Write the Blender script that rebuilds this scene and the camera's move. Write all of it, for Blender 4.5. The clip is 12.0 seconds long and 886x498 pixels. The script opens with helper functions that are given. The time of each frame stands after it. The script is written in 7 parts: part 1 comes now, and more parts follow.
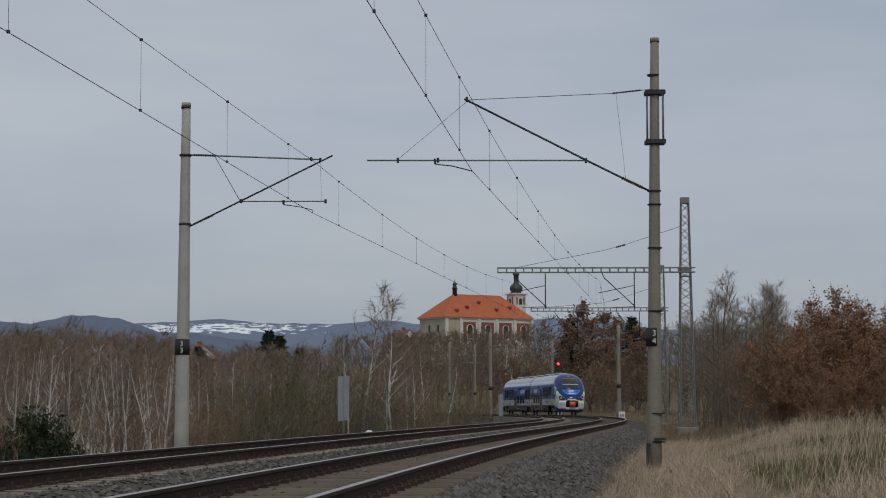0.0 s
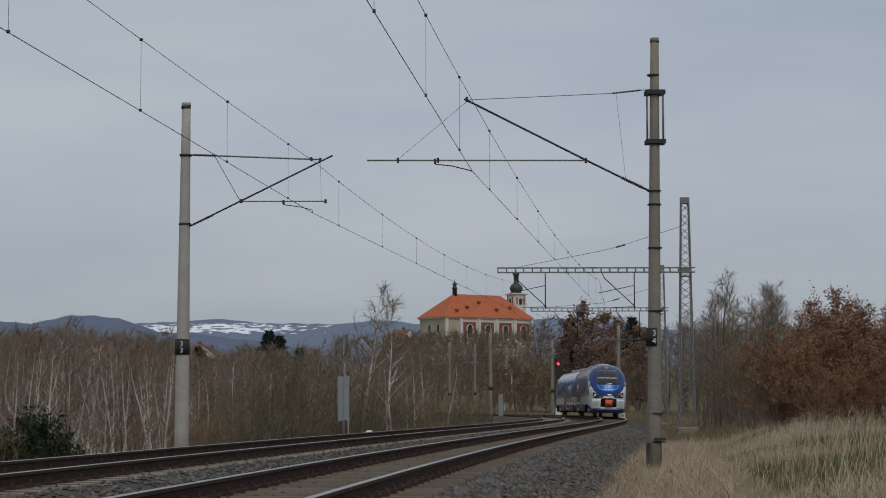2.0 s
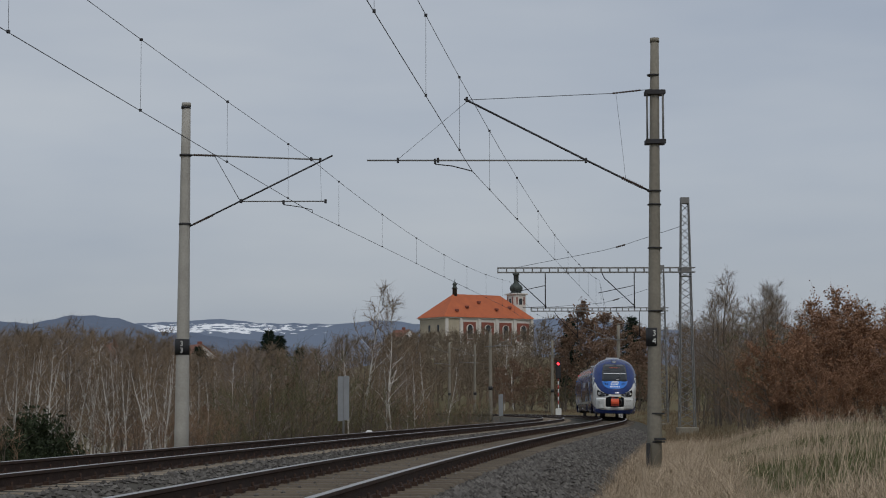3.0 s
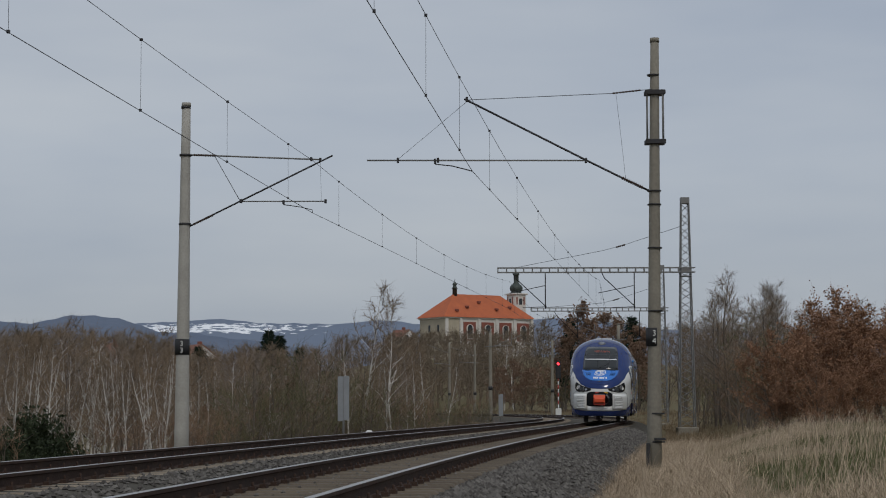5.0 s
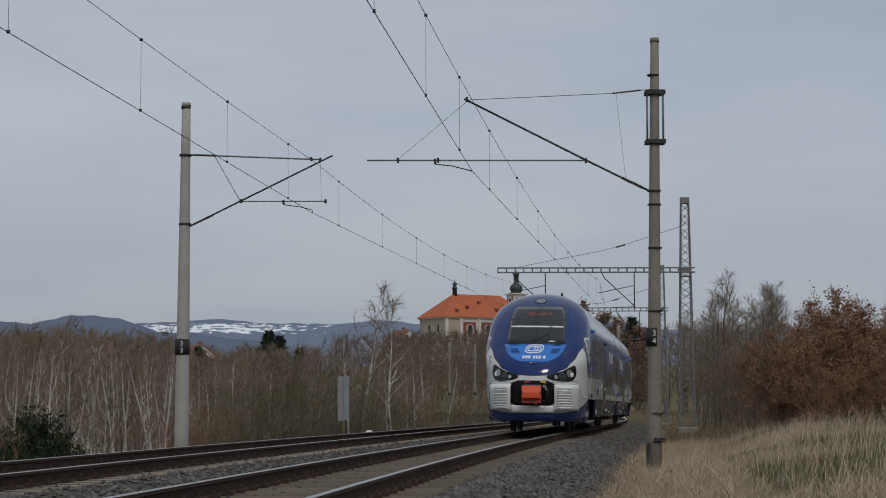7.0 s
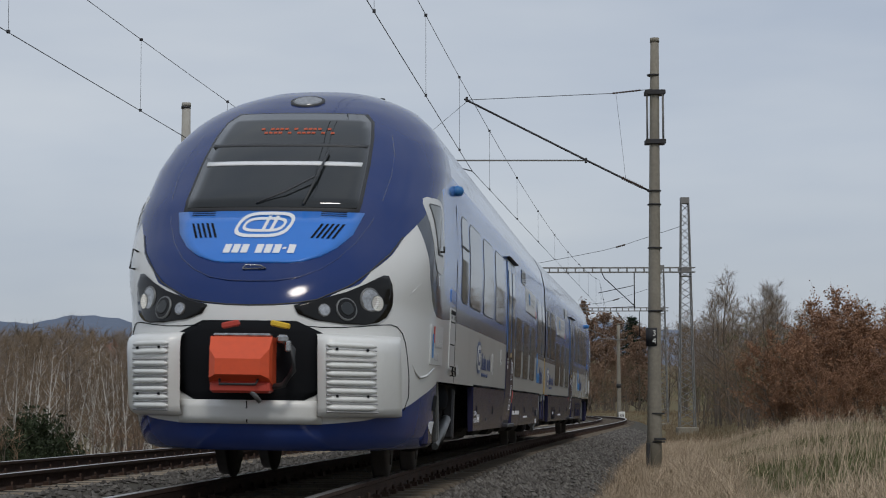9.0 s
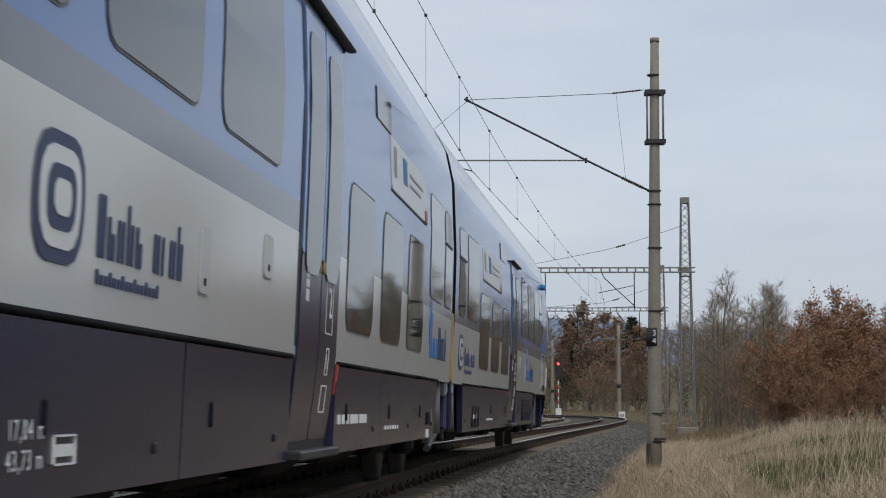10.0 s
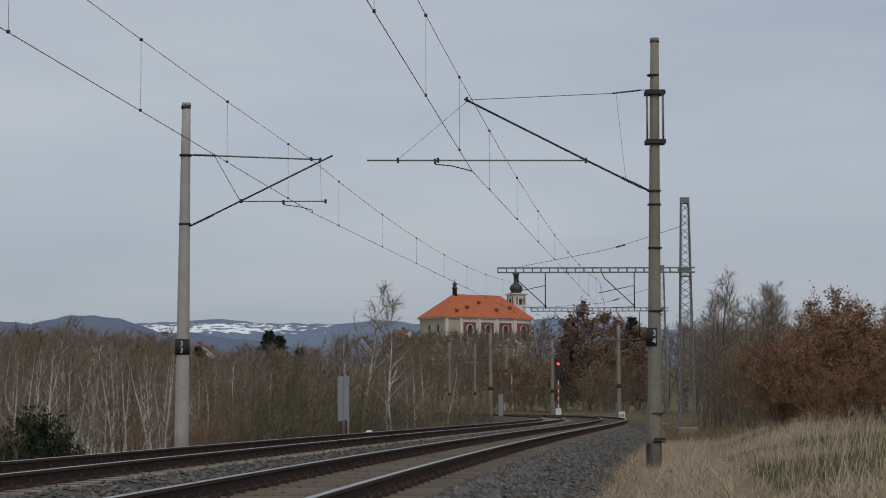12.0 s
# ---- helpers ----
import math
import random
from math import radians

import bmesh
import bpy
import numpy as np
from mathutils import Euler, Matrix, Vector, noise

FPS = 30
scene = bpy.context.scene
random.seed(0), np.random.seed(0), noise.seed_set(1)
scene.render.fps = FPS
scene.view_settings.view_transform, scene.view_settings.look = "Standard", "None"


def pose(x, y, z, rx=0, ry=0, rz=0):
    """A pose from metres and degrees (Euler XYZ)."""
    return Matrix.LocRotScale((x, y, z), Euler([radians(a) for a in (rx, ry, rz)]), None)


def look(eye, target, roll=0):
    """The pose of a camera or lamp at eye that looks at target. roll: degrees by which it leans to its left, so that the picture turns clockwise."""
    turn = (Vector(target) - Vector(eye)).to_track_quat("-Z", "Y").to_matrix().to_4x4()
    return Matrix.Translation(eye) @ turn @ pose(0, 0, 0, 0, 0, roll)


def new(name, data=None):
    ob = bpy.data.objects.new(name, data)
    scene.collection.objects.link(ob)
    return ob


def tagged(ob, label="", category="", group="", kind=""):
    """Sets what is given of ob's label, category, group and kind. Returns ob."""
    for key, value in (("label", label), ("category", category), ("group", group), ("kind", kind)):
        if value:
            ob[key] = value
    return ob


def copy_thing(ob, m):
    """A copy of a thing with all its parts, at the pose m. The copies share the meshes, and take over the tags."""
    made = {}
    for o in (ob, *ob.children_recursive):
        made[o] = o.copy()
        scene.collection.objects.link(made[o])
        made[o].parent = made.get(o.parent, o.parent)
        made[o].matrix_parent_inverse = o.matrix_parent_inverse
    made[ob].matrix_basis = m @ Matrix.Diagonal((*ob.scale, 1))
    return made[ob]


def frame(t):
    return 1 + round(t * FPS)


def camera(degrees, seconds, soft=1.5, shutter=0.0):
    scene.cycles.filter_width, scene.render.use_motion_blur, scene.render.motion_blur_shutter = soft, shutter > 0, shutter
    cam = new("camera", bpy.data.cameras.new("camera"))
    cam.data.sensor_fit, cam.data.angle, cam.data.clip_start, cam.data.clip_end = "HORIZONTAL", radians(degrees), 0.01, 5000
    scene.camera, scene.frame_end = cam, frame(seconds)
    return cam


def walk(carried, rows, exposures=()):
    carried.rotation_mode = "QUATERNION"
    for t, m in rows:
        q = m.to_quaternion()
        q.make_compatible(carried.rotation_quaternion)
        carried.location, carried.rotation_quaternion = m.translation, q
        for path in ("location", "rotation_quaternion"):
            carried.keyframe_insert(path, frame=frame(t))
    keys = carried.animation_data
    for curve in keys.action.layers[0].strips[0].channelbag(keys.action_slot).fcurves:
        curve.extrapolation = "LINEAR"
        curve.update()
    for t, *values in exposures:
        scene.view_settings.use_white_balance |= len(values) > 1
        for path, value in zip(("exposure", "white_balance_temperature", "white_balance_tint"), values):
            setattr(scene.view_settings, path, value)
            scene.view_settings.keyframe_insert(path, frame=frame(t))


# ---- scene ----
# ---- camera ----
PITCH = radians(4.687)
EYE = (0.0, 0.0, 0.658)
AIM = (0.0, math.cos(PITCH), EYE[2] + math.sin(PITCH))
cam = camera(25.65, 12.0, soft=1.05, shutter=0.07)
walk(cam, [(0.0, look(EYE, AIM, -0.118)), (12.0, look(EYE, AIM, -0.118))],
     exposures=((0.0, 0.0), (7.2, 0.0), (8.8, 0.21), (9.0, 0.27), (9.4, 0.43), (9.9, 0.53), (11.2, 0.53), (11.5, 0.42), (11.8, 0.17), (12.0, 0.08)))

# ---- world and light: a thin, even overcast ----
world = bpy.data.worlds.new("overcast_sky")
scene.world = world
world.use_nodes = True
wn, wl = world.node_tree.nodes, world.node_tree.links
wn.clear()
w_out = wn.new("ShaderNodeOutputWorld")
w_bg = wn.new("ShaderNodeBackground")
w_sky = wn.new("ShaderNodeTexSky")
w_sky.sky_type = 'NISHITA'
w_sky.sun_disc = False
w_sky.sun_elevation = radians(47)
w_sky.sun_rotation = radians(169)
w_coord = wn.new("ShaderNodeTexCoord")
w_map = wn.new("ShaderNodeMapping")
w_map.inputs["Scale"].default_value = (2.2, 2.2, 9.0)
w_noise = wn.new("ShaderNodeTexNoise")
w_noise.inputs["Scale"].default_value = 1.6
w_noise.inputs["Detail"].default_value = 4.0
w_noise.inputs["Roughness"].default_value = 0.5
w_ramp = wn.new("ShaderNodeValToRGB")
w_ramp.color_ramp.elements[0].position = 0.30
w_ramp.color_ramp.elements[0].color = (3.46, 3.93, 4.72, 1)
w_ramp.color_ramp.elements[1].position = 0.72
w_ramp.color_ramp.elements[1].color = (4.66, 5.0, 5.45, 1)
w_mix = wn.new("ShaderNodeMix")
w_mix.data_type = 'RGBA'
w_mix.inputs[0].default_value = 0.93
w_bg.inputs["Strength"].default_value = 0.1
wl.new(w_coord.outputs["Generated"], w_map.inputs["Vector"])
wl.new(w_map.outputs["Vector"], w_noise.inputs["Vector"])
wl.new(w_noise.outputs["Fac"], w_ramp.inputs["Fac"])
wl.new(w_sky.outputs["Color"], w_mix.inputs[6])
wl.new(w_ramp.outputs["Color"], w_mix.inputs[7])
w_sep = wn.new("ShaderNodeSeparateXYZ")
wl.new(w_coord.outputs["Generated"], w_sep.inputs[0])
w_rise = wn.new("ShaderNodeMapRange")
w_rise.inputs["From Min"].default_value, w_rise.inputs["From Max"].default_value = 0.03, 0.13
w_rise.inputs["To Min"].default_value, w_rise.inputs["To Max"].default_value = 0.86, 1.0
wl.new(w_sep.outputs["Z"], w_rise.inputs["Value"])
w_dim = wn.new("ShaderNodeVectorMath")
w_dim.operation = 'SCALE'
wl.new(w_mix.outputs[2], w_dim.inputs[0])
wl.new(w_rise.outputs[0], w_dim.inputs["Scale"])
wl.new(w_dim.outputs[0], w_bg.inputs["Color"])
wl.new(w_bg.outputs["Background"], w_out.inputs["Surface"])

sun_data = bpy.data.lights.new("sun", 'SUN')
sun_data.energy = 0.9
sun_data.angle = radians(11)
sun_data.color = (1.0, 0.95, 0.88)
sun = new("sun", sun_data)
sun.matrix_world = look((0, 0, 0), (-0.13, 0.66, -0.72))


# ---- materials ----
def material(name, base, rough=0.7, metal=0.0, alt=None, scale=8.0, mixing=0.5, bump=0.0, bump_scale=40.0,
             spec=0.5, coat=0.0, by_object=0.0, by_island=0.0, coords="Object", emit=0.0, stretch=(1, 1, 1)):
    """A surface whose colour wanders between base and alt at two scales, with fine relief."""
    m = bpy.data.materials.new(name)
    m.use_nodes = True
    n, l = m.node_tree.nodes, m.node_tree.links
    b = n["Principled BSDF"]
    b.inputs["Roughness"].default_value = rough
    b.inputs["Metallic"].default_value = metal
    b.inputs["Specular IOR Level"].default_value = spec
    b.inputs["Coat Weight"].default_value = coat
    b.inputs["Coat Roughness"].default_value = 0.05
    b.inputs["Base Color"].default_value = (*base, 1)
    if emit:
        b.inputs["Emission Color"].default_value = (*base, 1)
        b.inputs["Emission Strength"].default_value = emit
    tc = n.new("ShaderNodeTexCoord")
    mp = n.new("ShaderNodeMapping")
    mp.inputs["Scale"].default_value = stretch
    l.new(tc.outputs[coords], mp.inputs["Vector"])
    if alt is not None:
        big, fine = n.new("ShaderNodeTexNoise"), n.new("ShaderNodeTexNoise")
        big.inputs["Scale"].default_value = scale
        big.inputs["Detail"].default_value = 3.0
        fine.inputs["Scale"].default_value = scale * 9
        fine.inputs["Detail"].default_value = 5.0
        l.new(mp.outputs["Vector"], big.inputs["Vector"])
        l.new(mp.outputs["Vector"], fine.inputs["Vector"])
        add = n.new("ShaderNodeMath")
        add.operation = 'MULTIPLY_ADD'
        add.inputs[1].default_value = 0.55
        l.new(big.outputs["Fac"], add.inputs[0])
        half = n.new("ShaderNodeMath")
        half.operation = 'MULTIPLY'
        half.inputs[1].default_value = 0.45
        l.new(fine.outputs["Fac"], half.inputs[0])
        l.new(half.outputs[0], add.inputs[2])
        last = add.outputs[0]
        if by_object or by_island:
            src = n.new("ShaderNodeObjectInfo") if by_object else n.new("ShaderNodeNewGeometry")
            rnd = src.outputs["Random"] if by_object else src.outputs["Random Per Island"]
            sh = n.new("ShaderNodeMath")
            sh.operation = 'MULTIPLY_ADD'
            sh.inputs[1].default_value = by_object or by_island
            l.new(rnd, sh.inputs[0])
            l.new(last, sh.inputs[2])
            last = sh.outputs[0]
        ramp = n.new("ShaderNodeMapRange")
        off = (by_object or by_island) * 0.5
        ramp.inputs["From Min"].default_value = 0.5 + off - mixing * 0.5
        ramp.inputs["From Max"].default_value = 0.5 + off + mixing * 0.5
        l.new(last, ramp.inputs["Value"])
        mix = n.new("ShaderNodeMix")
        mix.data_type = 'RGBA'
        mix.inputs[6].default_value = (*base, 1)
        mix.inputs[7].default_value = (*alt, 1)
        l.new(ramp.outputs["Result"], mix.inputs[0])
        l.new(mix.outputs[2], b.inputs["Base Color"])
    if bump:
        bt = n.new("ShaderNodeTexNoise")
        bt.inputs["Scale"].default_value = bump_scale
        bt.inputs["Detail"].default_value = 4.0
        l.new(mp.outputs["Vector"], bt.inputs["Vector"])
        bp = n.new("ShaderNodeBump")
        bp.inputs["Strength"].default_value = bump
        bp.inputs["Distance"].default_value = 0.02
        l.new(bt.outputs["Fac"], bp.inputs["Height"])
        l.new(bp.outputs["Normal"], b.inputs["Normal"])
    return m


M_GROUND = material("dry_turf", (0.19, 0.15, 0.09), 0.95, alt=(0.10, 0.095, 0.045), scale=0.35, mixing=0.35, bump=0.8, bump_scale=9, coords="Object", spec=0.1)
M_BALLAST = material("ballast_bed", (0.112, 0.102, 0.084), 0.95, alt=(0.044, 0.04, 0.033), scale=3.0, bump=1.0, bump_scale=16, spec=0.15)
M_STONE = material("ballast_stone", (0.19, 0.178, 0.162), 0.9, alt=(0.045, 0.04, 0.037), scale=2.0, mixing=0.9, by_island=0.7, spec=0.2)
M_RAIL = material("rusty_rail_web", (0.075, 0.045, 0.032), 0.85, alt=(0.035, 0.024, 0.02), scale=5, bump=0.3, bump_scale=60, spec=0.2)
M_RAILTOP = material("polished_rail_head", (0.46, 0.44, 0.42), 0.36, 0.9, alt=(0.28, 0.25, 0.22), scale=4, stretch=(1, 1, 1))
M_SLEEPER = material("weathered_sleeper", (0.165, 0.135, 0.10), 0.9, alt=(0.095, 0.077, 0.06), scale=3, by_object=0.5, mixing=0.7, bump=0.5, bump_scale=30, spec=0.2)
M_SLEEPER_PALE = material("pale_weathered_sleeper", (0.30, 0.25, 0.19), 0.9, alt=(0.20, 0.165, 0.125), scale=3, by_object=0.5, mixing=0.7, bump=0.5, bump_scale=30, spec=0.2)
M_CONCRETE = material("mast_concrete", (0.45, 0.435, 0.39), 0.88, alt=(0.32, 0.305, 0.275), scale=2.5, bump=0.4, bump_scale=50, mixing=0.45, spec=0.2)
M_CONCRETE_B = material("stained_mast_concrete", (0.31, 0.285, 0.235), 0.9, alt=(0.18, 0.165, 0.135), scale=1.7, bump=0.5, bump_scale=50, mixing=0.5, spec=0.2)
M_STEEL = material("grey_painted_steel", (0.25, 0.25, 0.245), 0.6, 0.2, alt=(0.15, 0.145, 0.135), scale=6, mixing=0.5)
M_DARKSTEEL = material("dark_steel", (0.045, 0.045, 0.05), 0.55, 0.4, alt=(0.03, 0.027, 0.025), scale=10)
M_WIRE = material("weathered_copper_wire", (0.05, 0.05, 0.055), 0.6, 0.4)
M_INSUL = material("brown_glazed_insulator", (0.05, 0.03, 0.022), 0.3)
M_BLACK = material("matt_black_paint", (0.012, 0.012, 0.014), 0.7, alt=(0.025, 0.025, 0.027), scale=6)
M_WHITE = material("white_paint", (0.75, 0.75, 0.73), 0.6, alt=(0.6, 0.6, 0.57), scale=6)
M_GREYSIGN = material("grey_sheet_back", (0.30, 0.315, 0.33), 0.6, 0.2, alt=(0.22, 0.23, 0.24), scale=4)


# ---- mesh building ----
class Build:
    """Gathers rings, tubes, boxes and strips into one mesh."""

    def __init__(self):
        self.v, self.f, self.mi, self.sm = [], [], [], []

    def face(self, ids, mat=0, smooth=False):
        self.f.append(ids)
        self.mi.append(mat)
        self.sm.append(smooth)

    def rings(self, rings, closed=True, caps=True, mat=0, smooth=True):
        base = len(self.v)
        n = len(rings[0])
        for r in rings:
            self.v.extend(tuple(p) for p in r)
        for i in range(len(rings) - 1):
            for j in range(n if closed else n - 1):
                a, b = base + i * n + j, base + i * n + (j + 1) % n
                self.face((a, b, b + n, a + n), mat, smooth)
        if caps and closed:
            self.face(tuple(range(base + n - 1, base - 1, -1)), mat)
            self.face(tuple(range(base + (len(rings) - 1) * n, base + len(rings) * n)), mat)
        return self

    def tube(self, pts, r, n=6, mat=0, caps=True):
        pts = [Vector(p) for p in pts]
        rs = r if isinstance(r, (list, tuple)) else [r] * len(pts)
        out = []
        for i, p in enumerate(pts):
            d = (pts[min(i + 1, len(pts) - 1)] - pts[max(i - 1, 0)])
            if d.length < 1e-9:
                d = Vector((0, 0, 1))
            d.normalize()
            ref = Vector((0, 0, 1)) if abs(d.z) < 0.9 else Vector((0, 1, 0))
            a = d.cross(ref).normalized()
            b = a.cross(d).normalized()
            out.append([p + (a * math.cos(2 * math.pi * k / n) + b * math.sin(2 * math.pi * k / n)) * rs[i] for k in range(n)])
        return self.rings(out, True, caps, mat, n > 4)

    def box(self, c, size, rot=None, mat=0, bevel=0.0):
        sx, sy, sz = (q / 2 for q in size)
        b = min(bevel, sx * 0.9, sy * 0.9)
        m = Matrix.Translation(c) @ (rot.to_4x4() if rot is not None else Matrix.Identity(4))
        if b > 0:
            o = [(sx - b, -sy), (sx, -sy + b), (sx, sy - b), (sx - b, sy), (-sx + b, sy), (-sx, sy - b), (-sx, -sy + b), (-sx + b, -sy)]
            q = [(x * (1 - b / sx), y * (1 - b / sy)) for x, y in o]
            rr = [[m @ Vector((x, y, -sz)) for x, y in q], [m @ Vector((x, y, -sz + b)) for x, y in o],
                  [m @ Vector((x, y, sz - b)) for x, y in o], [m @ Vector((x, y, sz)) for x, y in q]]
            return self.rings(rr, True, True, mat, False)
        o = [(sx, -sy), (sx, sy), (-sx, sy), (-sx, -sy)]
        return self.rings([[m @ Vector((x, y, -sz)) for x, y in o], [m @ Vector((x, y, sz)) for x, y in o]], True, True, mat, False)

    def quad(self, a, b, c, d, mat=0):
        k = len(self.v)
        self.v.extend((tuple(a), tuple(b), tuple(c), tuple(d)))
        self.face((k, k + 1, k + 2, k + 3), mat)
        return self

    def mesh(self, name, mats):
        me = bpy.data.meshes.new(name)
        me.from_pydata(self.v, [], self.f)
        for m in mats if isinstance(mats, (list, tuple)) else [mats]:
            me.materials.append(m)
        me.polygons.foreach_set("material_index", self.mi)
        me.polygons.foreach_set("use_smooth", self.sm)
        me.update()
        return me


def part(name, build, mats, parent=None, label="", m=None):
    me = build if isinstance(build, bpy.types.Mesh) else build.mesh(name, mats)
    ob = new(name, me)
    if parent is not None:
        ob.parent = parent
    if m is not None:
        ob.matrix_basis = m
    if label:
        ob["label"] = label
    return ob


def thing(name, m, label, category, group="", kind=""):
    ob = new(name)
    ob.empty_display_size = 0.2
    ob.matrix_basis = m
    return tagged(ob, label, category, group, kind)


# ---- the line: a curve in plan, bending to the left with distance ----
S_MIN, S_MAX = -75, 330
KNOT_S = (0, 60, 110, 150, 190, 240)
KNOT_K = (-0.00174, -0.00004, 0.00153, 0.00263, 0.00257, 0.0020)
TRACK_GAP = 4.0
line_s, line_x, line_y, line_h = [], [], [], []
_x, _y, _h = -2.297, 8.0, 0.0752
for _s in range(0, S_MAX):
    _h -= float(np.interp(_s, KNOT_S, KNOT_K))
    _x, _y = _x + math.sin(_h), _y + math.cos(_h)
    line_s.append(_s), line_x.append(_x), line_y.append(_y), line_h.append(_h)
for _s in range(1, -S_MIN):
    line_s.insert(0, -_s)
    line_h.insert(0, 0.0752)
    line_x.insert(0, line_x[0] - math.sin(0.0752))
    line_y.insert(0, line_y[0] - math.cos(0.0752))
line_s, line_x, line_y, line_h = (np.array(q) for q in (line_s, line_x, line_y, line_h))


def along(s, lat=0.0, z=0.0):
    """A place s metres along the nearer track, lat metres to its right, z above its rails."""
    x, y, h = (float(np.interp(s, line_s, q)) for q in (line_x, line_y, line_h))
    return Vector((x + lat * math.cos(h), y - lat * math.sin(h), z))


def heading(s):
    return float(np.interp(s, line_s, line_h))


def s_at(y):
    return float(np.interp(y, line_y, line_s))


# ---- ground ----
def lateral(x, y):
    """Distance to the right of the nearer track's centre line, for arrays."""
    tx = np.interp(y, line_y, line_x)
    th = np.interp(y, line_y, line_h)
    return (x - tx) * np.cos(th)


PROFILE_L = (-400, -60, -25, -14, -9.0, -7.6, -6.9, -2.0, 2.2, 3.0, 3.7, 4.6, 5.4, 6.4, 8.5, 14, 40, 400)
PROFILE_Z = (-6.0, -5.0, -3.6, -2.4, -1.2, -0.85, -0.75, -0.75, -0.8, -0.7, -0.5, -0.15, 0.03, 0.12, 0.06, 0.02, 0.4, 2.0)


def ground_z(x, y):
    x, y = np.asarray(x, float), np.asarray(y, float)
    la = lateral(x, y)
    # the bank stands farther from the line beyond the first mast
    shift = 1.9 * np.clip((y - 28) / 22, 0, 1) * np.clip((170 - y) / 60, 0, 1)
    z = np.interp(la - shift * np.clip((la - 2.8) / 2.4, 0, 1), PROFILE_L, PROFILE_Z)
    fade = np.clip((np.hypot(x, y - 120) - 260) / 300, 0, 1)
    z = z * (1 - fade) + fade * -4.0
    z = z + 19.0 * np.exp(-(((x - 12) / 110) ** 2 + ((y - 620) / 130) ** 2))
    z = z + 10.0 * np.exp(-(((x - 230) / 140) ** 2 + ((y - 520) / 200) ** 2))
    rough = np.clip((np.abs(lateral(x, y) + 2) - 6) / 4, 0, 1)
    z = z + rough * 0.09 * (np.sin(x * 0.9 + 0.6 * np.sin(y * 0.43)) + np.sin(y * 0.61 + x * 0.27))
    return z


def make_ground():
    def spread(lo, hi, step, grow, end_lo, end_hi):
        mid = list(np.arange(lo, hi + 1e-6, step))
        a, d = [mid[0]], step
        while a[-1] > end_lo:
            d *= grow
            a.append(a[-1] - d)
        b, d = [mid[-1]], step
        while b[-1] < end_hi:
            d *= grow
            b.append(b[-1] + d)
        return np.array(a[:0:-1] + mid + b[1:])
    xs = spread(-22, 26, 0.5, 1.12, -5000, 5000)
    ys = spread(-10, 120, 0.8, 1.1, -5000, 5000)
    gx, gy = np.meshgrid(xs, ys)
    gz = ground_z(gx, gy)
    nx, ny = len(xs), len(ys)
    v = np.stack([gx.ravel(), gy.ravel(), gz.ravel()], 1)
    f = [(j * nx + i, j * nx + i + 1, (j + 1) * nx + i + 1, (j + 1) * nx + i) for j in range(ny - 1) for i in range(nx - 1)]
    me = bpy.data.meshes.new("ground")
    me.from_pydata(v.tolist(), [], f)
    me.materials.append(M_GROUND)
    me.polygons.foreach_set("use_smooth", [True] * len(me.polygons))
    tagged(new("ground", me), "rough winter turf bank and fields beside the railway", "ground", kind="structure")


make_ground()


# ---- the two tracks ----
def make_ballast():
    shape = [(-7.9, -0.95), (-6.9, -0.62), (-5.95, -0.28), (-5.3, -0.185), (-4.9, -0.166), (-3.1, -0.166), (-2.72, -0.178), (-2.0, -0.34), (-1.3, -0.22), (-0.9, -0.178), (0.9, -0.178), (1.28, -0.20), (1.75, -0.27), (2.75, -0.72), (3.2, -0.95)]
    b = Build()
    rows = []
    for s in list(np.arange(-70, 325, 1.5)):
        rows.append([along(s, l, z + (0.025 if z < -0.19 else 0.005) * noise.noise(Vector((s * 0.8, l * 1.5, 3)))) for l, z in shape])
    b.rings(rows, False, False)
    tagged(part("ballast", b, M_BALLAST), "bed of grey crushed stone under the tracks", "ballast", kind="structure")


make_ballast()

RAIL_SHAPE = [(-0.036, -0.003), (-0.032, 0.0), (0.032, 0.0), (0.036, -0.003), (0.036, -0.035), (0.010, -0.05), (0.010, -0.135),
              (0.075, -0.152), (0.075, -0.162), (-0.075, -0.162), (-0.075, -0.152), (-0.010, -0.135), (-0.010, -0.05), (-0.036, -0.035)]


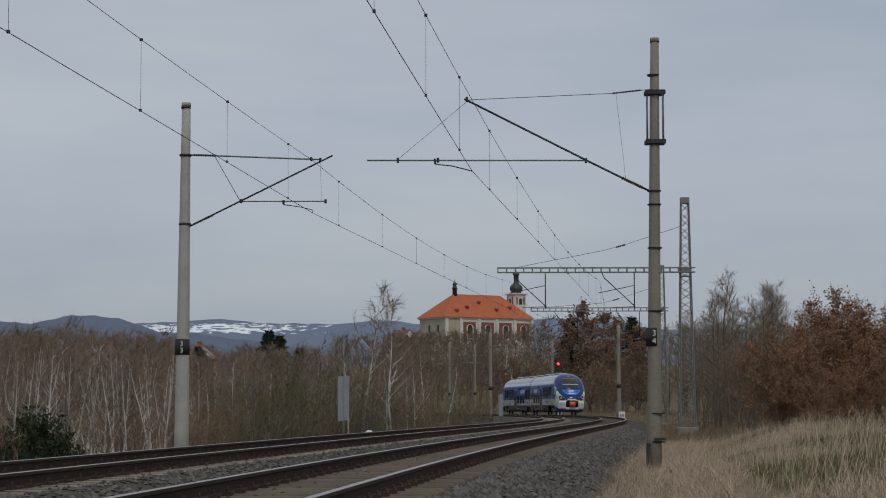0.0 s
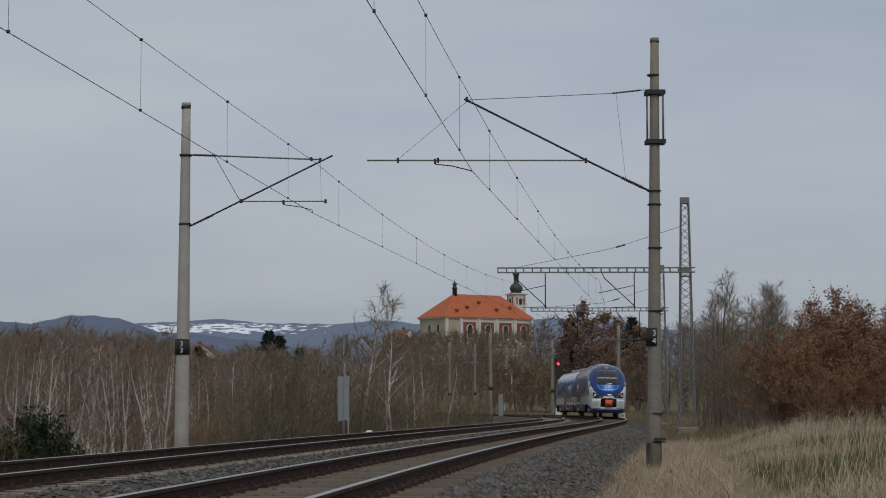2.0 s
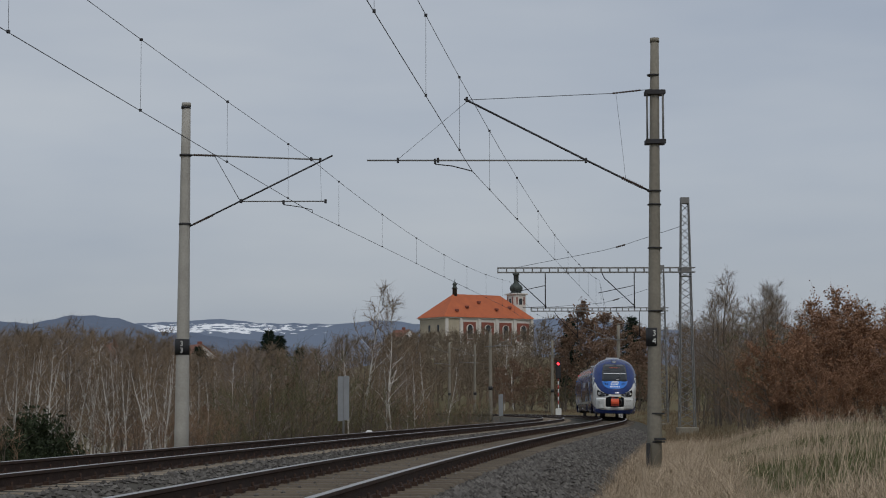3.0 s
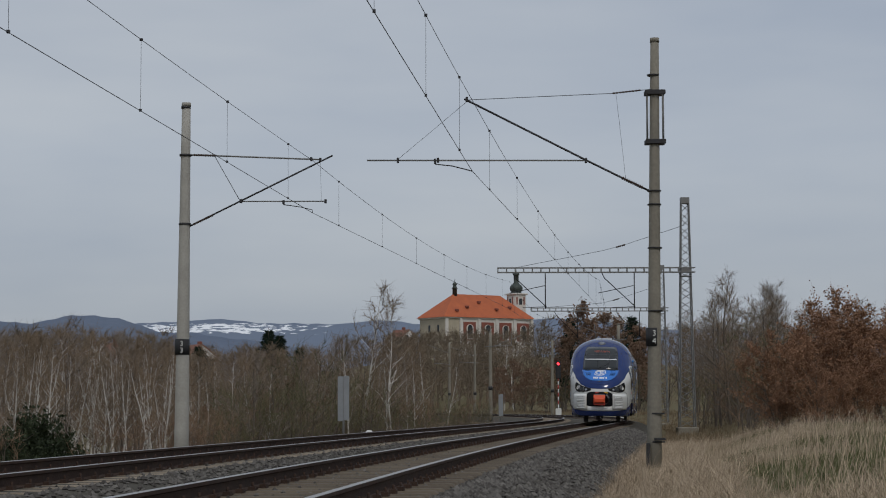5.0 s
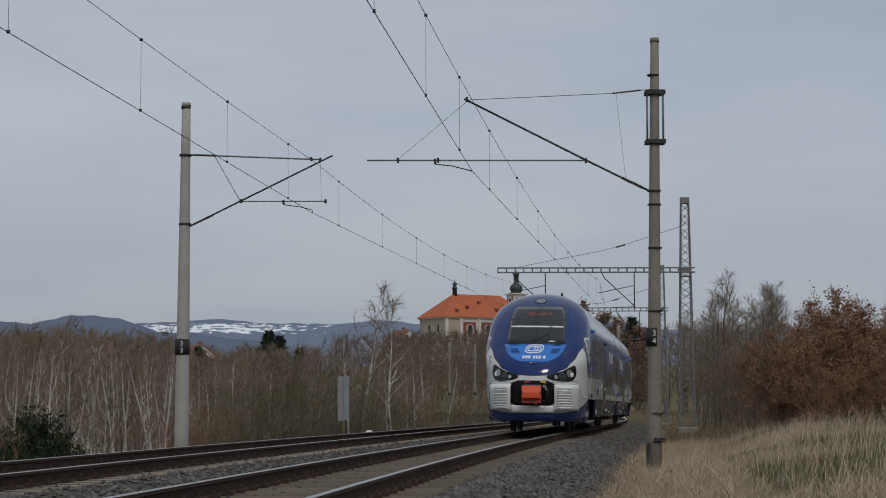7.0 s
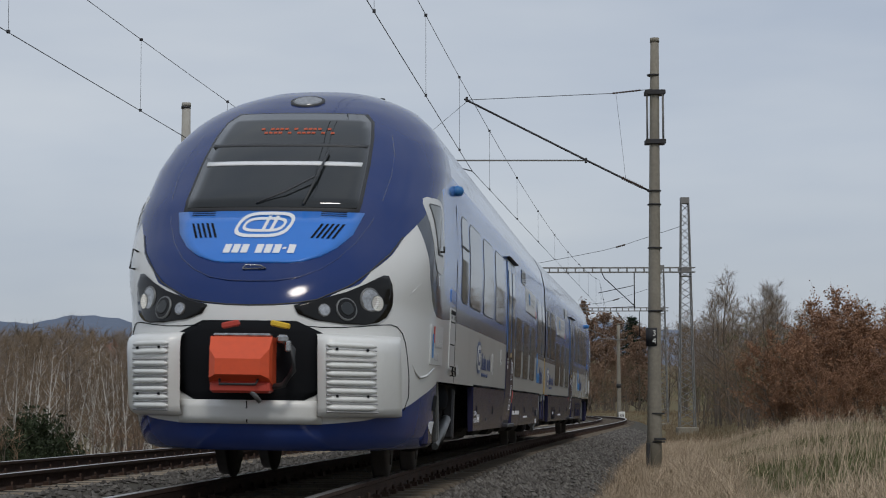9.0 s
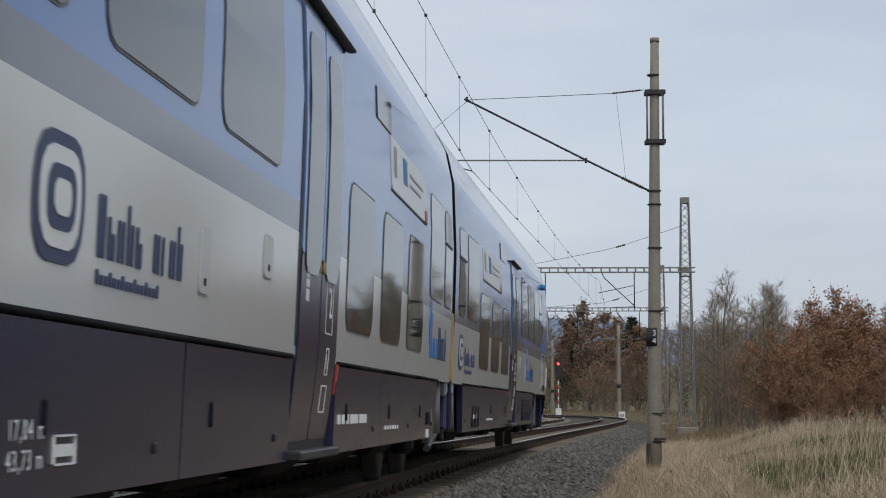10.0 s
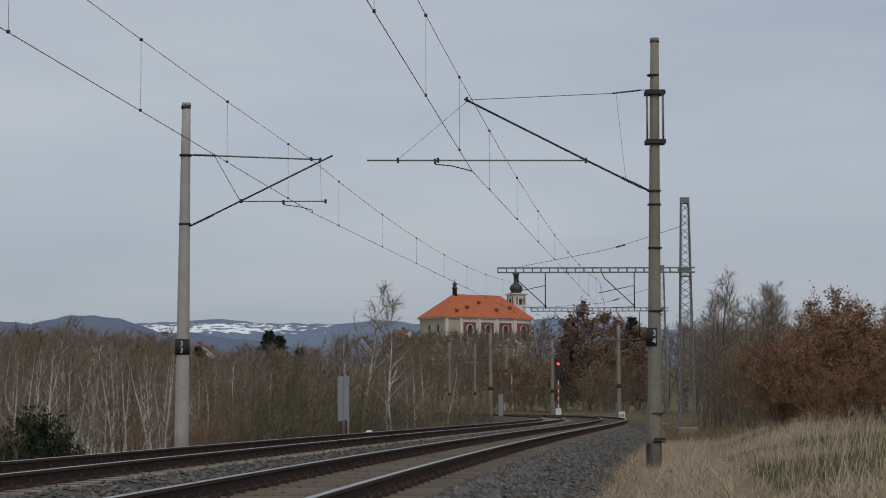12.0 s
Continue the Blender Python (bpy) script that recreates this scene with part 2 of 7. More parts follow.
def make_track(offset, label, lat_name, M_TIE):
    track = thing(lat_name, Matrix.Identity(4), label, "railway track", "railway tracks", "structure")
    for side in (-0.753, 0.753):
        b = Build()
        n = len(RAIL_SHAPE)
        rows = [[along(s, offset + side + x, z) for x, z in RAIL_SHAPE] for s in np.arange(-70, 322, 2.0)]
        b.rings(rows, True, True, 0, False)
        for i in range(len(b.f)):
            if len(b.f[i]) == 4 and i % n in (0, 1, 2):
                b.mi[i] = 1
        part("rail", b, [M_RAIL, M_RAILTOP], track)
    one = Build().box((0, 0, 0), (2.5, 0.27, 0.2), None, 0, 0.03).mesh("sleeper", M_TIE)
    rest = Build()
    clips = Build()
    k = 0
    for s in np.arange(-68, 320, 0.62):
        m = Matrix.Translation(along(s, offset, -0.262)) @ Matrix.Rotation(-heading(s), 4, 'Z')
        if -2 < s < 90:
            part("sleeper", one, None, track, "", m @ Matrix.Rotation(0.012 * math.sin(s * 37), 4, 'Z'))
            for side in (-0.753, 0.753):
                for e in (-0.115, 0.115):
                    clips.box(m @ Vector((side + e, 0, 0.118)), (0.07, 0.12, 0.05), m.to_3x3())
                    clips.tube([m @ Vector((side + e, 0.02, 0.12)), m @ Vector((side + e, 0.02, 0.185))], 0.014, 5)
        else:
            rest.box(m @ Vector((0, 0, 0)), (2.5, 0.27, 0.2), m.to_3x3())
        k += 1
    tagged(part("far_sleepers", rest, M_TIE, track), kind="stuff")
    tagged(part("rail_clips", clips, M_RAIL, track), kind="stuff")
    return track


make_track(0.0, "curved track of worn rails on weathered sleepers", "track_near", M_SLEEPER)
make_track(-TRACK_GAP, "second track of worn rails curving alongside", "track_far", M_SLEEPER_PALE)


def make_stones():
    rng = np.random.RandomState(4)
    n = 30000
    s = 3 + 75 * rng.rand(n) ** 1.6
    lat = np.concatenate([rng.uniform(1.3, 3.0, n * 2 // 3), rng.uniform(-2.75, -0.95, n - n * 2 // 3)])
    strewn = rng.rand(n) < 0.16
    lat = np.where(strewn, rng.uniform(-5.5, 1.3, n), lat)
    size = rng.uniform(0.022, 0.05, n) * np.where(strewn, 0.62, 1.0)
    shape_l, shape_z = (-7.9, -6.9, -5.95, -5.3, -4.9, -3.1, -2.72, -2.0, -1.3, -0.9, 0.9, 1.28, 1.75, 2.75, 3.2), (-0.95, -0.62, -0.28, -0.185, -0.166, -0.166, -0.178, -0.34, -0.22, -0.178, -0.178, -0.20, -0.27, -0.72, -0.95)
    z = np.interp(lat, shape_l, shape_z) + size * 0.25
    x, y, h = (np.interp(s, line_s, q) for q in (line_x, line_y, line_h))
    c = np.stack([x + lat * np.cos(h), y - lat * np.sin(h), z], 1)
    octa = np.array([(1, 0, 0), (0, 1, 0), (-1, 0, 0), (0, -1, 0), (0.2, 0.1, 0.8), (0, 0, -0.8)], float)
    tri = np.array([(0, 1, 4), (1, 2, 4), (2, 3, 4), (3, 0, 4), (1, 0, 5), (2, 1, 5), (3, 2, 5), (0, 3, 5)])
    v = np.zeros((n, 6, 3))
    a = rng.uniform(0, 6.283, n)
    jit = rng.uniform(0.65, 1.35, (n, 6, 3))
    o = octa[None] * jit * size[:, None, None]
    v[:, :, 0] = o[:, :, 0] * np.cos(a)[:, None] - o[:, :, 1] * np.sin(a)[:, None]
    v[:, :, 1] = o[:, :, 0] * np.sin(a)[:, None] + o[:, :, 1] * np.cos(a)[:, None]
    v[:, :, 2] = o[:, :, 2]
    v += c[:, None, :]
    f = (tri[None] + 6 * np.arange(n)[:, None, None]).reshape(-1, 3)
    me = bpy.data.meshes.new("loose_stones")
    me.from_pydata(v.reshape(-1, 3).tolist(), [], f.tolist())
    me.materials.append(M_STONE)
    tagged(new("loose_stones", me), "loose grey crushed ballast stones", "gravel", kind="stuff")


make_stones()


# ---- overhead line ----
def mast(name, base, height, r0, r1, mat, label, top=None):
    t = thing(name, Matrix.Translation(base), label, "catenary mast", "catenary masts")
    b = Build()
    lean = Vector(top) if top else Vector((0, 0, height))
    b.tube([lean * k for k in np.linspace(0, 1, 9)], [r0 + (r1 - r0) * k for k in np.linspace(0, 1, 9)], 14)
    part("shaft", b, mat, t)
    c = Build()
    c.tube([lean * 0.996, lean + Vector((0, 0, 0.05))], [r1 + 0.012, r1 + 0.006], 14)
    part("cap", c, mat, t)
    return t


def clamp(t, z, r, lean=Vector((0, 0, 0)), wide=0.0, h=0.06):
    b = Build()
    b.tube([lean + Vector((0, 0, z - h / 2)), lean + Vector((0, 0, z + h / 2))], r + 0.018, 14)
    if wide:
        b.box(lean + Vector((0, -r - 0.02, z)), (wide, 0.06, h), None, 0, 0.01)
        b.box(lean + Vector((0, r + 0.02, z)), (wide, 0.06, h), None, 0, 0.01)
    return part("clamp", b, M_DARKSTEEL, t)


def sheds(b, a, c, n, r):
    """A ribbed insulator from a to c."""
    a, c = Vector(a), Vector(c)
    pts, rs = [], []
    for i in range(n):
        for f, k in ((0.0, 0.45), (0.35, 1.0), (0.65, 1.0), (1.0, 0.45)):
            pts.append(a.lerp(c, (i + f * 0.98) / n))
            rs.append(r * k)
    b.tube(pts, rs, 8)


def number_plate(t, z, r, marks, mat_band=M_BLACK):
    b = Build()
    b.tube([(0, 0, z - 0.19), (0, 0, z + 0.19)], r + 0.012, 16)
    band = part("number_band", b, mat_band, t, "black painted band")
    for dz, ch in ((0.075, marks[0]), (-0.085, marks[1])):
        cu = bpy.data.curves.new("numeral", 'FONT')
        cu.body, cu.size, cu.align_x, cu.align_y, cu.extrude = ch, 0.17, 'CENTER', 'CENTER', 0.002
        cu.materials.append(M_WHITE)
        ob = new("numeral", cu)
        ob.parent = band
        ob.matrix_basis = pose(0.01, -r - 0.02, z + dz, 90, 0, 0)


# mast beside the nearer track, with its pull-off arm
m_right = mast("catenary_mast", (4.31, 40, -0.75), 9.03, 0.155, 0.088, M_CONCRETE_B, "stained concrete catenary mast with a long registration arm", (0.10, 0, 9.03))
for z, w in ((7.93, 0.42), (6.90, 0.42)):
    clamp(m_right, z, 0.105, Vector((0.09, 0, 0)), w, 0.10)
for z in (8.30, 5.88, 5.60, 4.70, 3.40, 1.3, 0.72):
    clamp(m_right, z, 0.11 + (8.3 - z) * 0.006, Vector((0.06, 0, 0)), 0.0, 0.03)
rods = Build()
for sx in (-0.16, 0.17):
    for sy in (-0.1, 0.1):
        rods.tube([(0.09 + sx, sy, 6.92), (0.09 + sx, sy, 7.92)], 0.011, 6)
part("clamp_rod", rods, M_STEEL, m_right)
foot = Build()
foot.box((-0.13, -0.1, 0.35), (0.08, 0.1, 0.7), None, 0, 0.01)
foot.box((0.1, -0.2, 0.78), (0.24, 0.05, 0.05), None, 0, 0.01)
part("earthing_strap", foot, M_DARKSTEEL, m_right)
number_plate(m_right, 2.86, 0.135, "34")
m_rel = Vector((4.31, 40, -0.75))


def arm(parent, rel, pts, r, mat, name="tube_arm", n=8):
    b = Build()
    b.tube([Vector(p) - rel for p in pts], r, n)
    return part(name, b, mat, parent)


arm(m_right, m_rel, [(4.32, 40, 5.11), (3.62, 40, 5.45), (2.96, 40, 5.78), (0.45, 40, 7.06)], 0.022, M_DARKSTEEL)
arm(m_right, m_rel, [(2.98, 40, 5.77), (-1.57, 40, 5.78)], 0.017, M_STEEL, "registration_tube")
arm(m_right, m_rel, [(-0.16, 40, 5.79), (-0.16, 40, 5.70), (0.2, 40.0, 5.66), (0.62, 40, 5.55)], 0.012, M_DARKSTEEL, "steady_arm")
arm(m_right, m_rel, [(0.52, 40, 7.04), (3.5, 40, 7.17), (4.36, 40, 7.26)], 0.007, M_WIRE, "stay_wire", 5)
arm(m_right, m_rel, [(0.52, 40, 7.02), (-0.93, 40, 5.80)], 0.004, M_WIRE, "hanger_wire", 4)
arm(m_right, m_rel, [(3.6, 40, 7.15), (3.72, 40, 6.0), (3.78, 40, 5.4)], 0.003, M_WIRE, "hanger_wire", 4)
for a, c, n, r in (((3.52, 40, 7.17), (4.12, 40, 7.24), 9, 0.02), ((3.70, 40, 5.41), (4.14, 40, 5.20), 10, 0.036)):
    ins = Build()
    sheds(ins, Vector(a) - m_rel, Vector(c) - m_rel, n, r)
    part("insulator", ins, M_INSUL, m_right)
for p in ((2.96, 40, 5.77), (0.50, 40, 7.05), (-0.93, 40, 5.78), (-0.16, 40, 5.76), (-0.1, 40, 5.78)):
    part("fitting", Build().box(Vector(p) - m_rel, (0.05, 0.05, 0.11), None, 0, 0.01), M_DARKSTEEL, m_right)

# mast beyond the second track, with a tubular cantilever
l_base = Vector((-6.30, 47, -0.95))
m_left = mast("catenary_mast", l_base, 9.0, 0.185, 0.105, M_CONCRETE, "pale round concrete catenary mast with a tubular cantilever", (0.05, 0, 9.0))
for z in (7.76, 6.08, 8.93):
    clamp(m_left, z, 0.13 if z < 8 else 0.10, Vector((0.04, 0, 0)), 0.0, 0.05)
number_plate(m_left, 3.10, 0.168, "33")
arm(m_left, l_base, [(-6.22, 47, 5.04), (-2.68, 47, 6.80)], 0.021, M_DARKSTEEL)
arm(m_left, l_base, [(-6.22, 47, 6.825), (-2.98, 47, 6.70)], 0.020, M_STEEL, "tie_tube")
arm(m_left, l_base, [(-4.9, 47, 5.68), (-2.84, 47, 5.68)], 0.015, M_STEEL, "registration_tube")
arm(m_left, l_base, [(-5.55, 47, 6.79), (-4.93, 47, 5.70)], 0.008, M_WIRE, "hanger_wire", 5)
arm(m_left, l_base, [(-3.87, 47, 5.67), (-3.87, 47, 5.60), (-3.45, 47, 5.54), (-3.17, 47, 5.47), (-3.17, 47, 5.40)], 0.011, M_DARKSTEEL, "steady_arm")
arm(m_left, l_base, [(-2.98, 47, 6.66), (-2.95, 47, 5.70)], 0.003, M_WIRE, "hanger_wire", 4)
for a, c in (((-6.06, 47, 5.12), (-5.58, 47, 5.35)), ((-6.06, 47, 6.82), (-5.50, 47, 6.80))):
    ins = Build()
    sheds(ins, Vector(a) - l_base, Vector(c) - l_base, 13, 0.031)
    part("insulator", ins, M_INSUL, m_left)
for p in ((-2.98, 47, 6.69), (-4.9, 47, 5.69), (-3.87, 47, 5.66), (-3.2, 47, 6.71), (-2.85, 47, 5.68)):
    part("fitting", Build().box(Vector(p) - l_base, (0.06, 0.06, 0.10), None, 0, 0.01), M_DARKSTEEL, m_left)


def lattice(b, base, top, w0, w1, step, r=0.03, d0=None, d1=None):
    """Four corner angles with crossed lacing on all sides."""
    base, top = Vector(base), Vector(top)
    h = (top - base).length
    n = max(3, int(h / step))
    d0, d1 = d0 or w0, d1 or w1
    prev = None
    for i in range(n + 1):
        k = i / n
        c = base.lerp(top, k)
        w, d = (w0 + (w1 - w0) * k) / 2, (d0 + (d1 - d0) * k) / 2
        cur = [c + Vector((sx * w, sy * d, 0)) for sx, sy in ((-1, -1), (1, -1), (1, 1), (-1, 1))]
        if prev:
            for j in range(4):
                b.tube([prev[j], cur[j]], r, 4, 0, False)
                if i % 2:
                    b.tube([prev[j], cur[(j + 1) % 4]], r * 0.55, 4, 0, False)
                else:
                    b.tube([prev[(j + 1) % 4], cur[j]], r * 0.55, 4, 0, False)
        prev = cur


def gantry(base, height, beam_z, x_from, x_to, hangers, label):
    """A lattice tower that carries a beam over both tracks."""
    t = thing("catenary_gantry", Matrix.Translation(base), label, "catenary gantry", "catenary gantries")
    b = Build()
    lattice(b, (0, 0, 0), (0, 0, height), 0.75, 0.36, 0.36, 0.032)
    b.box((0, 0, height - 0.15), (0.42, 0.42, 0.3))
    part("tower", b, M_STEEL, t)
    f = Build()
    f.box((0, 0, -0.22), (1.0, 1.0, 0.4), None, 0, 0.04)
    part("footing", f, M_CONCRETE_B, t)
    b = Build()
    zb = beam_z - base[2]
    y0 = -0.22
    xa, xb = x_from - base[0], x_to - base[0]
    for z in (zb - 0.11, zb + 0.11):
        for yy in (y0 - 0.15, y0 + 0.15):
            b.box(((xa + xb) / 2, yy, z + 0.0), (xb - xa, 0.05, 0.05))
    x = xa + 0.03
    while x <= xb:
        for yy in (y0 - 0.15, y0 + 0.15):
            b.box((x, yy, zb), (0.045, 0.045, 0.24))
        b.box((x, y0, zb - 0.1), (0.04, 0.3, 0.03))
        x += 0.42
    part("beam", b, M_STEEL, t)
    c = Build()
    c.box((0, y0 + 0.1, zb), (0.5, 0.5, 0.24), None, 0, 0.02)
    c.box((0, y0 + 0.1, zb - 0.3), (0.54, 0.5, 0.05), None, 0, 0.02)
    part("bracket", c, M_STEEL, t)
    for hx in hangers:
        q = hx - base[0]
        b = Build()
        b.tube([(q, y0, zb - 0.1), (q, y0, 5.5 - base[2])], 0.028, 6)
        b.tube([(q - 1.6, y0, zb - 0.1), (q - 1.45, y0, zb - 0.4), (q + 0.05, y0, 5.58 - base[2])], 0.024, 6)
        b.tube([(q, y0, zb - 0.75), (q - 1.75, y0, zb - 1.12)], 0.02, 6)
        b.tube([(q, y0, 5.6 - base[2]), (q - 1.1, y0, 5.55 - base[2])], 0.014, 6)
        part("drop_bracket", b, M_DARKSTEEL, t)
    b = Build()
    b.tube([(0, -0.1, height - 1.35), (-3.05, -0.15, height - 2.35)], 0.011, 5)
    b.tube([(-3.05, -0.15, height - 2.35), (-4.1, -0.15, height - 2.62), (xa + 1.0, -0.2, zb + 0.15)], 0.011, 5)
    part("stay_wire", b, M_WIRE, t)
    ins2 = Build()
    sheds(ins2, (-2.95, -0.15, height - 2.32), (-3.4, -0.15, height - 2.45), 5, 0.05)
    part("insulator", ins2, M_INSUL, t)
    return t


gantry((11.86, 95, -0.25), 11.2, 7.38, 2.65, 12.3, (4.99, 9.33), "grey steel lattice tower carrying a beam over both tracks")
gantry((15.15, 135, -0.35), 10.9, 7.48, 6.1, 15.6, (9.3, 13.6), "grey steel lattice tower with a beam over the tracks, farther off")

# slim concrete masts farther round the bend
for (px, py, ptop, side) in ((15.3, 170, 8.0, -1), (12.2, 218, 8.3, -1), (4.55, 188, 8.0, 1), (4.15, 256, 9.0, -1), (0.85, 264, 9.6, -1)):
    base = Vector((px, py, -0.6))
    t = mast("catenary_mast", base, ptop + 0.6, 0.2, 0.13, M_CONCRETE_B, "slim weathered concrete mast beside the far bend")
    b = Build()
    b.tube([(0, 0, ptop - 0.9), (side * 3.0, 0, ptop + 0.3)], 0.03, 5)
    b.tube([(-side * 0.5, -0.2, 7.2), (side * 2.1, -0.2, 7.35)], 0.04, 5)
    b.tube([(side * 2.0, -0.2, 7.3), (side * 2.1, -0.2, 8.6)], 0.03, 5)
    part("cantilever", b, M_STEEL, t)
    clamp(t, 3.2, 0.19, Vector((0, 0, 0)), 0, 0.35)


def catenary(name, supports, label):
    """supports: place in plan (x, y), contact height, messenger height, sag of the span that follows."""
    t = thing(name, Matrix.Identity(4), label, "overhead wire", "overhead wires")
    cw, mw = Build(), Build()
    cpts, mpts = [], []
    for (s0, l0, zc0, zm0, sag), (s1, l1, zc1, zm1, _) in zip(supports, supports[1:]):
        n = max(8, int((l1 - l0) / 3))
        a, b = Vector((s0, l0, 0)), Vector((s1, l1, 0))
        for i in range(n):
            k = i / n
            p = a.lerp(b, k)
            cpts.append(Vector((p.x, p.y, zc0 + (zc1 - zc0) * k)))
            mpts.append(Vector((p.x, p.y, zm0 + (zm1 - zm0) * k - 4 * sag * k * (1 - k))))
        m = max(4, round((l1 - l0) / 6.8))
        for i in range(m):
            k = (i + 0.5) / m
            p = a.lerp(b, k)
            zt = zm0 + (zm1 - zm0) * k - 4 * sag * k * (1 - k)
            zb = zc0 + (zc1 - zc0) * k
            dr = Build()
            dr.tube([(p.x, p.y, zb), (p.x, p.y, zt)], 0.003, 4)
            dr.box((p.x, p.y, zt), (0.05, 0.05, 0.04))
            dr.box((p.x, p.y, zb + 0.01), (0.04, 0.05, 0.04))
            part("dropper", dr, M_WIRE, t)
    s1, l1, zc1, zm1, _ = supports[-1]
    p = Vector((s1, l1, 0))
    cpts.append(Vector((p.x, p.y, zc1)))
    mpts.append(Vector((p.x, p.y, zm1)))
    cw.tube(cpts, 0.0065, 5)
    mw.tube(mpts, 0.0055, 5)
    part("contact_wire", cw, M_WIRE, t)
    part("messenger_wire", mw, M_WIRE, t)


far_supports = [(135, 0.1), (170, 0.3), (218, 0.2), (262, 0.2)]
catenary("overhead_wire", [(-4.05, -12, 5.55, 7.05, 0.34), (0.61, 40, 5.55, 7.04, 0.62), (7.65, 95, 5.55, 6.9, 0.5)]
         + [(along(s_at(y), l).x, y, 5.55, 6.9, 0.45) for y, l in far_supports],
         "thin overhead contact wire hung from a messenger over the track")
catenary("overhead_wire", [(-8.45, -5, 5.40, 6.95, 0.25), (-3.17, 47, 5.40, 6.68, 0.5), (3.25, 95, 5.5, 6.85, 0.5)]
         + [(along(s_at(y), l - 4.2).x, y, 5.5, 6.85, 0.45) for y, l in far_supports],
         "thin overhead contact wire hung from a messenger over the second track")


# ---- signal, boards and stones beside the line ----
M_RED = material("red_signal_lamp", (1.0, 0.02, 0.03), 0.3, emit=6.0)
M_REDPAINT = material("red_paint", (0.45, 0.05, 0.03), 0.5)


def signal(x, y, z):
    t = thing("railway_signal", Matrix.Translation((x, y, z)), "slim black-headed railway signal showing a red light", "signal")
    b = Build()
    for i in range(8):
        b.tube([(0, 0, 1.0 + i * 0.42), (0, 0, 1.0 + (i + 1) * 0.42)], 0.055, 8, i % 2)
    part("post", b, [M_WHITE, M_REDPAINT], t, "red and white banded post")
    part("base_cabinet", Build().box((0, 0, 0.6), (0.62, 0.5, 0.8), None, 0, 0.04), M_WHITE, t)
    head = part("signal_head", Build().box((0, 0, 5.15), (0.58, 0.22, 1.9), None, 0, 0.08), M_BLACK, t)
    for k, zz in enumerate((5.83, 5.4, 4.97, 4.54)):
        r = 0.12 if k else 0.135
        b = Build().tube([(0, -0.14, zz), (0, -0.11, zz)], r, 14)
        part("lamp", b, M_RED if k == 0 else M_DARKSTEEL, head)
    part("ladder", Build().tube([(0.1, 0.25, 0.3), (0.1, 0.16, 4.4)], 0.03, 5), M_STEEL, t)


signal(12.5, 212, -0.35)


def board(x, y, z, w, h, z0, panels, label):
    t = thing("trackside_board", Matrix.Translation((x, y, z)), label, "trackside board", "trackside boards")
    part("post", Build().tube([(0, 0.05, 0), (0, 0.05, z0 + h)], 0.032, 8), M_STEEL, t)
    for i in range(panels):
        b = Build().box(((i - (panels - 1) / 2) * w / panels, 0, z0 + h / 2 + 0.02 * i), (w / panels - 0.012, 0.02, h), None, 0, 0.004)
        part("panel", b, M_GREYSIGN, t)


board(-3.07, 60, -0.8, 0.36, 1.37, 1.08, 2, "tall narrow grey board on a post, seen from behind")
board(4.42, 150, -0.7, 0.36, 1.68, 0.75, 2, "tall narrow grey board beside the far bend")


def stone(x, y, z, w, h, mat, label):
    b = Build()
    b.box((0, 0, h / 2), (w, w * 0.6, h), None, 0, 0.05)
    ob = part("marker_stone", b, mat)
    ob.matrix_basis = Matrix.Translation((x, y, z))
    tagged(ob, label, "marker stone", "marker stones")
    bars = Build()
    for k in range(3):
        bars.box(((k - 1) * w * 0.2, -w * 0.3 - 0.004, h * 0.55), (w * 0.13, 0.006, h * 0.28))
    part("lettering_bar", bars, M_BLACK, ob)


stone(14.9, 163, -0.35, 0.52, 0.72, M_WHITE, "white painted kilometre stone beside the track")
stone(-2.62, 69, -0.3, 0.24, 0.2, M_WHITE, "small white painted marker stone beside the track")


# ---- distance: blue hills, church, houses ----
# the blue of distance haze is mixed into this base colour
M_HILL = material("haze_tinted_forest_hill", (0.165, 0.198, 0.262), 1.0, alt=(0.135, 0.165, 0.222), scale=0.006, mixing=0.3, spec=0.0)


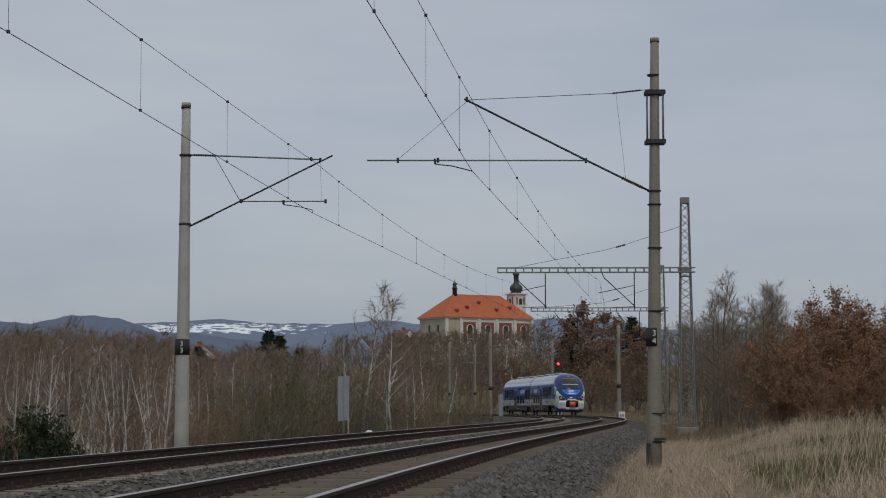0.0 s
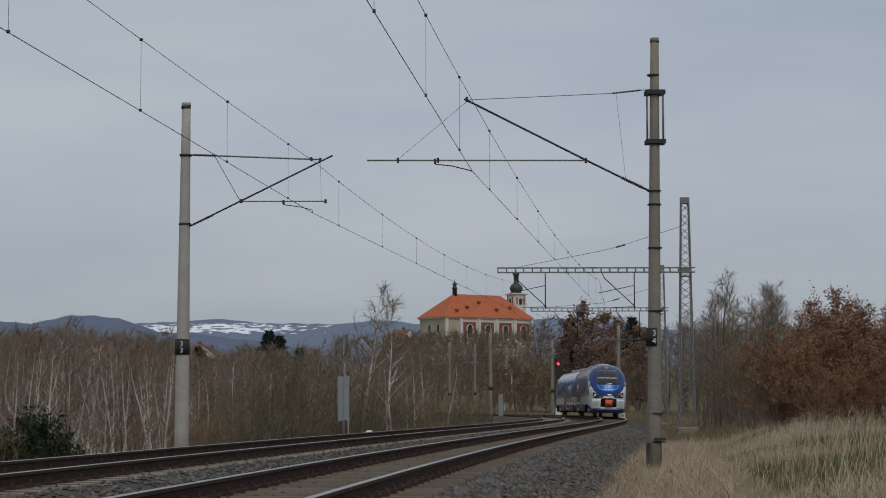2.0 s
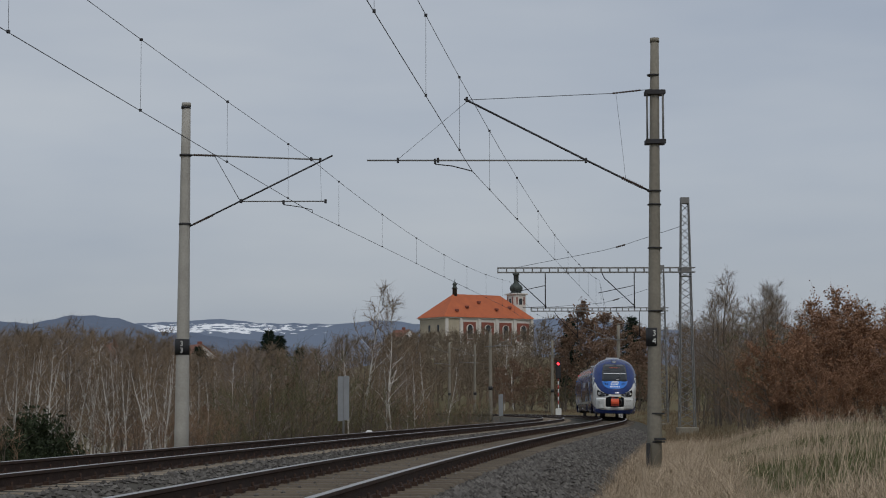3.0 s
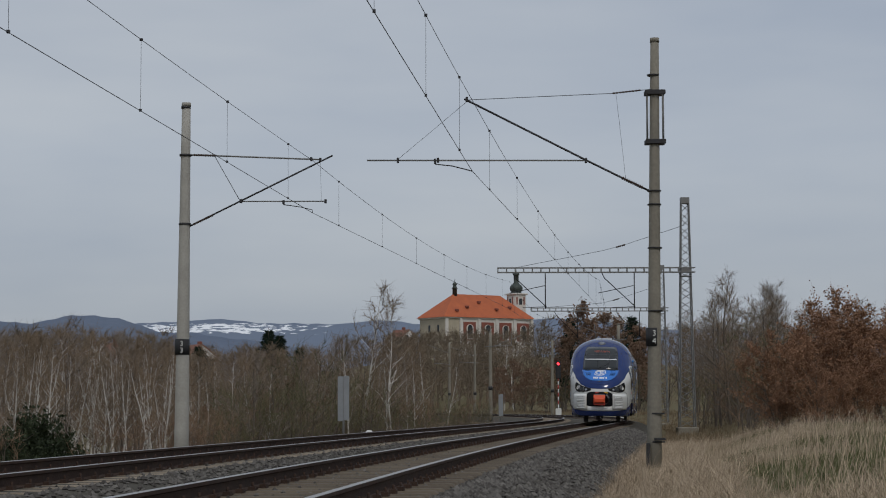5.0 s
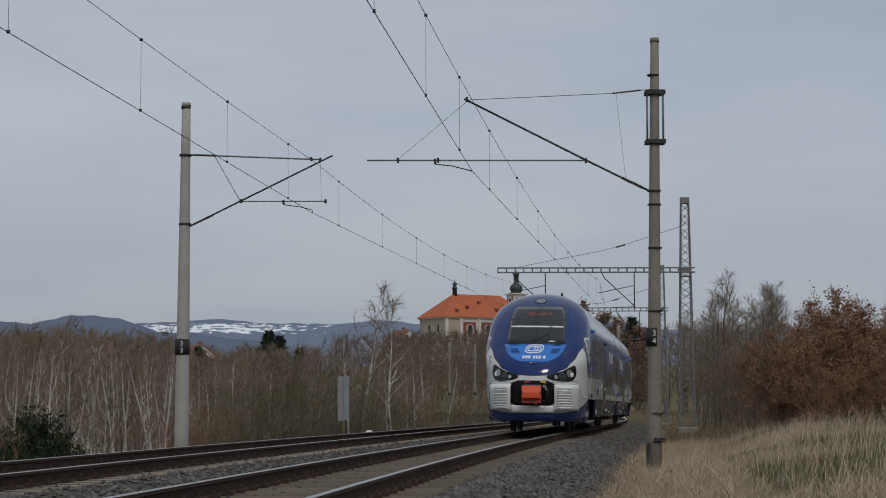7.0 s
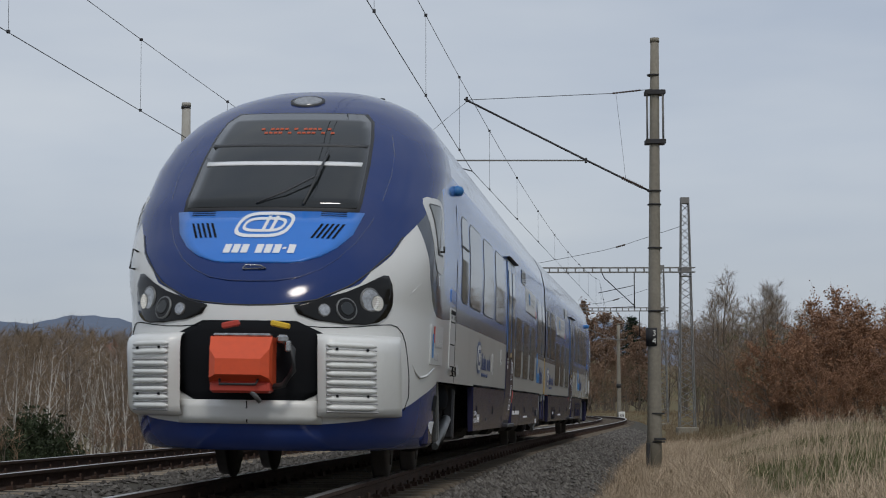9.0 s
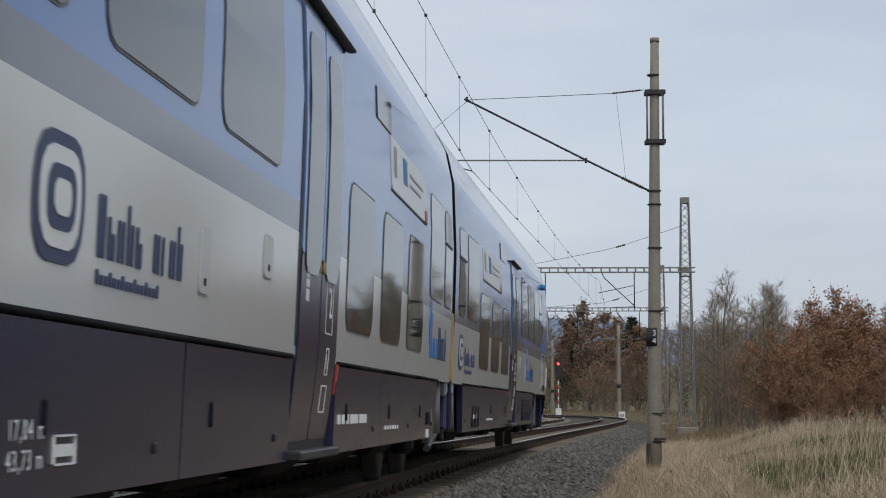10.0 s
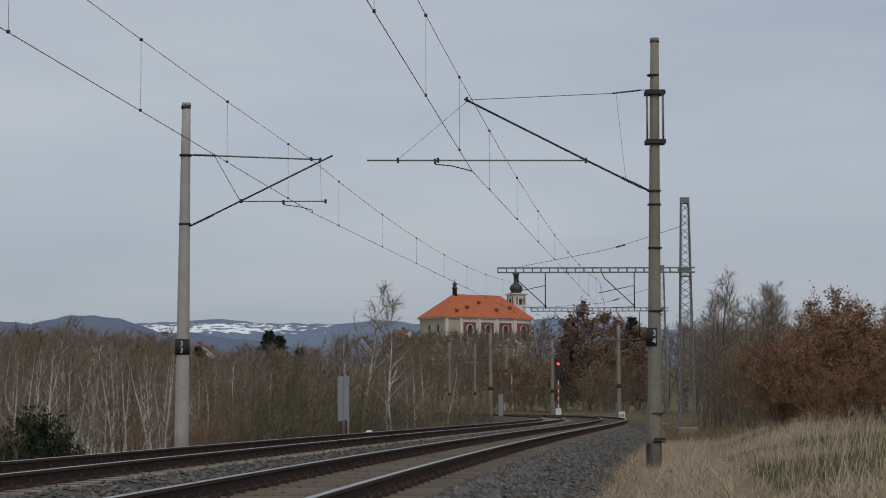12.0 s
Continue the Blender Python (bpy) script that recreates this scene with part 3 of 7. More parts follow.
def snow_hill():
    m = bpy.data.materials.new("haze_tinted_hill_with_snowfields")
    m.use_nodes = True
    n, l = m.node_tree.nodes, m.node_tree.links
    b = n["Principled BSDF"]
    b.inputs["Roughness"].default_value = 1.0
    b.inputs["Specular IOR Level"].default_value = 0.0
    tc = n.new("ShaderNodeTexCoord")
    mp = n.new("ShaderNodeMapping")
    mp.inputs["Scale"].default_value = (0.034, 0.0, 0.19)
    no = n.new("ShaderNodeTexNoise")
    no.inputs["Scale"].default_value = 1.0
    no.inputs["Detail"].default_value = 6
    no.inputs["Roughness"].default_value = 0.62
    l.new(tc.outputs["Object"], mp.inputs["Vector"])
    l.new(mp.outputs["Vector"], no.inputs["Vector"])
    sep = n.new("ShaderNodeSeparateXYZ")
    l.new(tc.outputs["Object"], sep.inputs[0])

    def hump(src, a, b0, c, d):
        r = n.new("ShaderNodeValToRGB")
        e = r.color_ramp.elements
        e[0].position, e[0].color = 0.0, (0, 0, 0, 1)
        e[1].position, e[1].color = 1.0, (0, 0, 0, 1)
        for q in (b0, c):
            x = e.new((q - a) / (d - a))
            x.color = (1, 1, 1, 1)
        g = n.new("ShaderNodeMapRange")
        g.inputs["From Min"].default_value, g.inputs["From Max"].default_value = a, d
        l.new(src, g.inputs["Value"])
        l.new(g.outputs[0], r.inputs["Fac"])
        return r.outputs["Color"]
    hx = hump(sep.outputs["X"], -760, -690, -400, -180)
    hz = hump(sep.outputs["Z"], 156, 166, 182, 190)
    mul = n.new("ShaderNodeMath")
    mul.operation = 'MULTIPLY'
    l.new(hx, mul.inputs[0])
    l.new(hz, mul.inputs[1])
    ad = n.new("ShaderNodeMath")
    ad.operation = 'MULTIPLY_ADD'
    ad.inputs[1].default_value = 0.22
    l.new(mul.outputs[0], ad.inputs[0])
    l.new(no.outputs["Fac"], ad.inputs[2])
    gt = n.new("ShaderNodeMapRange")
    gt.inputs["From Min"].default_value, gt.inputs["From Max"].default_value = 0.665, 0.715
    l.new(ad.outputs[0], gt.inputs["Value"])
    mix = n.new("ShaderNodeMix")
    mix.data_type = 'RGBA'
    # bare ridge between the snowfields: its colour already holds the distance haze
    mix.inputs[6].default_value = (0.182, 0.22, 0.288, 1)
    mix.inputs[7].default_value = (0.85, 0.87, 0.9, 1)
    l.new(gt.outputs[0], mix.inputs[0])
    l.new(mix.outputs[2], b.inputs["Base Color"])
    return m


def hill(name, y, top, x0, x1, mat, label):
    b = Build()
    xs = np.linspace(x0, x1, 160)
    rows = []
    for k, (dy, f) in enumerate(((-700, -0.05), (-450, 0.35), (-250, 0.68), (-90, 0.93), (0, 1.0), (200, 0.8))):
        rows.append([(x, y + dy, -8 + (top(x) + 8) * f + (6 * noise.noise(Vector((x * 0.008, k * 1.7, 1))) if 0 < k < 4 else 0)) for x in xs])
    b.rings(rows, False, False)
    tagged(part(name, b, mat), label, "backdrop", kind="structure")


def bump(x, c, w, h):
    return h * math.exp(-((x - c) / w) ** 2)


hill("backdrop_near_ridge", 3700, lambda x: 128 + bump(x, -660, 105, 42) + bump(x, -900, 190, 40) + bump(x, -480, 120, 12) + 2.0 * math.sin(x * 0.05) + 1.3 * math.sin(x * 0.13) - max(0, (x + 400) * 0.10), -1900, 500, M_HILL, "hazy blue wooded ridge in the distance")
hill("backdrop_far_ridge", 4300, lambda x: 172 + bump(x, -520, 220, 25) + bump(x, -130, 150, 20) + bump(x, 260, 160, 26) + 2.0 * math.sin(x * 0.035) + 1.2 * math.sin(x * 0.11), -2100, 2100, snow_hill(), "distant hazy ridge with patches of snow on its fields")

M_TILE = material("orange_roof_tiles", (0.53, 0.142, 0.052), 0.85, alt=(0.38, 0.10, 0.045), scale=0.5, mixing=0.5, bump=0.3, bump_scale=3)
M_OLDTILE = material("dull_red_old_tiles", (0.26, 0.105, 0.07), 0.9, alt=(0.17, 0.08, 0.06), scale=0.5)
M_PLASTER = material("weathered_cream_plaster", (0.50, 0.44, 0.33), 0.95, alt=(0.34, 0.30, 0.23), scale=0.35, mixing=0.5)
M_REDWALL = material("oxblood_plaster", (0.27, 0.085, 0.06), 0.95, alt=(0.20, 0.07, 0.05), scale=0.5)
M_TRIMWHITE = material("white_plaster_trim", (0.70, 0.67, 0.62), 0.9, alt=(0.55, 0.52, 0.48), scale=0.6)
M_SLATE = material("dark_copper_dome", (0.045, 0.055, 0.05), 0.6, 0.2, alt=(0.07, 0.085, 0.075), scale=1)
M_PANE = material("dark_window_pane", (0.03, 0.035, 0.04), 0.2)


def church():
    yaw = radians(33)
    t = thing("church", pose(0.5, 585, 14.0, 0, 0, math.degrees(yaw)), "baroque church with orange tiled roof and red and white walls", "church")
    L, W, H = 32.0, 14.0, 14.2
    part("wall", Build().box((L / 2, W / 2, H / 2), (L, W, H)), M_PLASTER, t)
    part("cornice", Build().box((L / 2, W / 2, H - 0.2), (L + 0.9, W + 0.9, 0.5), None, 0, 0.1), M_TRIMWHITE, t)
    b = Build()
    e = 0.8
    c = [(-e, -e, H), (L + e, -e, H), (L + e, W + e, H), (-e, W + e, H)]
    r0, r1 = (7.6, W / 2, H + 7.4), (L - 7.0, W / 2, H + 7.4)
    k = len(b.v)
    b.v.extend(c + [r0, r1])
    for f in ((0, 1, 5, 4), (1, 2, 5), (2, 3, 4, 5), (3, 0, 4), (3, 2, 1, 0)):
        b.face(tuple(k + i for i in f))
    roof = part("roof", b, M_TILE, t)
    for (dx, dz) in ((9.5, 3.0), (15.0, 4.6), (20.0, 2.4), (25.5, 3.2), (5.0, 1.8)):
        yy = -e + (W / 2 + e) * dz / 7.4
        part("dormer", Build().box((dx, yy - 0.1, H + dz + 0.35), (0.9, 1.2, 0.7), None, 0, 0.1), M_REDWALL, roof)
    part("wall", Build().box((L / 2 + 2.6, -0.03, H / 2), (L - 5.0, 0.06, H)), M_TRIMWHITE, t, "whitewashed side wall")
    # red fields, white pilasters and arched windows along the side wall
    for i in range(4):
        x0 = 5.6 + i * 6.6
        part("wall_panel", Build().box((x0 + 3.3, -0.1, H - 4.2), (4.5, 0.2, 5.6)), M_REDWALL, t)
        part("pilaster", Build().box((x0 + 0.1, -0.25, H - 4.2), (0.95, 0.5, 7.6), None, 0, 0.08), M_TRIMWHITE, t)
        arch = Build()
        pts = [(-0.85, 0)] + [(-0.85 * math.cos(a), 3.2 + 0.85 * math.sin(a)) for a in np.linspace(0, math.pi, 9)] + [(0.85, 0)]
        big = [(x * 1.42, z * 1.10 - 0.2) for x, z in pts]
        arch.rings([[(x0 + 3.3 + x, -0.42, H - 6.4 + z) for x, z in big], [(x0 + 3.3 + x, -0.2, H - 6.4 + z) for x, z in big]], True, True, 0, False)
        wn_ = part("window", arch, M_TRIMWHITE, t, "arched window in a white surround")
        pane = Build()
        pane.rings([[(x0 + 3.3 + x, -0.46, H - 6.3 + z) for x, z in pts], [(x0 + 3.3 + x, -0.38, H - 6.3 + z) for x, z in pts]], True, True, 0, False)
        part("pane", pane, M_PANE, wn_)
    for (x, y) in ((L + 0.0, -0.25), (0.6, -0.2)):
        part("pilaster", Build().box((x, y, H - 4.2), (1.0, 0.5, 7.6), None, 0, 0.08), M_TRIMWHITE, t)
    for yy in (3.6, 8.5):
        part("window", Build().box((-0.06, yy, H - 3.4), (0.2, 1.0, 2.2), None, 0, 0.05), M_PANE, t)
    # ridge turret
    tr_ = Build()
    tr_.tube([(8.2, 7, 21.0), (8.2, 7, 23.2), (8.2, 7, 23.3), (8.2, 7, 23.9), (8.2, 7, 24.3), (8.2, 7, 24.5), (8.2, 7, 25.0), (8.2, 7, 25.3), (8.2, 7, 26.4)], [0.75, 0.7, 1.0, 0.55, 0.5, 0.75, 0.5, 0.15, 0.04], 8)
    part("ridge_turret", tr_, M_SLATE, t)
    # tower with onion dome
    tx, ty = 33.0, 9.5
    tw = part("tower", Build().box((tx, ty, 11.2), (4.6, 4.6, 22.4), None, 0, 0.4), M_TRIMWHITE, t, "white and red tower")
    for (ax, ay, sx, sy) in ((0, -2.33, 1.1, 0.12), (-2.33, 0, 0.12, 1.1)):
        part("window", Build().box((tx + ax, ty + ay, 20.0), (sx, sy, 1.9)), M_PANE, tw)
    for (ax, ay, sx, sy) in ((-1.35, -2.31, 0.45, 0.1), (1.35, -2.31, 0.45, 0.1), (-2.31, -1.35, 0.1, 0.45), (-2.31, 1.35, 0.1, 0.45)):
        part("wall_panel", Build().box((tx + ax, ty + ay, 20.3), (sx, sy, 2.4)), M_REDWALL, tw)
    part("cornice", Build().box((tx, ty, 22.4), (5.4, 5.4, 0.5), None, 0, 0.1), M_TRIMWHITE, tw)
    dome = Build()
    prof = ((22.6, 2.5), (22.95, 1.5), (23.3, 1.75), (24.1, 2.1), (24.9, 1.95), (25.5, 1.35), (26.0, 0.8), (26.6, 0.78), (28.4, 0.8), (28.5, 1.1), (28.9, 0.95), (29.2, 0.5), (29.6, 0.15), (30.3, 0.03))
    dome.tube([(tx, ty, z) for z, _ in prof], [r for _, r in prof], 14)
    part("onion_dome", dome, M_SLATE, tw, "dark onion dome with lantern")


church()


def house(x, y, z, w, d, h, yaw, label, wall=M_PLASTER):
    t = thing("house", pose(x, y, z, 0, 0, yaw), label, "house", "far houses")
    part("wall", Build().box((0, 0, h / 2), (w, d, h)), wall, t)
    b = Build()
    rh = w * 0.42
    b.rings([[(-w / 2 - 0.4, -d / 2 - 0.4, h), (w / 2 + 0.4, -d / 2 - 0.4, h), (0, -d / 2 - 0.4, h + rh)], [(-w / 2 - 0.4, d / 2 + 0.4, h), (w / 2 + 0.4, d / 2 + 0.4, h), (0, d / 2 + 0.4, h + rh)]], True, True, 0, False)
    part("roof", b, M_OLDTILE, t)
    g = Build()
    g.rings([[(-w / 2, -d / 2 - 0.45, h), (w / 2, -d / 2 - 0.45, h), (0, -d / 2 - 0.45, h + rh * 0.9)], [(-w / 2, -d / 2 - 0.40, h), (w / 2, -d / 2 - 0.40, h), (0, -d / 2 - 0.40, h + rh * 0.9)]], True, True, 0, False)
    part("gable", g, M_TRIMWHITE, t)
    for sx in (-0.22, 0.22):
        for zz in (h * 0.62, h * 0.98):
            part("window", Build().box((sx * w, -d / 2 - 0.47, zz), (0.9, 0.1, 1.2)), M_PANE, t)
    part("chimney", Build().box((w * 0.2, 0.5, h + rh * 0.9), (0.6, 0.6, 1.6)), M_REDWALL, t)


house(-38.6, 300, 0.4, 6.5, 9.0, 7.4, 25, "small house with a red gabled roof among the trees", M_TRIMWHITE)
house(-9.9, 470, 13.2, 4.4, 5.0, 4.6, 40, "small house with an orange hipped roof below the church")
house(-57.0, 330, 2.0, 7.0, 9.0, 7.0, -15, "pale house half hidden by bare trees", M_TRIMWHITE)


# ---- the two-car train: paint and glass ----
def livery():
    """Gloss paint of the bodyshell in its colour zones, by place on the car (y from the nose backwards, z above the rail)."""
    m = bpy.data.materials.new("railcar_livery")
    m.use_nodes = True
    n, l = m.node_tree.nodes, m.node_tree.links
    b = n["Principled BSDF"]
    tc = n.new("ShaderNodeTexCoord")
    sep = n.new("ShaderNodeSeparateXYZ")
    l.new(tc.outputs["Object"], sep.inputs[0])
    Y, Z = sep.outputs["Y"], sep.outputs["Z"]

    def curve(src, pts, lo, hi):
        r = n.new("ShaderNodeMapRange")
        r.inputs["From Min"].default_value, r.inputs["From Max"].default_value = pts[0][0], pts[-1][0]
        l.new(src, r.inputs["Value"])
        c = n.new("ShaderNodeValToRGB")
        span = pts[-1][0] - pts[0][0]
        e = c.color_ramp.elements
        while len(e) < len(pts):
            e.new(0.5)
        for k, (a, v) in enumerate(pts):
            e[k].position = (a - pts[0][0]) / span
            q = (v - lo) / (hi - lo)
            e[k].color = (q, q, q, 1)
        l.new(r.outputs[0], c.inputs["Fac"])
        s = n.new("ShaderNodeMath")
        s.operation = 'MULTIPLY_ADD'
        s.inputs[1].default_value, s.inputs[2].default_value = hi - lo, lo
        l.new(c.outputs["Color"], s.inputs[0])
        return s.outputs[0]

    def above(a, v):
        g = n.new("ShaderNodeMath")
        g.operation = 'GREATER_THAN'
        l.new(a, g.inputs[0])
        if isinstance(v, float):
            g.inputs[1].default_value = v
        else:
            l.new(v, g.inputs[1])
        return g.outputs[0]

    def over(mask, low, high):
        x = n.new("ShaderNodeMix")
        x.data_type = 'RGBA'
        l.new(mask, x.inputs[0])
        for k, c in ((6, low), (7, high)):
            if isinstance(c, tuple):
                x.inputs[k].default_value = (*c, 1)
            else:
                l.new(c, x.inputs[k])
        return x.outputs[2]

    white, grey, blue = (0.66, 0.665, 0.65), (0.145, 0.165, 0.21), (0.085, 0.195, 0.51)
    pale, navy, roof = (0.52, 0.58, 0.68), (0.008, 0.028, 0.135), (0.12, 0.13, 0.16)
    band = over(above(Z, 1.685), grey, blue)
    # pale roof-shoulder strip: light paint with sky light mixed into its colour
    band = over(above(Z, 2.98), band, pale)
    band = over(above(Z, 3.22), band, roof)
    f_blue = curve(Z, [(1.54, 3.4), (1.58, 3.0), (1.64, 2.8), (1.76, 2.51), (2.03, 2.32), (2.59, 2.36), (3.4, 2.36)], 2.0, 4.0)
    cab = over(above(Y, f_blue), (0.085, 0.10, 0.125), band)
    f_white = curve(Y, [(0.0, 2.45), (1.46, 2.44), (1.49, 2.12), (1.54, 1.86), (1.68, 1.67), (1.80, 1.58), (1.95, 1.52), (2.3, 1.51), (3.0, 1.54), (5.0, 1.54)], 1.5, 2.5)
    col = over(above(Z, f_white), white, cab)
    f_hood = curve(Y, [(0.0, 1.50), (0.28, 1.53), (0.38, 1.57), (0.5, 1.67), (0.63, 1.74), (0.74, 1.85), (0.98, 2.01), (1.23, 2.19), (1.57, 2.38), (1.92, 2.57), (2.35, 2.74), (3.2, 2.93), (3.42, 3.06), (3.5, 4.2), (5.0, 4.2)], 1.5, 4.3)
    col = over(above(Z, f_hood), col, navy)
    f_apron = curve(Y, [(0.0, 0.53), (0.42, 0.535), (0.74, 0.575), (1.25, 0.69), (1.59, 0.79), (2.08, 0.90), (2.3, 0.93), (2.5, 0.93)], 0.0, 1.0)
    # apron navy is lighter than the hood's, with reflected light put into it
    col = over(above(f_apron, Z), col, (0.022, 0.046, 0.18))
    dirt = n.new("ShaderNodeTexNoise")
    dirt.inputs["Scale"].default_value = 1.1
    dirt.inputs["Detail"].default_value = 6
    mp = n.new("ShaderNodeMapping")
    mp.inputs["Scale"].default_value = (1, 1.2, 0.35)
    l.new(tc.outputs["Object"], mp.inputs["Vector"])
    l.new(mp.outputs["Vector"], dirt.inputs["Vector"])
    dr = n.new("ShaderNodeMapRange")
    dr.inputs["From Min"].default_value, dr.inputs["From Max"].default_value = 0.48, 0.85
    dr.inputs["To Max"].default_value = 0.13
    l.new(dirt.outputs["Fac"], dr.inputs["Value"])
    dm = n.new("ShaderNodeMix")
    dm.data_type = 'RGBA'
    l.new(dr.outputs[0], dm.inputs[0])
    l.new(col, dm.inputs[6])
    dm.inputs[7].default_value = (0.22, 0.20, 0.17, 1)
    l.new(dm.outputs[2], b.inputs["Base Color"])
    b.inputs["Roughness"].default_value = 0.11
    b.inputs["Specular IOR Level"].default_value = 0.42
    b.inputs["Coat Weight"].default_value = 0.0
    b.inputs["Coat Roughness"].default_value = 0.06
    return m


M_LIVERY = livery()
M_GLASS = material("dark_train_glass", (0.024, 0.029, 0.028), 0.03, spec=0.5)
M_SCREEN = material("windscreen_glass", (0.010, 0.012, 0.013), 0.02, spec=0.6, alt=(0.02, 0.023, 0.023), scale=0.6)
M_WINSEAL = material("grey_window_gasket", (0.10, 0.105, 0.115), 0.5)
M_SEAL = material("black_rubber_seal", (0.035, 0.036, 0.038), 0.5)
M_SKY = material("bright_blue_panel_paint", (0.02, 0.19, 0.66), 0.3, coat=0.5, alt=(0.025, 0.17, 0.58), scale=1)
M_NAVY = material("navy_gloss_paint", (0.012, 0.030, 0.13), 0.25, coat=0.6, alt=(0.02, 0.035, 0.12), scale=1)
M_POD = material("white_gloss_pod_paint", (0.80, 0.81, 0.79), 0.3, coat=0.4, alt=(0.70, 0.70, 0.67), scale=1.5, mixing=0.8)
# grey for print and flap gaps, and for shade painted between the pod ribs
M_GROOVE = material("grey_print_and_groove_shade", (0.42, 0.42, 0.42), 0.7, alt=(0.32, 0.32, 0.32), scale=3)
M_SKIRT = material("dark_grey_skirt_paint", (0.022, 0.023, 0.062), 0.20, spec=0.26, coat=0.0, alt=(0.033, 0.032, 0.070), scale=0.9, mixing=0.6)
M_UNDER = material("sooty_running_gear", (0.010, 0.009, 0.009), 0.8, spec=0.15, alt=(0.026, 0.023, 0.02), scale=4, mixing=0.6)
M_ORANGE = material("orange_coupler_cover", (0.80, 0.10, 0.025), 0.45, alt=(0.55, 0.07, 0.025), scale=2, mixing=0.8)
M_LAMPDARK = material("smoked_lamp_glass", (0.010, 0.010, 0.010), 0.08, spec=0.25)
M_CHROME = material("lamp_reflector", (0.55, 0.55, 0.55), 0.2, 0.9, alt=(0.25, 0.25, 0.25), scale=30, mixing=0.3)
M_GLOW = material("led_lamp", (0.75, 0.73, 0.68), 0.25, 0.5, alt=(0.25, 0.25, 0.24), scale=9, mixing=0.35, emit=0.5)
M_LED = material("amber_display", (0.45, 0.07, 0.02), 0.5, emit=0.05)
M_TAN = material("tan_gangway_edge", (0.42, 0.30, 0.12), 0.6, alt=(0.25, 0.18, 0.09), scale=3)
M_DAMPER = material("silver_damper", (0.24, 0.25, 0.25), 0.45, 0.4, alt=(0.12, 0.12, 0.12), scale=5)
M_WHEEL = material("worn_wheel_steel", (0.055, 0.046, 0.04), 0.6, 0.4, alt=(0.03, 0.026, 0.023), scale=4)
M_DECAL = material("navy_lettering", (0.03, 0.05, 0.13), 0.5)
M_DECALW = material("white_lettering", (0.78, 0.79, 0.8), 0.45)
M_DECALB = material("blue_lettering", (0.03, 0.17, 0.42), 0.5)
M_LINE = material("panel_gap", (0.010, 0.011, 0.013), 0.8, spec=0.1)
M_ROOFBOX = material("pale_roof_fairing", (0.42, 0.44, 0.47), 0.5, alt=(0.33, 0.34, 0.36), scale=2)

HALF = 20.25
NZ = (0.25, 0.60, 1.10, 1.50, 1.75, 2.00, 2.26, 2.50, 3.00, 3.30, 3.55, 3.72, 3.86, 3.95)
NB = (0.40, 0.28, 0.22, 0.26, 0.36, 0.58, 0.86, 1.10, 1.76, 2.20, 2.62, 2.98, 3.42, 4.10)
WZ = (0.25, 0.60, 0.95, 1.60, 2.20, 2.90, 3.20, 3.45, 3.65, 3.80, 3.90, 3.95)
WW = (1.30, 1.36, 1.398, 1.417, 1.427, 1.395, 1.328, 1.192, 1.0, 0.75, 0.43, 0.02)
NOSE_N = 2.45


def half_width(z):
    return float(np.interp(z, WZ, WW))


def nose_depth(z):
    b0 = float(np.interp(z, NZ, NB))
    reach = float(np.interp(z, (0.25, 1.55, 1.95, 2.4, 3.3, 3.95), (2.3, 2.15, 1.45, 1.2, 1.05, 0.9)))
    return b0, min(reach, 4.1 - b0) + 0.02


def wall_x(y, z):
    """Half the body's width at a place along the car."""
    b0, d = nose_depth(z)
    q = 1 - (y - b0) / d
    return half_width(z) * (1.0 if q <= 0 else max(0.0, 1 - min(q, 1.0) ** NOSE_N) ** (1 / NOSE_N))


def skin(lat, z):
    """A place on the front of the bodyshell."""
    b0, d = nose_depth(z)
    q = min(abs(lat) / half_width(z), 1.0)
    return Vector((lat, b0 + d * (1 - (1 - q ** NOSE_N) ** (1 / NOSE_N)), z))


def skin_out(lat, z, off):
    e = 0.02
    a = skin(lat + e, z) - skin(lat - e, z)
    c = skin(lat, z + e) - skin(lat, z - e)
    nrm = a.cross(c)
    nrm = nrm.normalized() if nrm.length > 1e-8 else Vector((0, -1, 0))
    if nrm.y > 0:
        nrm = -nrm
    return skin(lat, z) + nrm * off


def front_patch(zs, edges, off, cols=14, rim=0.02):
    """A plate on the nose, bounded at each height by two side distances, with a turned-in rim."""
    b = Build()
    rows = []
    for z in zs:
        lo, hi = edges(z)
        row = [skin_out(lo + (hi - lo) * k / cols, z, off) for k in range(cols + 1)]
        rows.append([skin_out(lo, z, off - rim)] + row + [skin_out(hi, z, off - rim)])
    first = [skin_out(p.x, zs[0], off - rim) for p in rows[0]]
    last = [skin_out(p.x, zs[-1], off - rim) for p in rows[-1]]
    b.rings([first] + rows + [last], False, False)
    return b


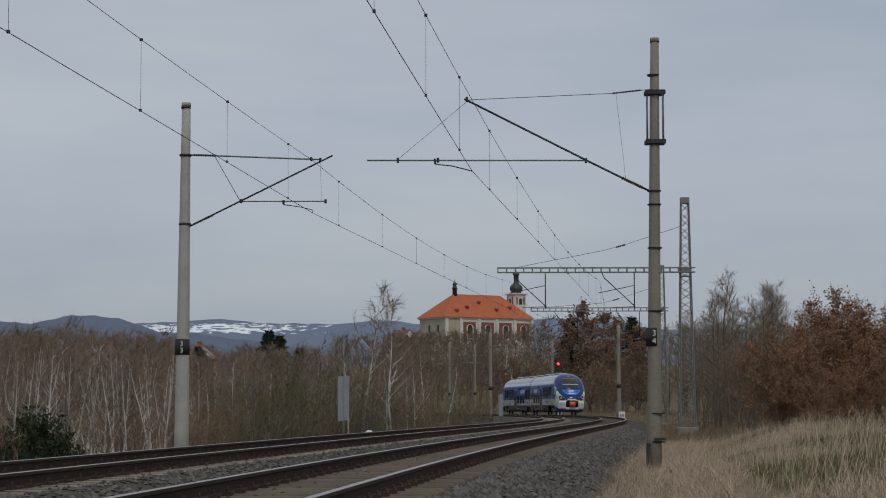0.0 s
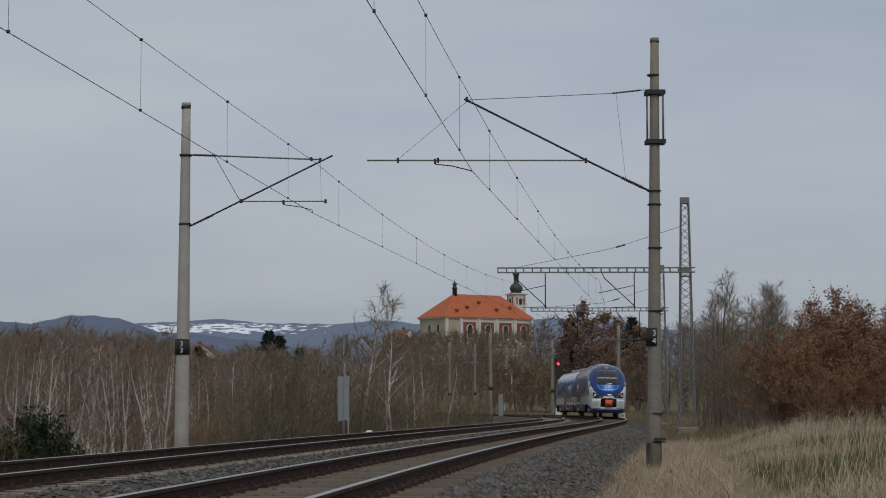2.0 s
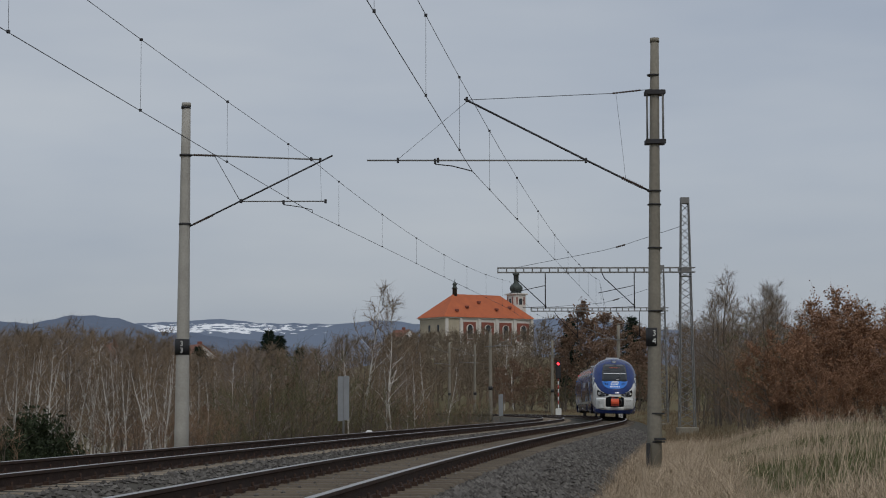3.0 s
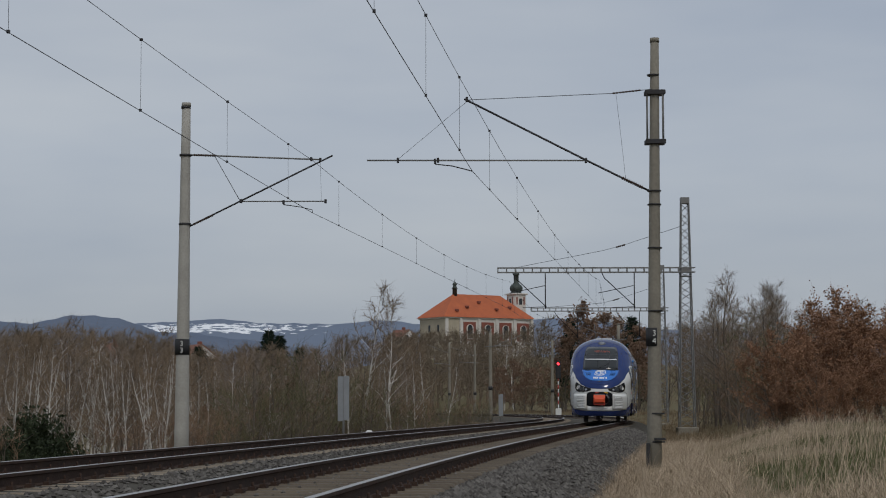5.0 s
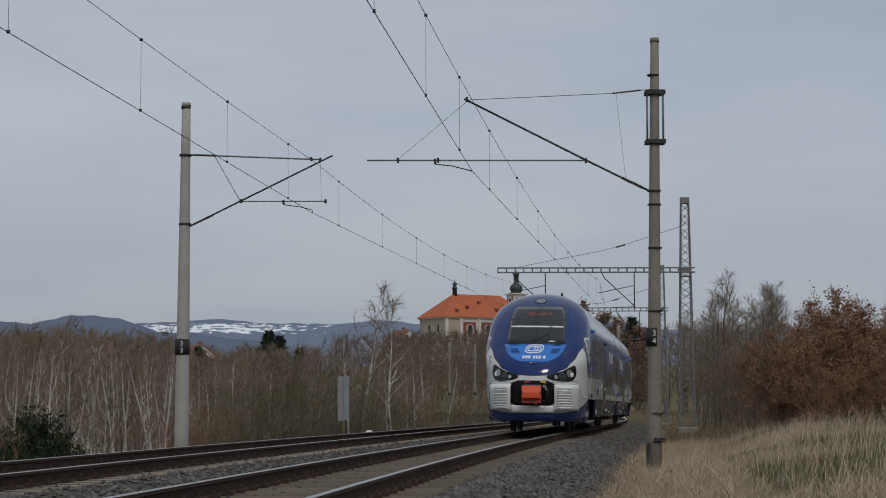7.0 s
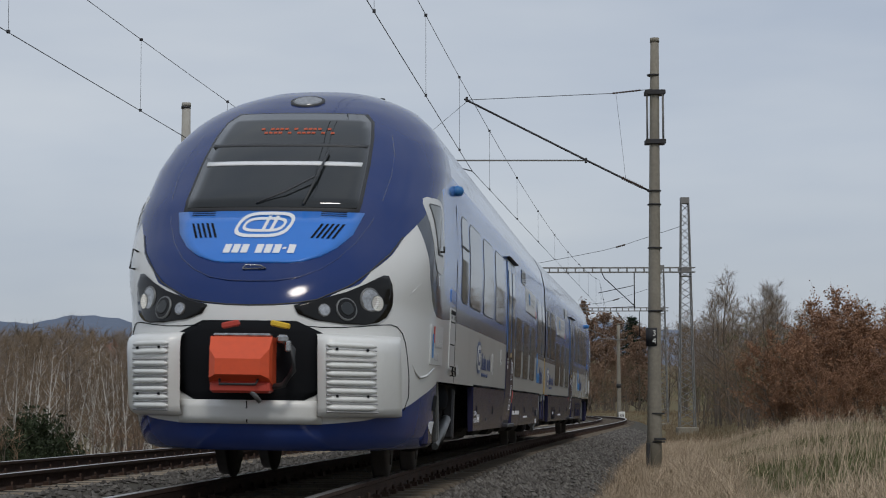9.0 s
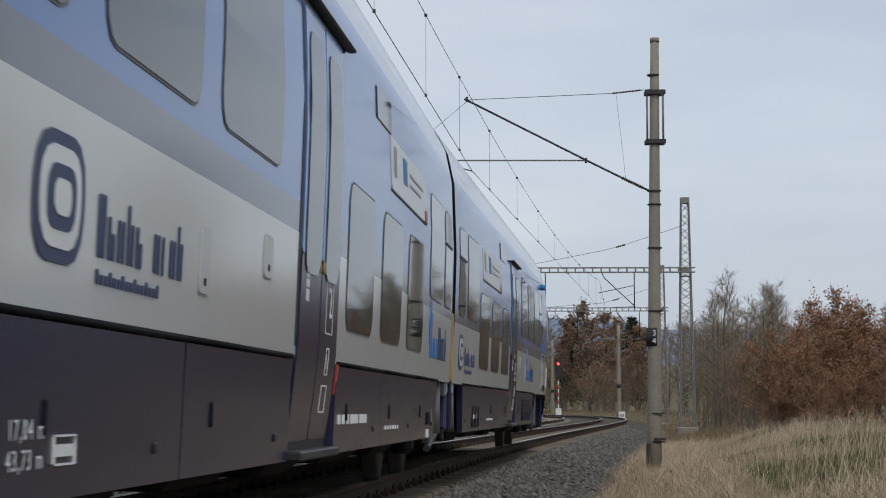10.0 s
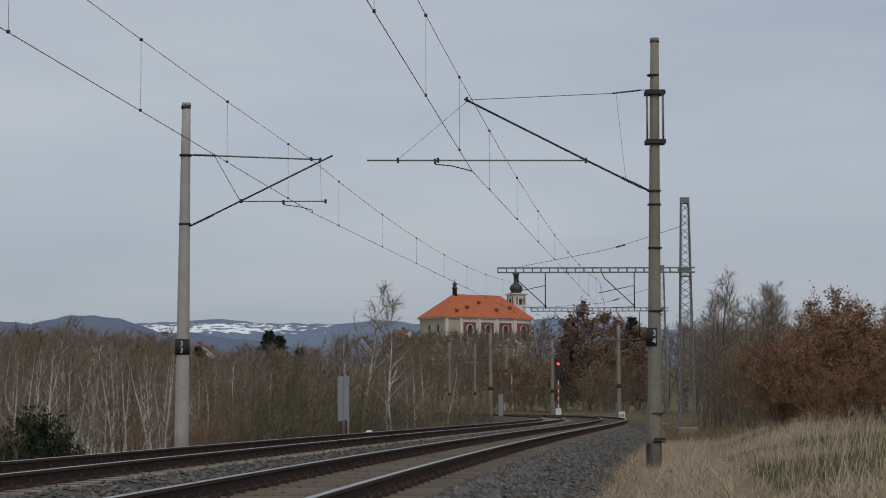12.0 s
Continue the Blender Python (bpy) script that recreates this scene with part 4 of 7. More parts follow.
def side_plate(side, y0, y1, z0, z1, r, off, rim=0.01, tip=0.0):
    """A round-cornered plate on a side wall."""
    b = Build()
    r = min(r, (z1 - z0) / 2.01, (y1 - y0) / 2.01)
    zs = [z0 + r * k for k in (0, 0.13, 0.5, 1.0)] + list(np.linspace(z0 + r, z1 - r, 5))[1:-1] + [z1 - r * k for k in (1.0, 0.5, 0.13, 0)]
    rows = []
    for z in zs:
        dz = max(0.0, max(z0 + r - z, z - (z1 - r)))
        ins = r - math.sqrt(max(0.0, r * r - dz * dz))
        a, c = y0 + ins, y1 - ins
        row = [(side * (wall_x(a, z) + off - rim), a, z)] + [(side * (wall_x(y, z) + off), y, z) for y in (np.linspace(a, c, 9) if y0 < 2.4 and y1 - y0 > 0.2 else (a, (a + c) / 2, c))] + [(side * (wall_x(c, z) + off - rim), c, z)]
        rows.append(row if side > 0 else row[::-1])
    rows = [[(side * (wall_x(p[1], z0) + off - rim), p[1], p[2]) for p in rows[0]]] + rows + [[(side * (wall_x(p[1], z1) + off - rim), p[1], p[2]) for p in rows[-1]]]
    return b.rings(rows, False, False, 0, False)


def body_shell():
    b = Build()
    zs = sorted(set([0.93] + list(np.linspace(0.93, 3.2, 24)) + list(np.linspace(3.2, 3.95, 14))))
    rows = []
    straight = list(np.linspace(HALF - 0.20, 4.2, 8))
    for z in zs:
        b0, d = nose_depth(z)
        w = half_width(z)
        row = [(-w, y, z) for y in straight]
        for k in range(0, 41):
            a = math.pi * (k / 40 - 0.5)
            sx, cx = math.sin(a), math.cos(a)
            row.append((math.copysign(w * abs(sx) ** (2 / NOSE_N), sx), b0 + d * (1 - max(cx, 0) ** (2 / NOSE_N)), z))
        row += [(w, y, z) for y in straight[::-1]]
        rows.append(row)
    b.rings(rows, False, False)
    return b


def apron():
    """The navy bumper apron below the nose."""
    b = Build()
    rows = []
    for z, ins in ((0.93, 0.0), (0.8, 0.0), (0.6, 0.0), (0.45, 0.0), (0.34, 0.02), (0.31, 0.08)):
        b0, d = nose_depth(z)
        w = half_width(z) - ins
        row = []
        for k in range(0, 41):
            a = math.pi * (k / 40 - 0.5) * 0.93
            sx, cx = math.sin(a), math.cos(a)
            row.append((math.copysign(w * abs(sx) ** (2 / NOSE_N), sx), b0 + ins + d * (1 - cx ** (2 / NOSE_N)), z))
        rows.append(row)
    b.rings(rows, False, False)
    return b


def bars(side, y0, z0, widths, height, gap, jitter, off=0.010):
    """Plain upright bars in place of lettering."""
    out = []
    y = y0
    for k, w in enumerate(widths):
        h = height * (1.0 if (k * 7) % jitter == 0 else 0.7)
        out.append(side_plate(side, y, y + w, z0, z0 + h, 0.01, off, 0.004))
        y += w + gap
    return out


# plain upright bars in a unit cell: along, along, up, up
SHAPES = (((0, 0.20, 0, 0.70), (0.36, 0.56, 0, 0.70)),
          ((0, 0.20, 0, 1.0), (0.36, 0.56, 0, 0.70)),
          ((0, 0.22, 0, 0.70), (0.30, 0.56, 0, 0.44)),
          ((0, 0.20, 0, 0.70),),
          ((0, 0.26, 0, 1.0), (0.34, 0.56, 0, 1.0)))


def sign_shapes(side, y0, z0, height, order, mat, parent, off=0.006):
    """A row of plain bars in place of a word, one part for each group."""
    for k, which in enumerate(order):
        y = y0 + k * height * 0.62 if side > 0 else y0 - k * height * 0.62
        strokes = []
        for (a, c, lo, hi) in SHAPES[which]:
            ya, yb = sorted((y + side * a * height * 0.75, y + side * c * height * 0.75))
            strokes.append(side_plate(side, ya, yb, z0 + lo * height, z0 + hi * height, 0.012, off, 0.003))
        part("lettering_shape", join(strokes), mat, parent)


def join(builds):
    o = Build()
    for q in builds:
        k = len(o.v)
        o.v.extend(q.v)
        o.f.extend(tuple(i + k for i in f) for f in q.f)
        o.mi.extend(q.mi)
        o.sm.extend(q.sm)
    return o


def numeral(text, side, y, z, size, mat, parent, off=0.012, spacing=1.0):
    """A painted numeral on a side wall."""
    cu = bpy.data.curves.new("numeral", 'FONT')
    cu.body, cu.size, cu.align_x, cu.align_y, cu.extrude = text, size, 'CENTER', 'CENTER', 0.0005
    cu.space_character = spacing
    cu.materials.append(mat)
    ob = new("numeral", cu)
    ob.parent = parent
    ob.matrix_basis = pose(side * (wall_x(y, z) + off), y, z, 90, 0, 90 * side)


def wheelset_mesh():
    b = Build()
    b.tube([(-0.85, 0, 0), (0.85, 0, 0)], 0.07, 10)
    for s in (-1, 1):
        b.tube([(s * 0.69, 0, 0), (s * 0.70, 0, 0), (s * 0.72, 0, 0), (s * 0.725, 0, 0), (s * 0.82, 0, 0), (s * 0.83, 0, 0)], [0.2, 0.44, 0.44, 0.415, 0.405, 0.2], 24)
        b.box((s * 0.832, 0, 0.2), (0.01, 0.08, 0.2))
    return b.mesh("wheelset", M_WHEEL)


def bogie(parent, y, springs=True):
    f = Build()
    for s in (-1, 1):
        f.box((s * 1.0, y, 0.56), (0.16, 2.9, 0.2), None, 0, 0.04)
        f.box((s * 1.0, y, 0.46), (0.14, 1.2, 0.2), None, 0, 0.04)
        for e in (-1, 1):
            f.box((s * 1.02, y + e * 1.0, 0.42), (0.22, 0.34, 0.32), None, 0, 0.05)
            f.tube([(s * 1.02, y + e * 1.28, 0.35), (s * 1.02, y + e * 1.28, 0.72)], 0.11, 10)
    f.box((0, y, 0.62), (2.0, 0.5, 0.24), None, 0, 0.05)
    bog = part("bogie", f, M_UNDER, parent, "sooty black bogie frame")
    for s in (-1, 1):
        part("air_spring", Build().tube([(s * 1.08, y, 0.66), (s * 1.08, y, 0.70), (s * 1.08, y, 0.80), (s * 1.08, y, 0.92)], [0.16, 0.20, 0.21, 0.17], 14), M_LINE, bog)
        part("damper", Build().tube([(s * 1.22, y - 0.55, 0.30), (s * 1.22, y - 0.15, 0.40), (s * 1.22, y - 0.14, 0.40), (s * 1.22, y + 0.45, 0.56)], [0.035, 0.035, 0.055, 0.055], 10), M_DAMPER, bog, "silver yaw damper")
        part("bracket", Build().box((s * 1.22, y - 0.75, 0.66), (0.10, 0.13, 0.62), Matrix.Rotation(radians(14), 3, 'X'), 0, 0.02), M_DAMPER, bog)
        part("bracket", Build().box((s * 1.2, y + 0.9, 0.62), (0.12, 0.14, 0.55), Matrix.Rotation(radians(-10), 3, 'X'), 0, 0.02), M_DARKSTEEL, bog)
    return bog


WHEEL = wheelset_mesh()
# places along each side wall, from the nose backwards; the two sides differ a little
LAYOUT = {
    1: dict(seam=3.58, high=((4.08, 4.77), (4.99, 6.38), (6.74, 8.11), (8.50, 9.90)), door=(10.55, 11.93),
            low=((12.31, 13.58), (14.05, 15.30), (15.77, 17.02)), end=((17.59, 18.90), (19.10, 19.83)),
            emblem=6.10, word=6.77, fish=17.72, flaps=((8.22, 8.40, 1.11, 1.35), (9.56, 9.77, 1.26, 1.44)), display=(13.65, 14.5, 2.58, 2.79),
            banner=(14.45, 17.1, 2.20, 2.57), skirts=((5.82, 8.05), (8.07, 10.45), (12.03, 14.3), (14.32, 16.6), (16.62, 18.66))),
    -1: dict(seam=4.10, high=((4.33, 5.06), (5.20, 6.55), (6.80, 8.21), (8.57, 9.89)), door=(10.76, 12.10),
             low=((12.46, 13.72), (14.18, 15.41), (15.87, 17.12)), end=((17.38, 18.72), (18.95, 19.66)),
             emblem=19.04, word=17.58, fish=6.60, flaps=((8.53, 8.71, 1.11, 1.35), (9.83, 10.02, 1.29, 1.44)), display=(13.05, 14.05, 2.62, 2.83),
             banner=(14.1, 16.85, 2.17, 2.55), skirts=((6.38, 9.45), (9.47, 10.66), (12.2, 14.6), (14.62, 16.8), (16.82, 18.97))),
}


def build_car():
    car = thing("railcar", Matrix.Identity(4), "blue and white two-tone diesel railcar with a rounded streamlined nose", "train", "cars of the train")
    part("bodyshell", body_shell(), M_LIVERY, car)
    zs = list(np.linspace(0.93, 3.93, 16))
    ring = [(-half_width(z) + 0.004, z) for z in zs] + [(half_width(z) - 0.004, z) for z in zs[::-1]]
    part("end_wall", Build().rings([[(x, HALF - 0.26, z) for x, z in ring], [(x, HALF - 0.21, z) for x, z in ring]], True, True, 0, False), M_LINE, car, "black inner end wall")
    ap = part("front_apron", apron(), M_LIVERY, car, "navy bumper apron under the nose")

    # windscreen with its dark upper display field
    def screen(z):
        w = float(np.interp(z, (2.42, 2.5, 2.9, 3.2, 3.42, 3.48), (0.76, 0.77, 0.76, 0.73, 0.68, 0.60)))
        return -w, w
    part("windscreen_seal", front_patch(np.linspace(2.40, 3.50, 12), lambda z: (screen(z)[0] - 0.03, screen(z)[1] + 0.03), 0.006), M_SEAL, car)
    ws = part("windscreen", front_patch(np.linspace(2.43, 3.48, 12), screen, 0.014), M_SCREEN, car, "raked dark windscreen")
    blind = part("sun_blind", front_patch(np.linspace(2.865, 2.905, 3), lambda z: (-0.72, 0.72), 0.02, 10, 0.005), M_DECALW, ws, "white blind edge behind the glass")
    part("display_divider", front_patch(np.linspace(3.08, 3.11, 3), lambda z: (-0.73, 0.73), 0.018, 10, 0.005), M_SEAL, ws)
    led = Build()
    for row, z in enumerate((3.27, 3.225)):
        for k in range(16):
            if (k * 5 + row * 3) % 7 in (0, 3):
                continue
            x = -0.36 + k * 0.045 + 0.04 * row
            led.quad(skin_out(x, z, 0.018), skin_out(x + 0.034, z, 0.018), skin_out(x + 0.034, z + 0.022, 0.018), skin_out(x, z + 0.022, 0.018))
    tagged(part("destination_display", led, M_LED, ws, "dim amber dot display"), kind="stuff")
    wip = Build()
    wip.tube([skin_out(0.30, 2.44, 0.03), skin_out(0.36, 2.72, 0.05), skin_out(0.40, 3.0, 0.04)], 0.012, 5)
    wip.tube([skin_out(0.36, 2.72, 0.05), skin_out(0.12, 2.56, 0.04), skin_out(-0.12, 2.45, 0.03)], 0.009, 5)
    part("wiper", wip, M_SEAL, ws)

    # bright blue panel below the windscreen
    def blue(z):
        w = float(np.interp(z, (1.90, 1.92, 1.97, 2.05, 2.18, 2.40), (0.26, 0.40, 0.54, 0.66, 0.77, 0.84)))
        return -w, w
    bp = part("front_panel", front_patch([1.905, 1.92, 1.94, 1.97, 2.01, 2.05, 2.11, 2.18, 2.28, 2.39], blue, 0.010), M_SKY, car, "bright blue panel below the windscreen")
    for s in (-1, 1):
        for k in range(5):
            x = s * (0.42 + 0.045 * k)
            part("vent_slot", Build().quad(skin_out(x, 2.13, 0.014), skin_out(x + 0.022, 2.13, 0.014), skin_out(x + 0.022 + s * 0.07, 2.27, 0.014), skin_out(x + s * 0.07, 2.27, 0.014)), M_LINE, bp)
        for k in range(3):
            part("vent_slot", Build().quad(skin_out(s * 0.58 - 0.11, 2.345 + k * 0.018, 0.014), skin_out(s * 0.58 + 0.11, 2.345 + k * 0.018, 0.014), skin_out(s * 0.58 + 0.11, 2.352 + k * 0.018, 0.014), skin_out(s * 0.58 - 0.11, 2.352 + k * 0.018, 0.014)), M_LINE, bp)
    # emblem: two nested rounded loops, drawn as plain bands
    em = Build()
    for (w, h, t) in ((0.245, 0.125, 0.030), (0.185, 0.072, 0.026)):
        ring_o, ring_i = [], []
        for k in range(28):
            a = 2 * math.pi * k / 28
            ex = math.copysign(abs(math.cos(a)) ** 0.55, math.cos(a))
            ez = math.copysign(abs(math.sin(a)) ** 0.75, math.sin(a))
            ring_o.append((w * ex + 0.35 * h * ez, 2.255 + h * ez))
            ring_i.append(((w - t) * ex + 0.35 * h * ez, 2.255 + (h - t) * ez))
        ro, ri = ([skin_out(x, z, 0.015) for x, z in q] for q in (ring_o, ring_i))
        for k in range(28):
            em.quad(ro[k], ro[(k + 1) % 28], ri[(k + 1) % 28], ri[k])
    for x0 in (-0.02, 0.05):
        em.quad(skin_out(x0, 2.20, 0.016), skin_out(x0 + 0.03, 2.20, 0.016), skin_out(x0 + 0.07, 2.34, 0.016), skin_out(x0 + 0.04, 2.34, 0.016))
    part("emblem", em, M_DECALW, bp, "white rounded emblem")
    x = -0.31
    for k, w in enumerate((0.06, 0.06, 0.06, 0.0, 0.06, 0.06, 0.06, 0.03, 0.06)):
        if w:
            hgt = 0.02 if k == 7 else 0.08
            zz = 2.02 if k == 7 else 1.985
            part("number_bar", Build().quad(skin_out(x, zz, 0.015), skin_out(x + w, zz, 0.015), skin_out(x + w + 0.012, zz + hgt, 0.015), skin_out(x + 0.012, zz + hgt, 0.015)), M_DECALW, bp)
            x += w + 0.017
        else:
            x += 0.05
    hand = Build().tube([skin_out(0.0 - 0.10, 1.84, 0.012), skin_out(-0.08, 1.87, 0.02), skin_out(0.05, 1.865, 0.02), skin_out(0.10, 1.845, 0.012), skin_out(-0.10, 1.84, 0.012)], 0.007, 5)
    part("maker_badge", hand, M_CHROME, car)

    # headlamp clusters
    for s in (-1, 1):
        def lampz(z, s=s):
            inner = float(np.interp(z, (1.385, 1.41, 1.46, 1.53, 1.58, 1.66, 1.74, 1.82), (0.78, 0.55, 0.41, 0.37, 0.55, 0.78, 0.93, 1.05)))
            outer = float(np.interp(z, (1.385, 1.41, 1.46, 1.53, 1.58, 1.66, 1.74, 1.82), (0.93, 1.02, 1.08, 1.11, 1.12, 1.125, 1.12, 1.09)))
            return (inner, outer) if s > 0 else (-outer, -inner)
        hl = part("headlamp", front_patch([1.385, 1.395, 1.41, 1.43, 1.46, 1.50, 1.53, 1.555, 1.58, 1.62, 1.66, 1.70, 1.74, 1.78, 1.82], lampz, 0.014, 12, 0.018), M_LAMPDARK, car, "smoked headlamp cluster")
        for lx, lz, r, mat in ((0.955, 1.60, 0.108, M_CHROME), (0.785, 1.51, 0.100, M_LAMPDARK), (0.615, 1.495, 0.055, M_CHROME)):
            c = skin_out(s * lx, lz, 0.012)
            nrm = (skin_out(s * lx, lz, 0.1) - skin_out(s * lx, lz, 0.0)).normalized()
            lamp = part("lamp", Build().tube([c - nrm * 0.02, c + nrm * 0.008, c + nrm * 0.010], [r, r, r * 0.92], 24), M_DAMPER, hl)
            part("reflector", Build().tube([c + nrm * 0.009, c + nrm * 0.013], [r * 0.90, r * 0.84], 24), mat, hl)
            if mat is M_LAMPDARK:
                part("lens_ring", Build().tube([c + nrm * 0.012, c + nrm * 0.018, c + nrm * 0.019], [r * 0.62, r * 0.60, r * 0.52], 20), M_SCREEN, hl)
        # the round field of small LEDs that overlaps the main reflector
        c = skin_out(s * 1.005, 1.575, 0.022)
        nrm = (skin_out(s * 1.005, 1.575, 0.1) - skin_out(s * 1.005, 1.575, 0.0)).normalized()
        part("led_field", Build().tube([c - nrm * 0.02, c + nrm * 0.004, c + nrm * 0.005], [0.072, 0.072, 0.068], 22), M_DAMPER, hl)
        ax = nrm.cross(Vector((0, 0, 1))).normalized()
        ay = ax.cross(nrm).normalized()
        leds = Build()
        for ring, (rr, cnt) in enumerate(((0.0, 1), (0.019, 6), (0.038, 12), (0.056, 17))):
            for k in range(cnt):
                q = c + nrm * 0.006 + (ax * math.cos(6.283 * k / cnt + ring) + ay * math.sin(6.283 * k / cnt + ring)) * rr
                leds.tube([q, q + nrm * 0.004], [0.0075, 0.005], 6)
        tagged(part("led_panel", leds, M_GLOW, hl, "dotted field of white LEDs"), kind="stuff")
    # roof lamp
    c = skin_out(0, 3.66, 0.0)
    nrm = (skin_out(0, 3.66, 0.1) - skin_out(0, 3.66, 0)).normalized()
    rl = part("roof_lamp", Build().tube([c - nrm * 0.02, c + nrm * 0.012, c + nrm * 0.014], [0.17, 0.17, 0.15], 22), M_SEAL, car)
    part("lens", Build().tube([c + nrm * 0.012, c + nrm * 0.02], [0.15, 0.12], 20), M_CHROME, rl)

    # white bumper pods with ribs, and the dark coupler recess between them
    def recess(z):
        w = float(np.interp(z, (0.72, 0.78, 1.24, 1.36, 1.40), (0.44, 0.62, 0.64, 0.58, 0.40)))
        return -w, w
    part("coupler_recess", front_patch(np.linspace(0.72, 1.40, 8), recess, 0.010, 10, 0.01), M_LINE, car, "black recess round the coupler")
    for s in (-1, 1):
        rows = []
        b = Build()
        for z, o in ((0.60, 0.0), (0.605, 0.06), (0.62, 0.11), (0.65, 0.15), (0.70, 0.17), (1.14, 0.17), (1.22, 0.165), (1.26, 0.14), (1.285, 0.09), (1.30, 0.0)):
            row = []
            for k in range(17):
                u = k / 16
                lat = s * (0.56 + (1.19 - 0.56) * u)
                fade = min(1.0, u / 0.10 + 0.15, max(0.0, (1 - u) / 0.40))
                row.append(skin_out(lat, z, o * fade ** 0.5 - (0.004 if o == 0 else 0)))
            rows.append(row if s > 0 else row[::-1])
        b.rings(rows, False, False)
        pod = part("bumper_pod", b, M_POD, car, "white ribbed bumper pod")
        for k in range(8):
            z = 0.70 + k * 0.070
            pts = [skin_out(s * lat, z, 0.163) for lat in np.linspace(0.60, 0.93, 10)]
            part("rib", Build().tube(pts, [0.008] + [0.024] * 8 + [0.008], 8), M_POD, pod)
            # grey strip stands for the soft shade between two white ribs
            pts = [skin_out(s * lat, z - 0.035, 0.164) for lat in np.linspace(0.60, 0.93, 10)]
            part("groove_shade", Build().tube(pts, 0.010, 4), M_GROOVE, pod)
        for (bx, bz) in ((0.67, 0.80), (0.87, 0.80), (0.67, 1.155), (0.87, 1.155)):
            c = skin_out(s * bx, bz, 0.175)
            part("screw", Build().tube([c, c + Vector((0, -0.014, 0))], 0.013, 6), M_LINE, pod)
    lip = part("lower_lip", front_patch(np.linspace(0.545, 0.735, 4), lambda z: (-0.60, 0.60), 0.03, 12, 0.03), M_POD, car, "white lip below the coupler")
    part("lip_joint", Build().quad(skin_out(-0.005, 0.55, 0.034), skin_out(0.005, 0.55, 0.034), skin_out(0.005, 0.73, 0.034), skin_out(-0.005, 0.73, 0.034)), M_LINE, lip)
    # coupler under its orange cover
    b = Build()
    sec = []
    for (yy, hw, zl, zh) in ((0.34, 0.24, 0.83, 1.25), (-0.02, 0.26, 0.87, 1.255), (-0.10, 0.25, 0.91, 1.15), (-0.16, 0.19, 0.94, 1.07)):
        sec.append([(-hw, yy, zl), (hw, yy, zl), (hw, yy, zh), (-hw, yy, zh)])
    b.rings(sec, True, True, 0, False)
    cp = part("coupler_cover", b, M_ORANGE, car, "bright orange cover over the coupler")
    part("cover_base", Build().box((0, 0.03, 0.84), (0.50, 0.20, 0.10), None, 0, 0.02), M_REDPAINT, cp)
    part("cover_rim", Build().box((0, 0.04, 1.27), (0.48, 0.12, 0.025), None, 0, 0.008), M_CHROME, cp)
    part("cover_handle", Build().tube([(-0.16, -0.10, 0.90), (-0.15, -0.15, 0.86), (0.15, -0.15, 0.86), (0.16, -0.10, 0.90)], 0.012, 6), M_DARKSTEEL, cp)
    part("hose", Build().tube([(0.30, 0.18, 1.25), (0.42, 0.05, 1.15), (0.43, 0.03, 0.98), (0.34, 0.06, 0.86), (0.22, 0.1, 0.84)], 0.026, 8), M_SEAL, car)
    part("hose", Build().tube([(0.05, -0.02, 0.86), (0.12, -0.05, 0.78), (0.16, 0.0, 0.72)], 0.022, 8), M_DAMPER, car)
    part("valve", Build().box((0.33, 0.06, 1.24), (0.10, 0.08, 0.07), None, 0, 0.02).box((0.38, 0.05, 1.18), (0.05, 0.06, 0.09), None, 0, 0.01), M_CHROME, car)
    part("air_tap", Build().box((0.30, 0.10, 1.36), (0.16, 0.06, 0.05), Matrix.Rotation(0.2, 3, 'Y'), 0, 0.01), material("yellow_paint", (0.7, 0.45, 0.03), 0.5), car, "yellow air tap")
    part("air_tap", Build().box((-0.12, 0.10, 1.36), (0.15, 0.06, 0.05), Matrix.Rotation(-0.2, 3, 'Y'), 0, 0.01), M_REDPAINT, car, "red air tap")
    # seam that follows the hood edge, and grab irons at the corners
    for s in (-1, 1):
        g = Build().tube([skin_out(s * 1.2, 1.88, 0.0), skin_out(s * 1.2, 1.88, 0.05), skin_out(s * 1.2, 2.04, 0.05), skin_out(s * 1.2, 2.04, 0.0)], 0.010, 6)
        if s < 0:
            part("grab_iron", g, M_SEAL, car)
        ridge = [skin_out(s * lat, z, 0.004) for lat, z in ((0.0, 1.53), (0.2, 1.535), (0.4, 1.555), (0.55, 1.585), (0.69, 1.655), (0.76, 1.69), (0.83, 1.735), (0.89, 1.79), (0.95, 1.85), (1.02, 1.935), (1.09, 2.02), (1.13, 2.10), (1.17, 2.19))]
        part("hood_seam", Build().tube(ridge, 0.007, 5), M_SEAL, car)
        seam = [skin_out(s * lat, z, 0.003) for lat, z in ((0.45, 1.36), (0.6, 1.352), (0.75, 1.355), (0.9, 1.37), (1.02, 1.39), (1.12, 1.40), (1.165, 1.385), (1.20, 1.33), (1.22, 1.25), (1.235, 1.12), (1.243, 0.95), (1.235, 0.78), (1.20, 0.66))]
        part("pod_seam", Build().tube(seam, 0.004, 5), M_LINE, car)
        crease = [skin_out(s * lat, z, 0.0) for lat, z in ((1.27, 1.06), (1.285, 1.00), (1.31, 0.955), (1.345, 0.97), (1.385, 1.05))]
        part("cheek_crease", Build().tube(crease, [0.004, 0.012, 0.015, 0.012, 0.004], 6), M_LIVERY, car)
        crease = [skin_out(s * lat, z, -0.004) for lat, z in ((1.24, 1.65), (1.275, 1.71), (1.32, 1.78))]
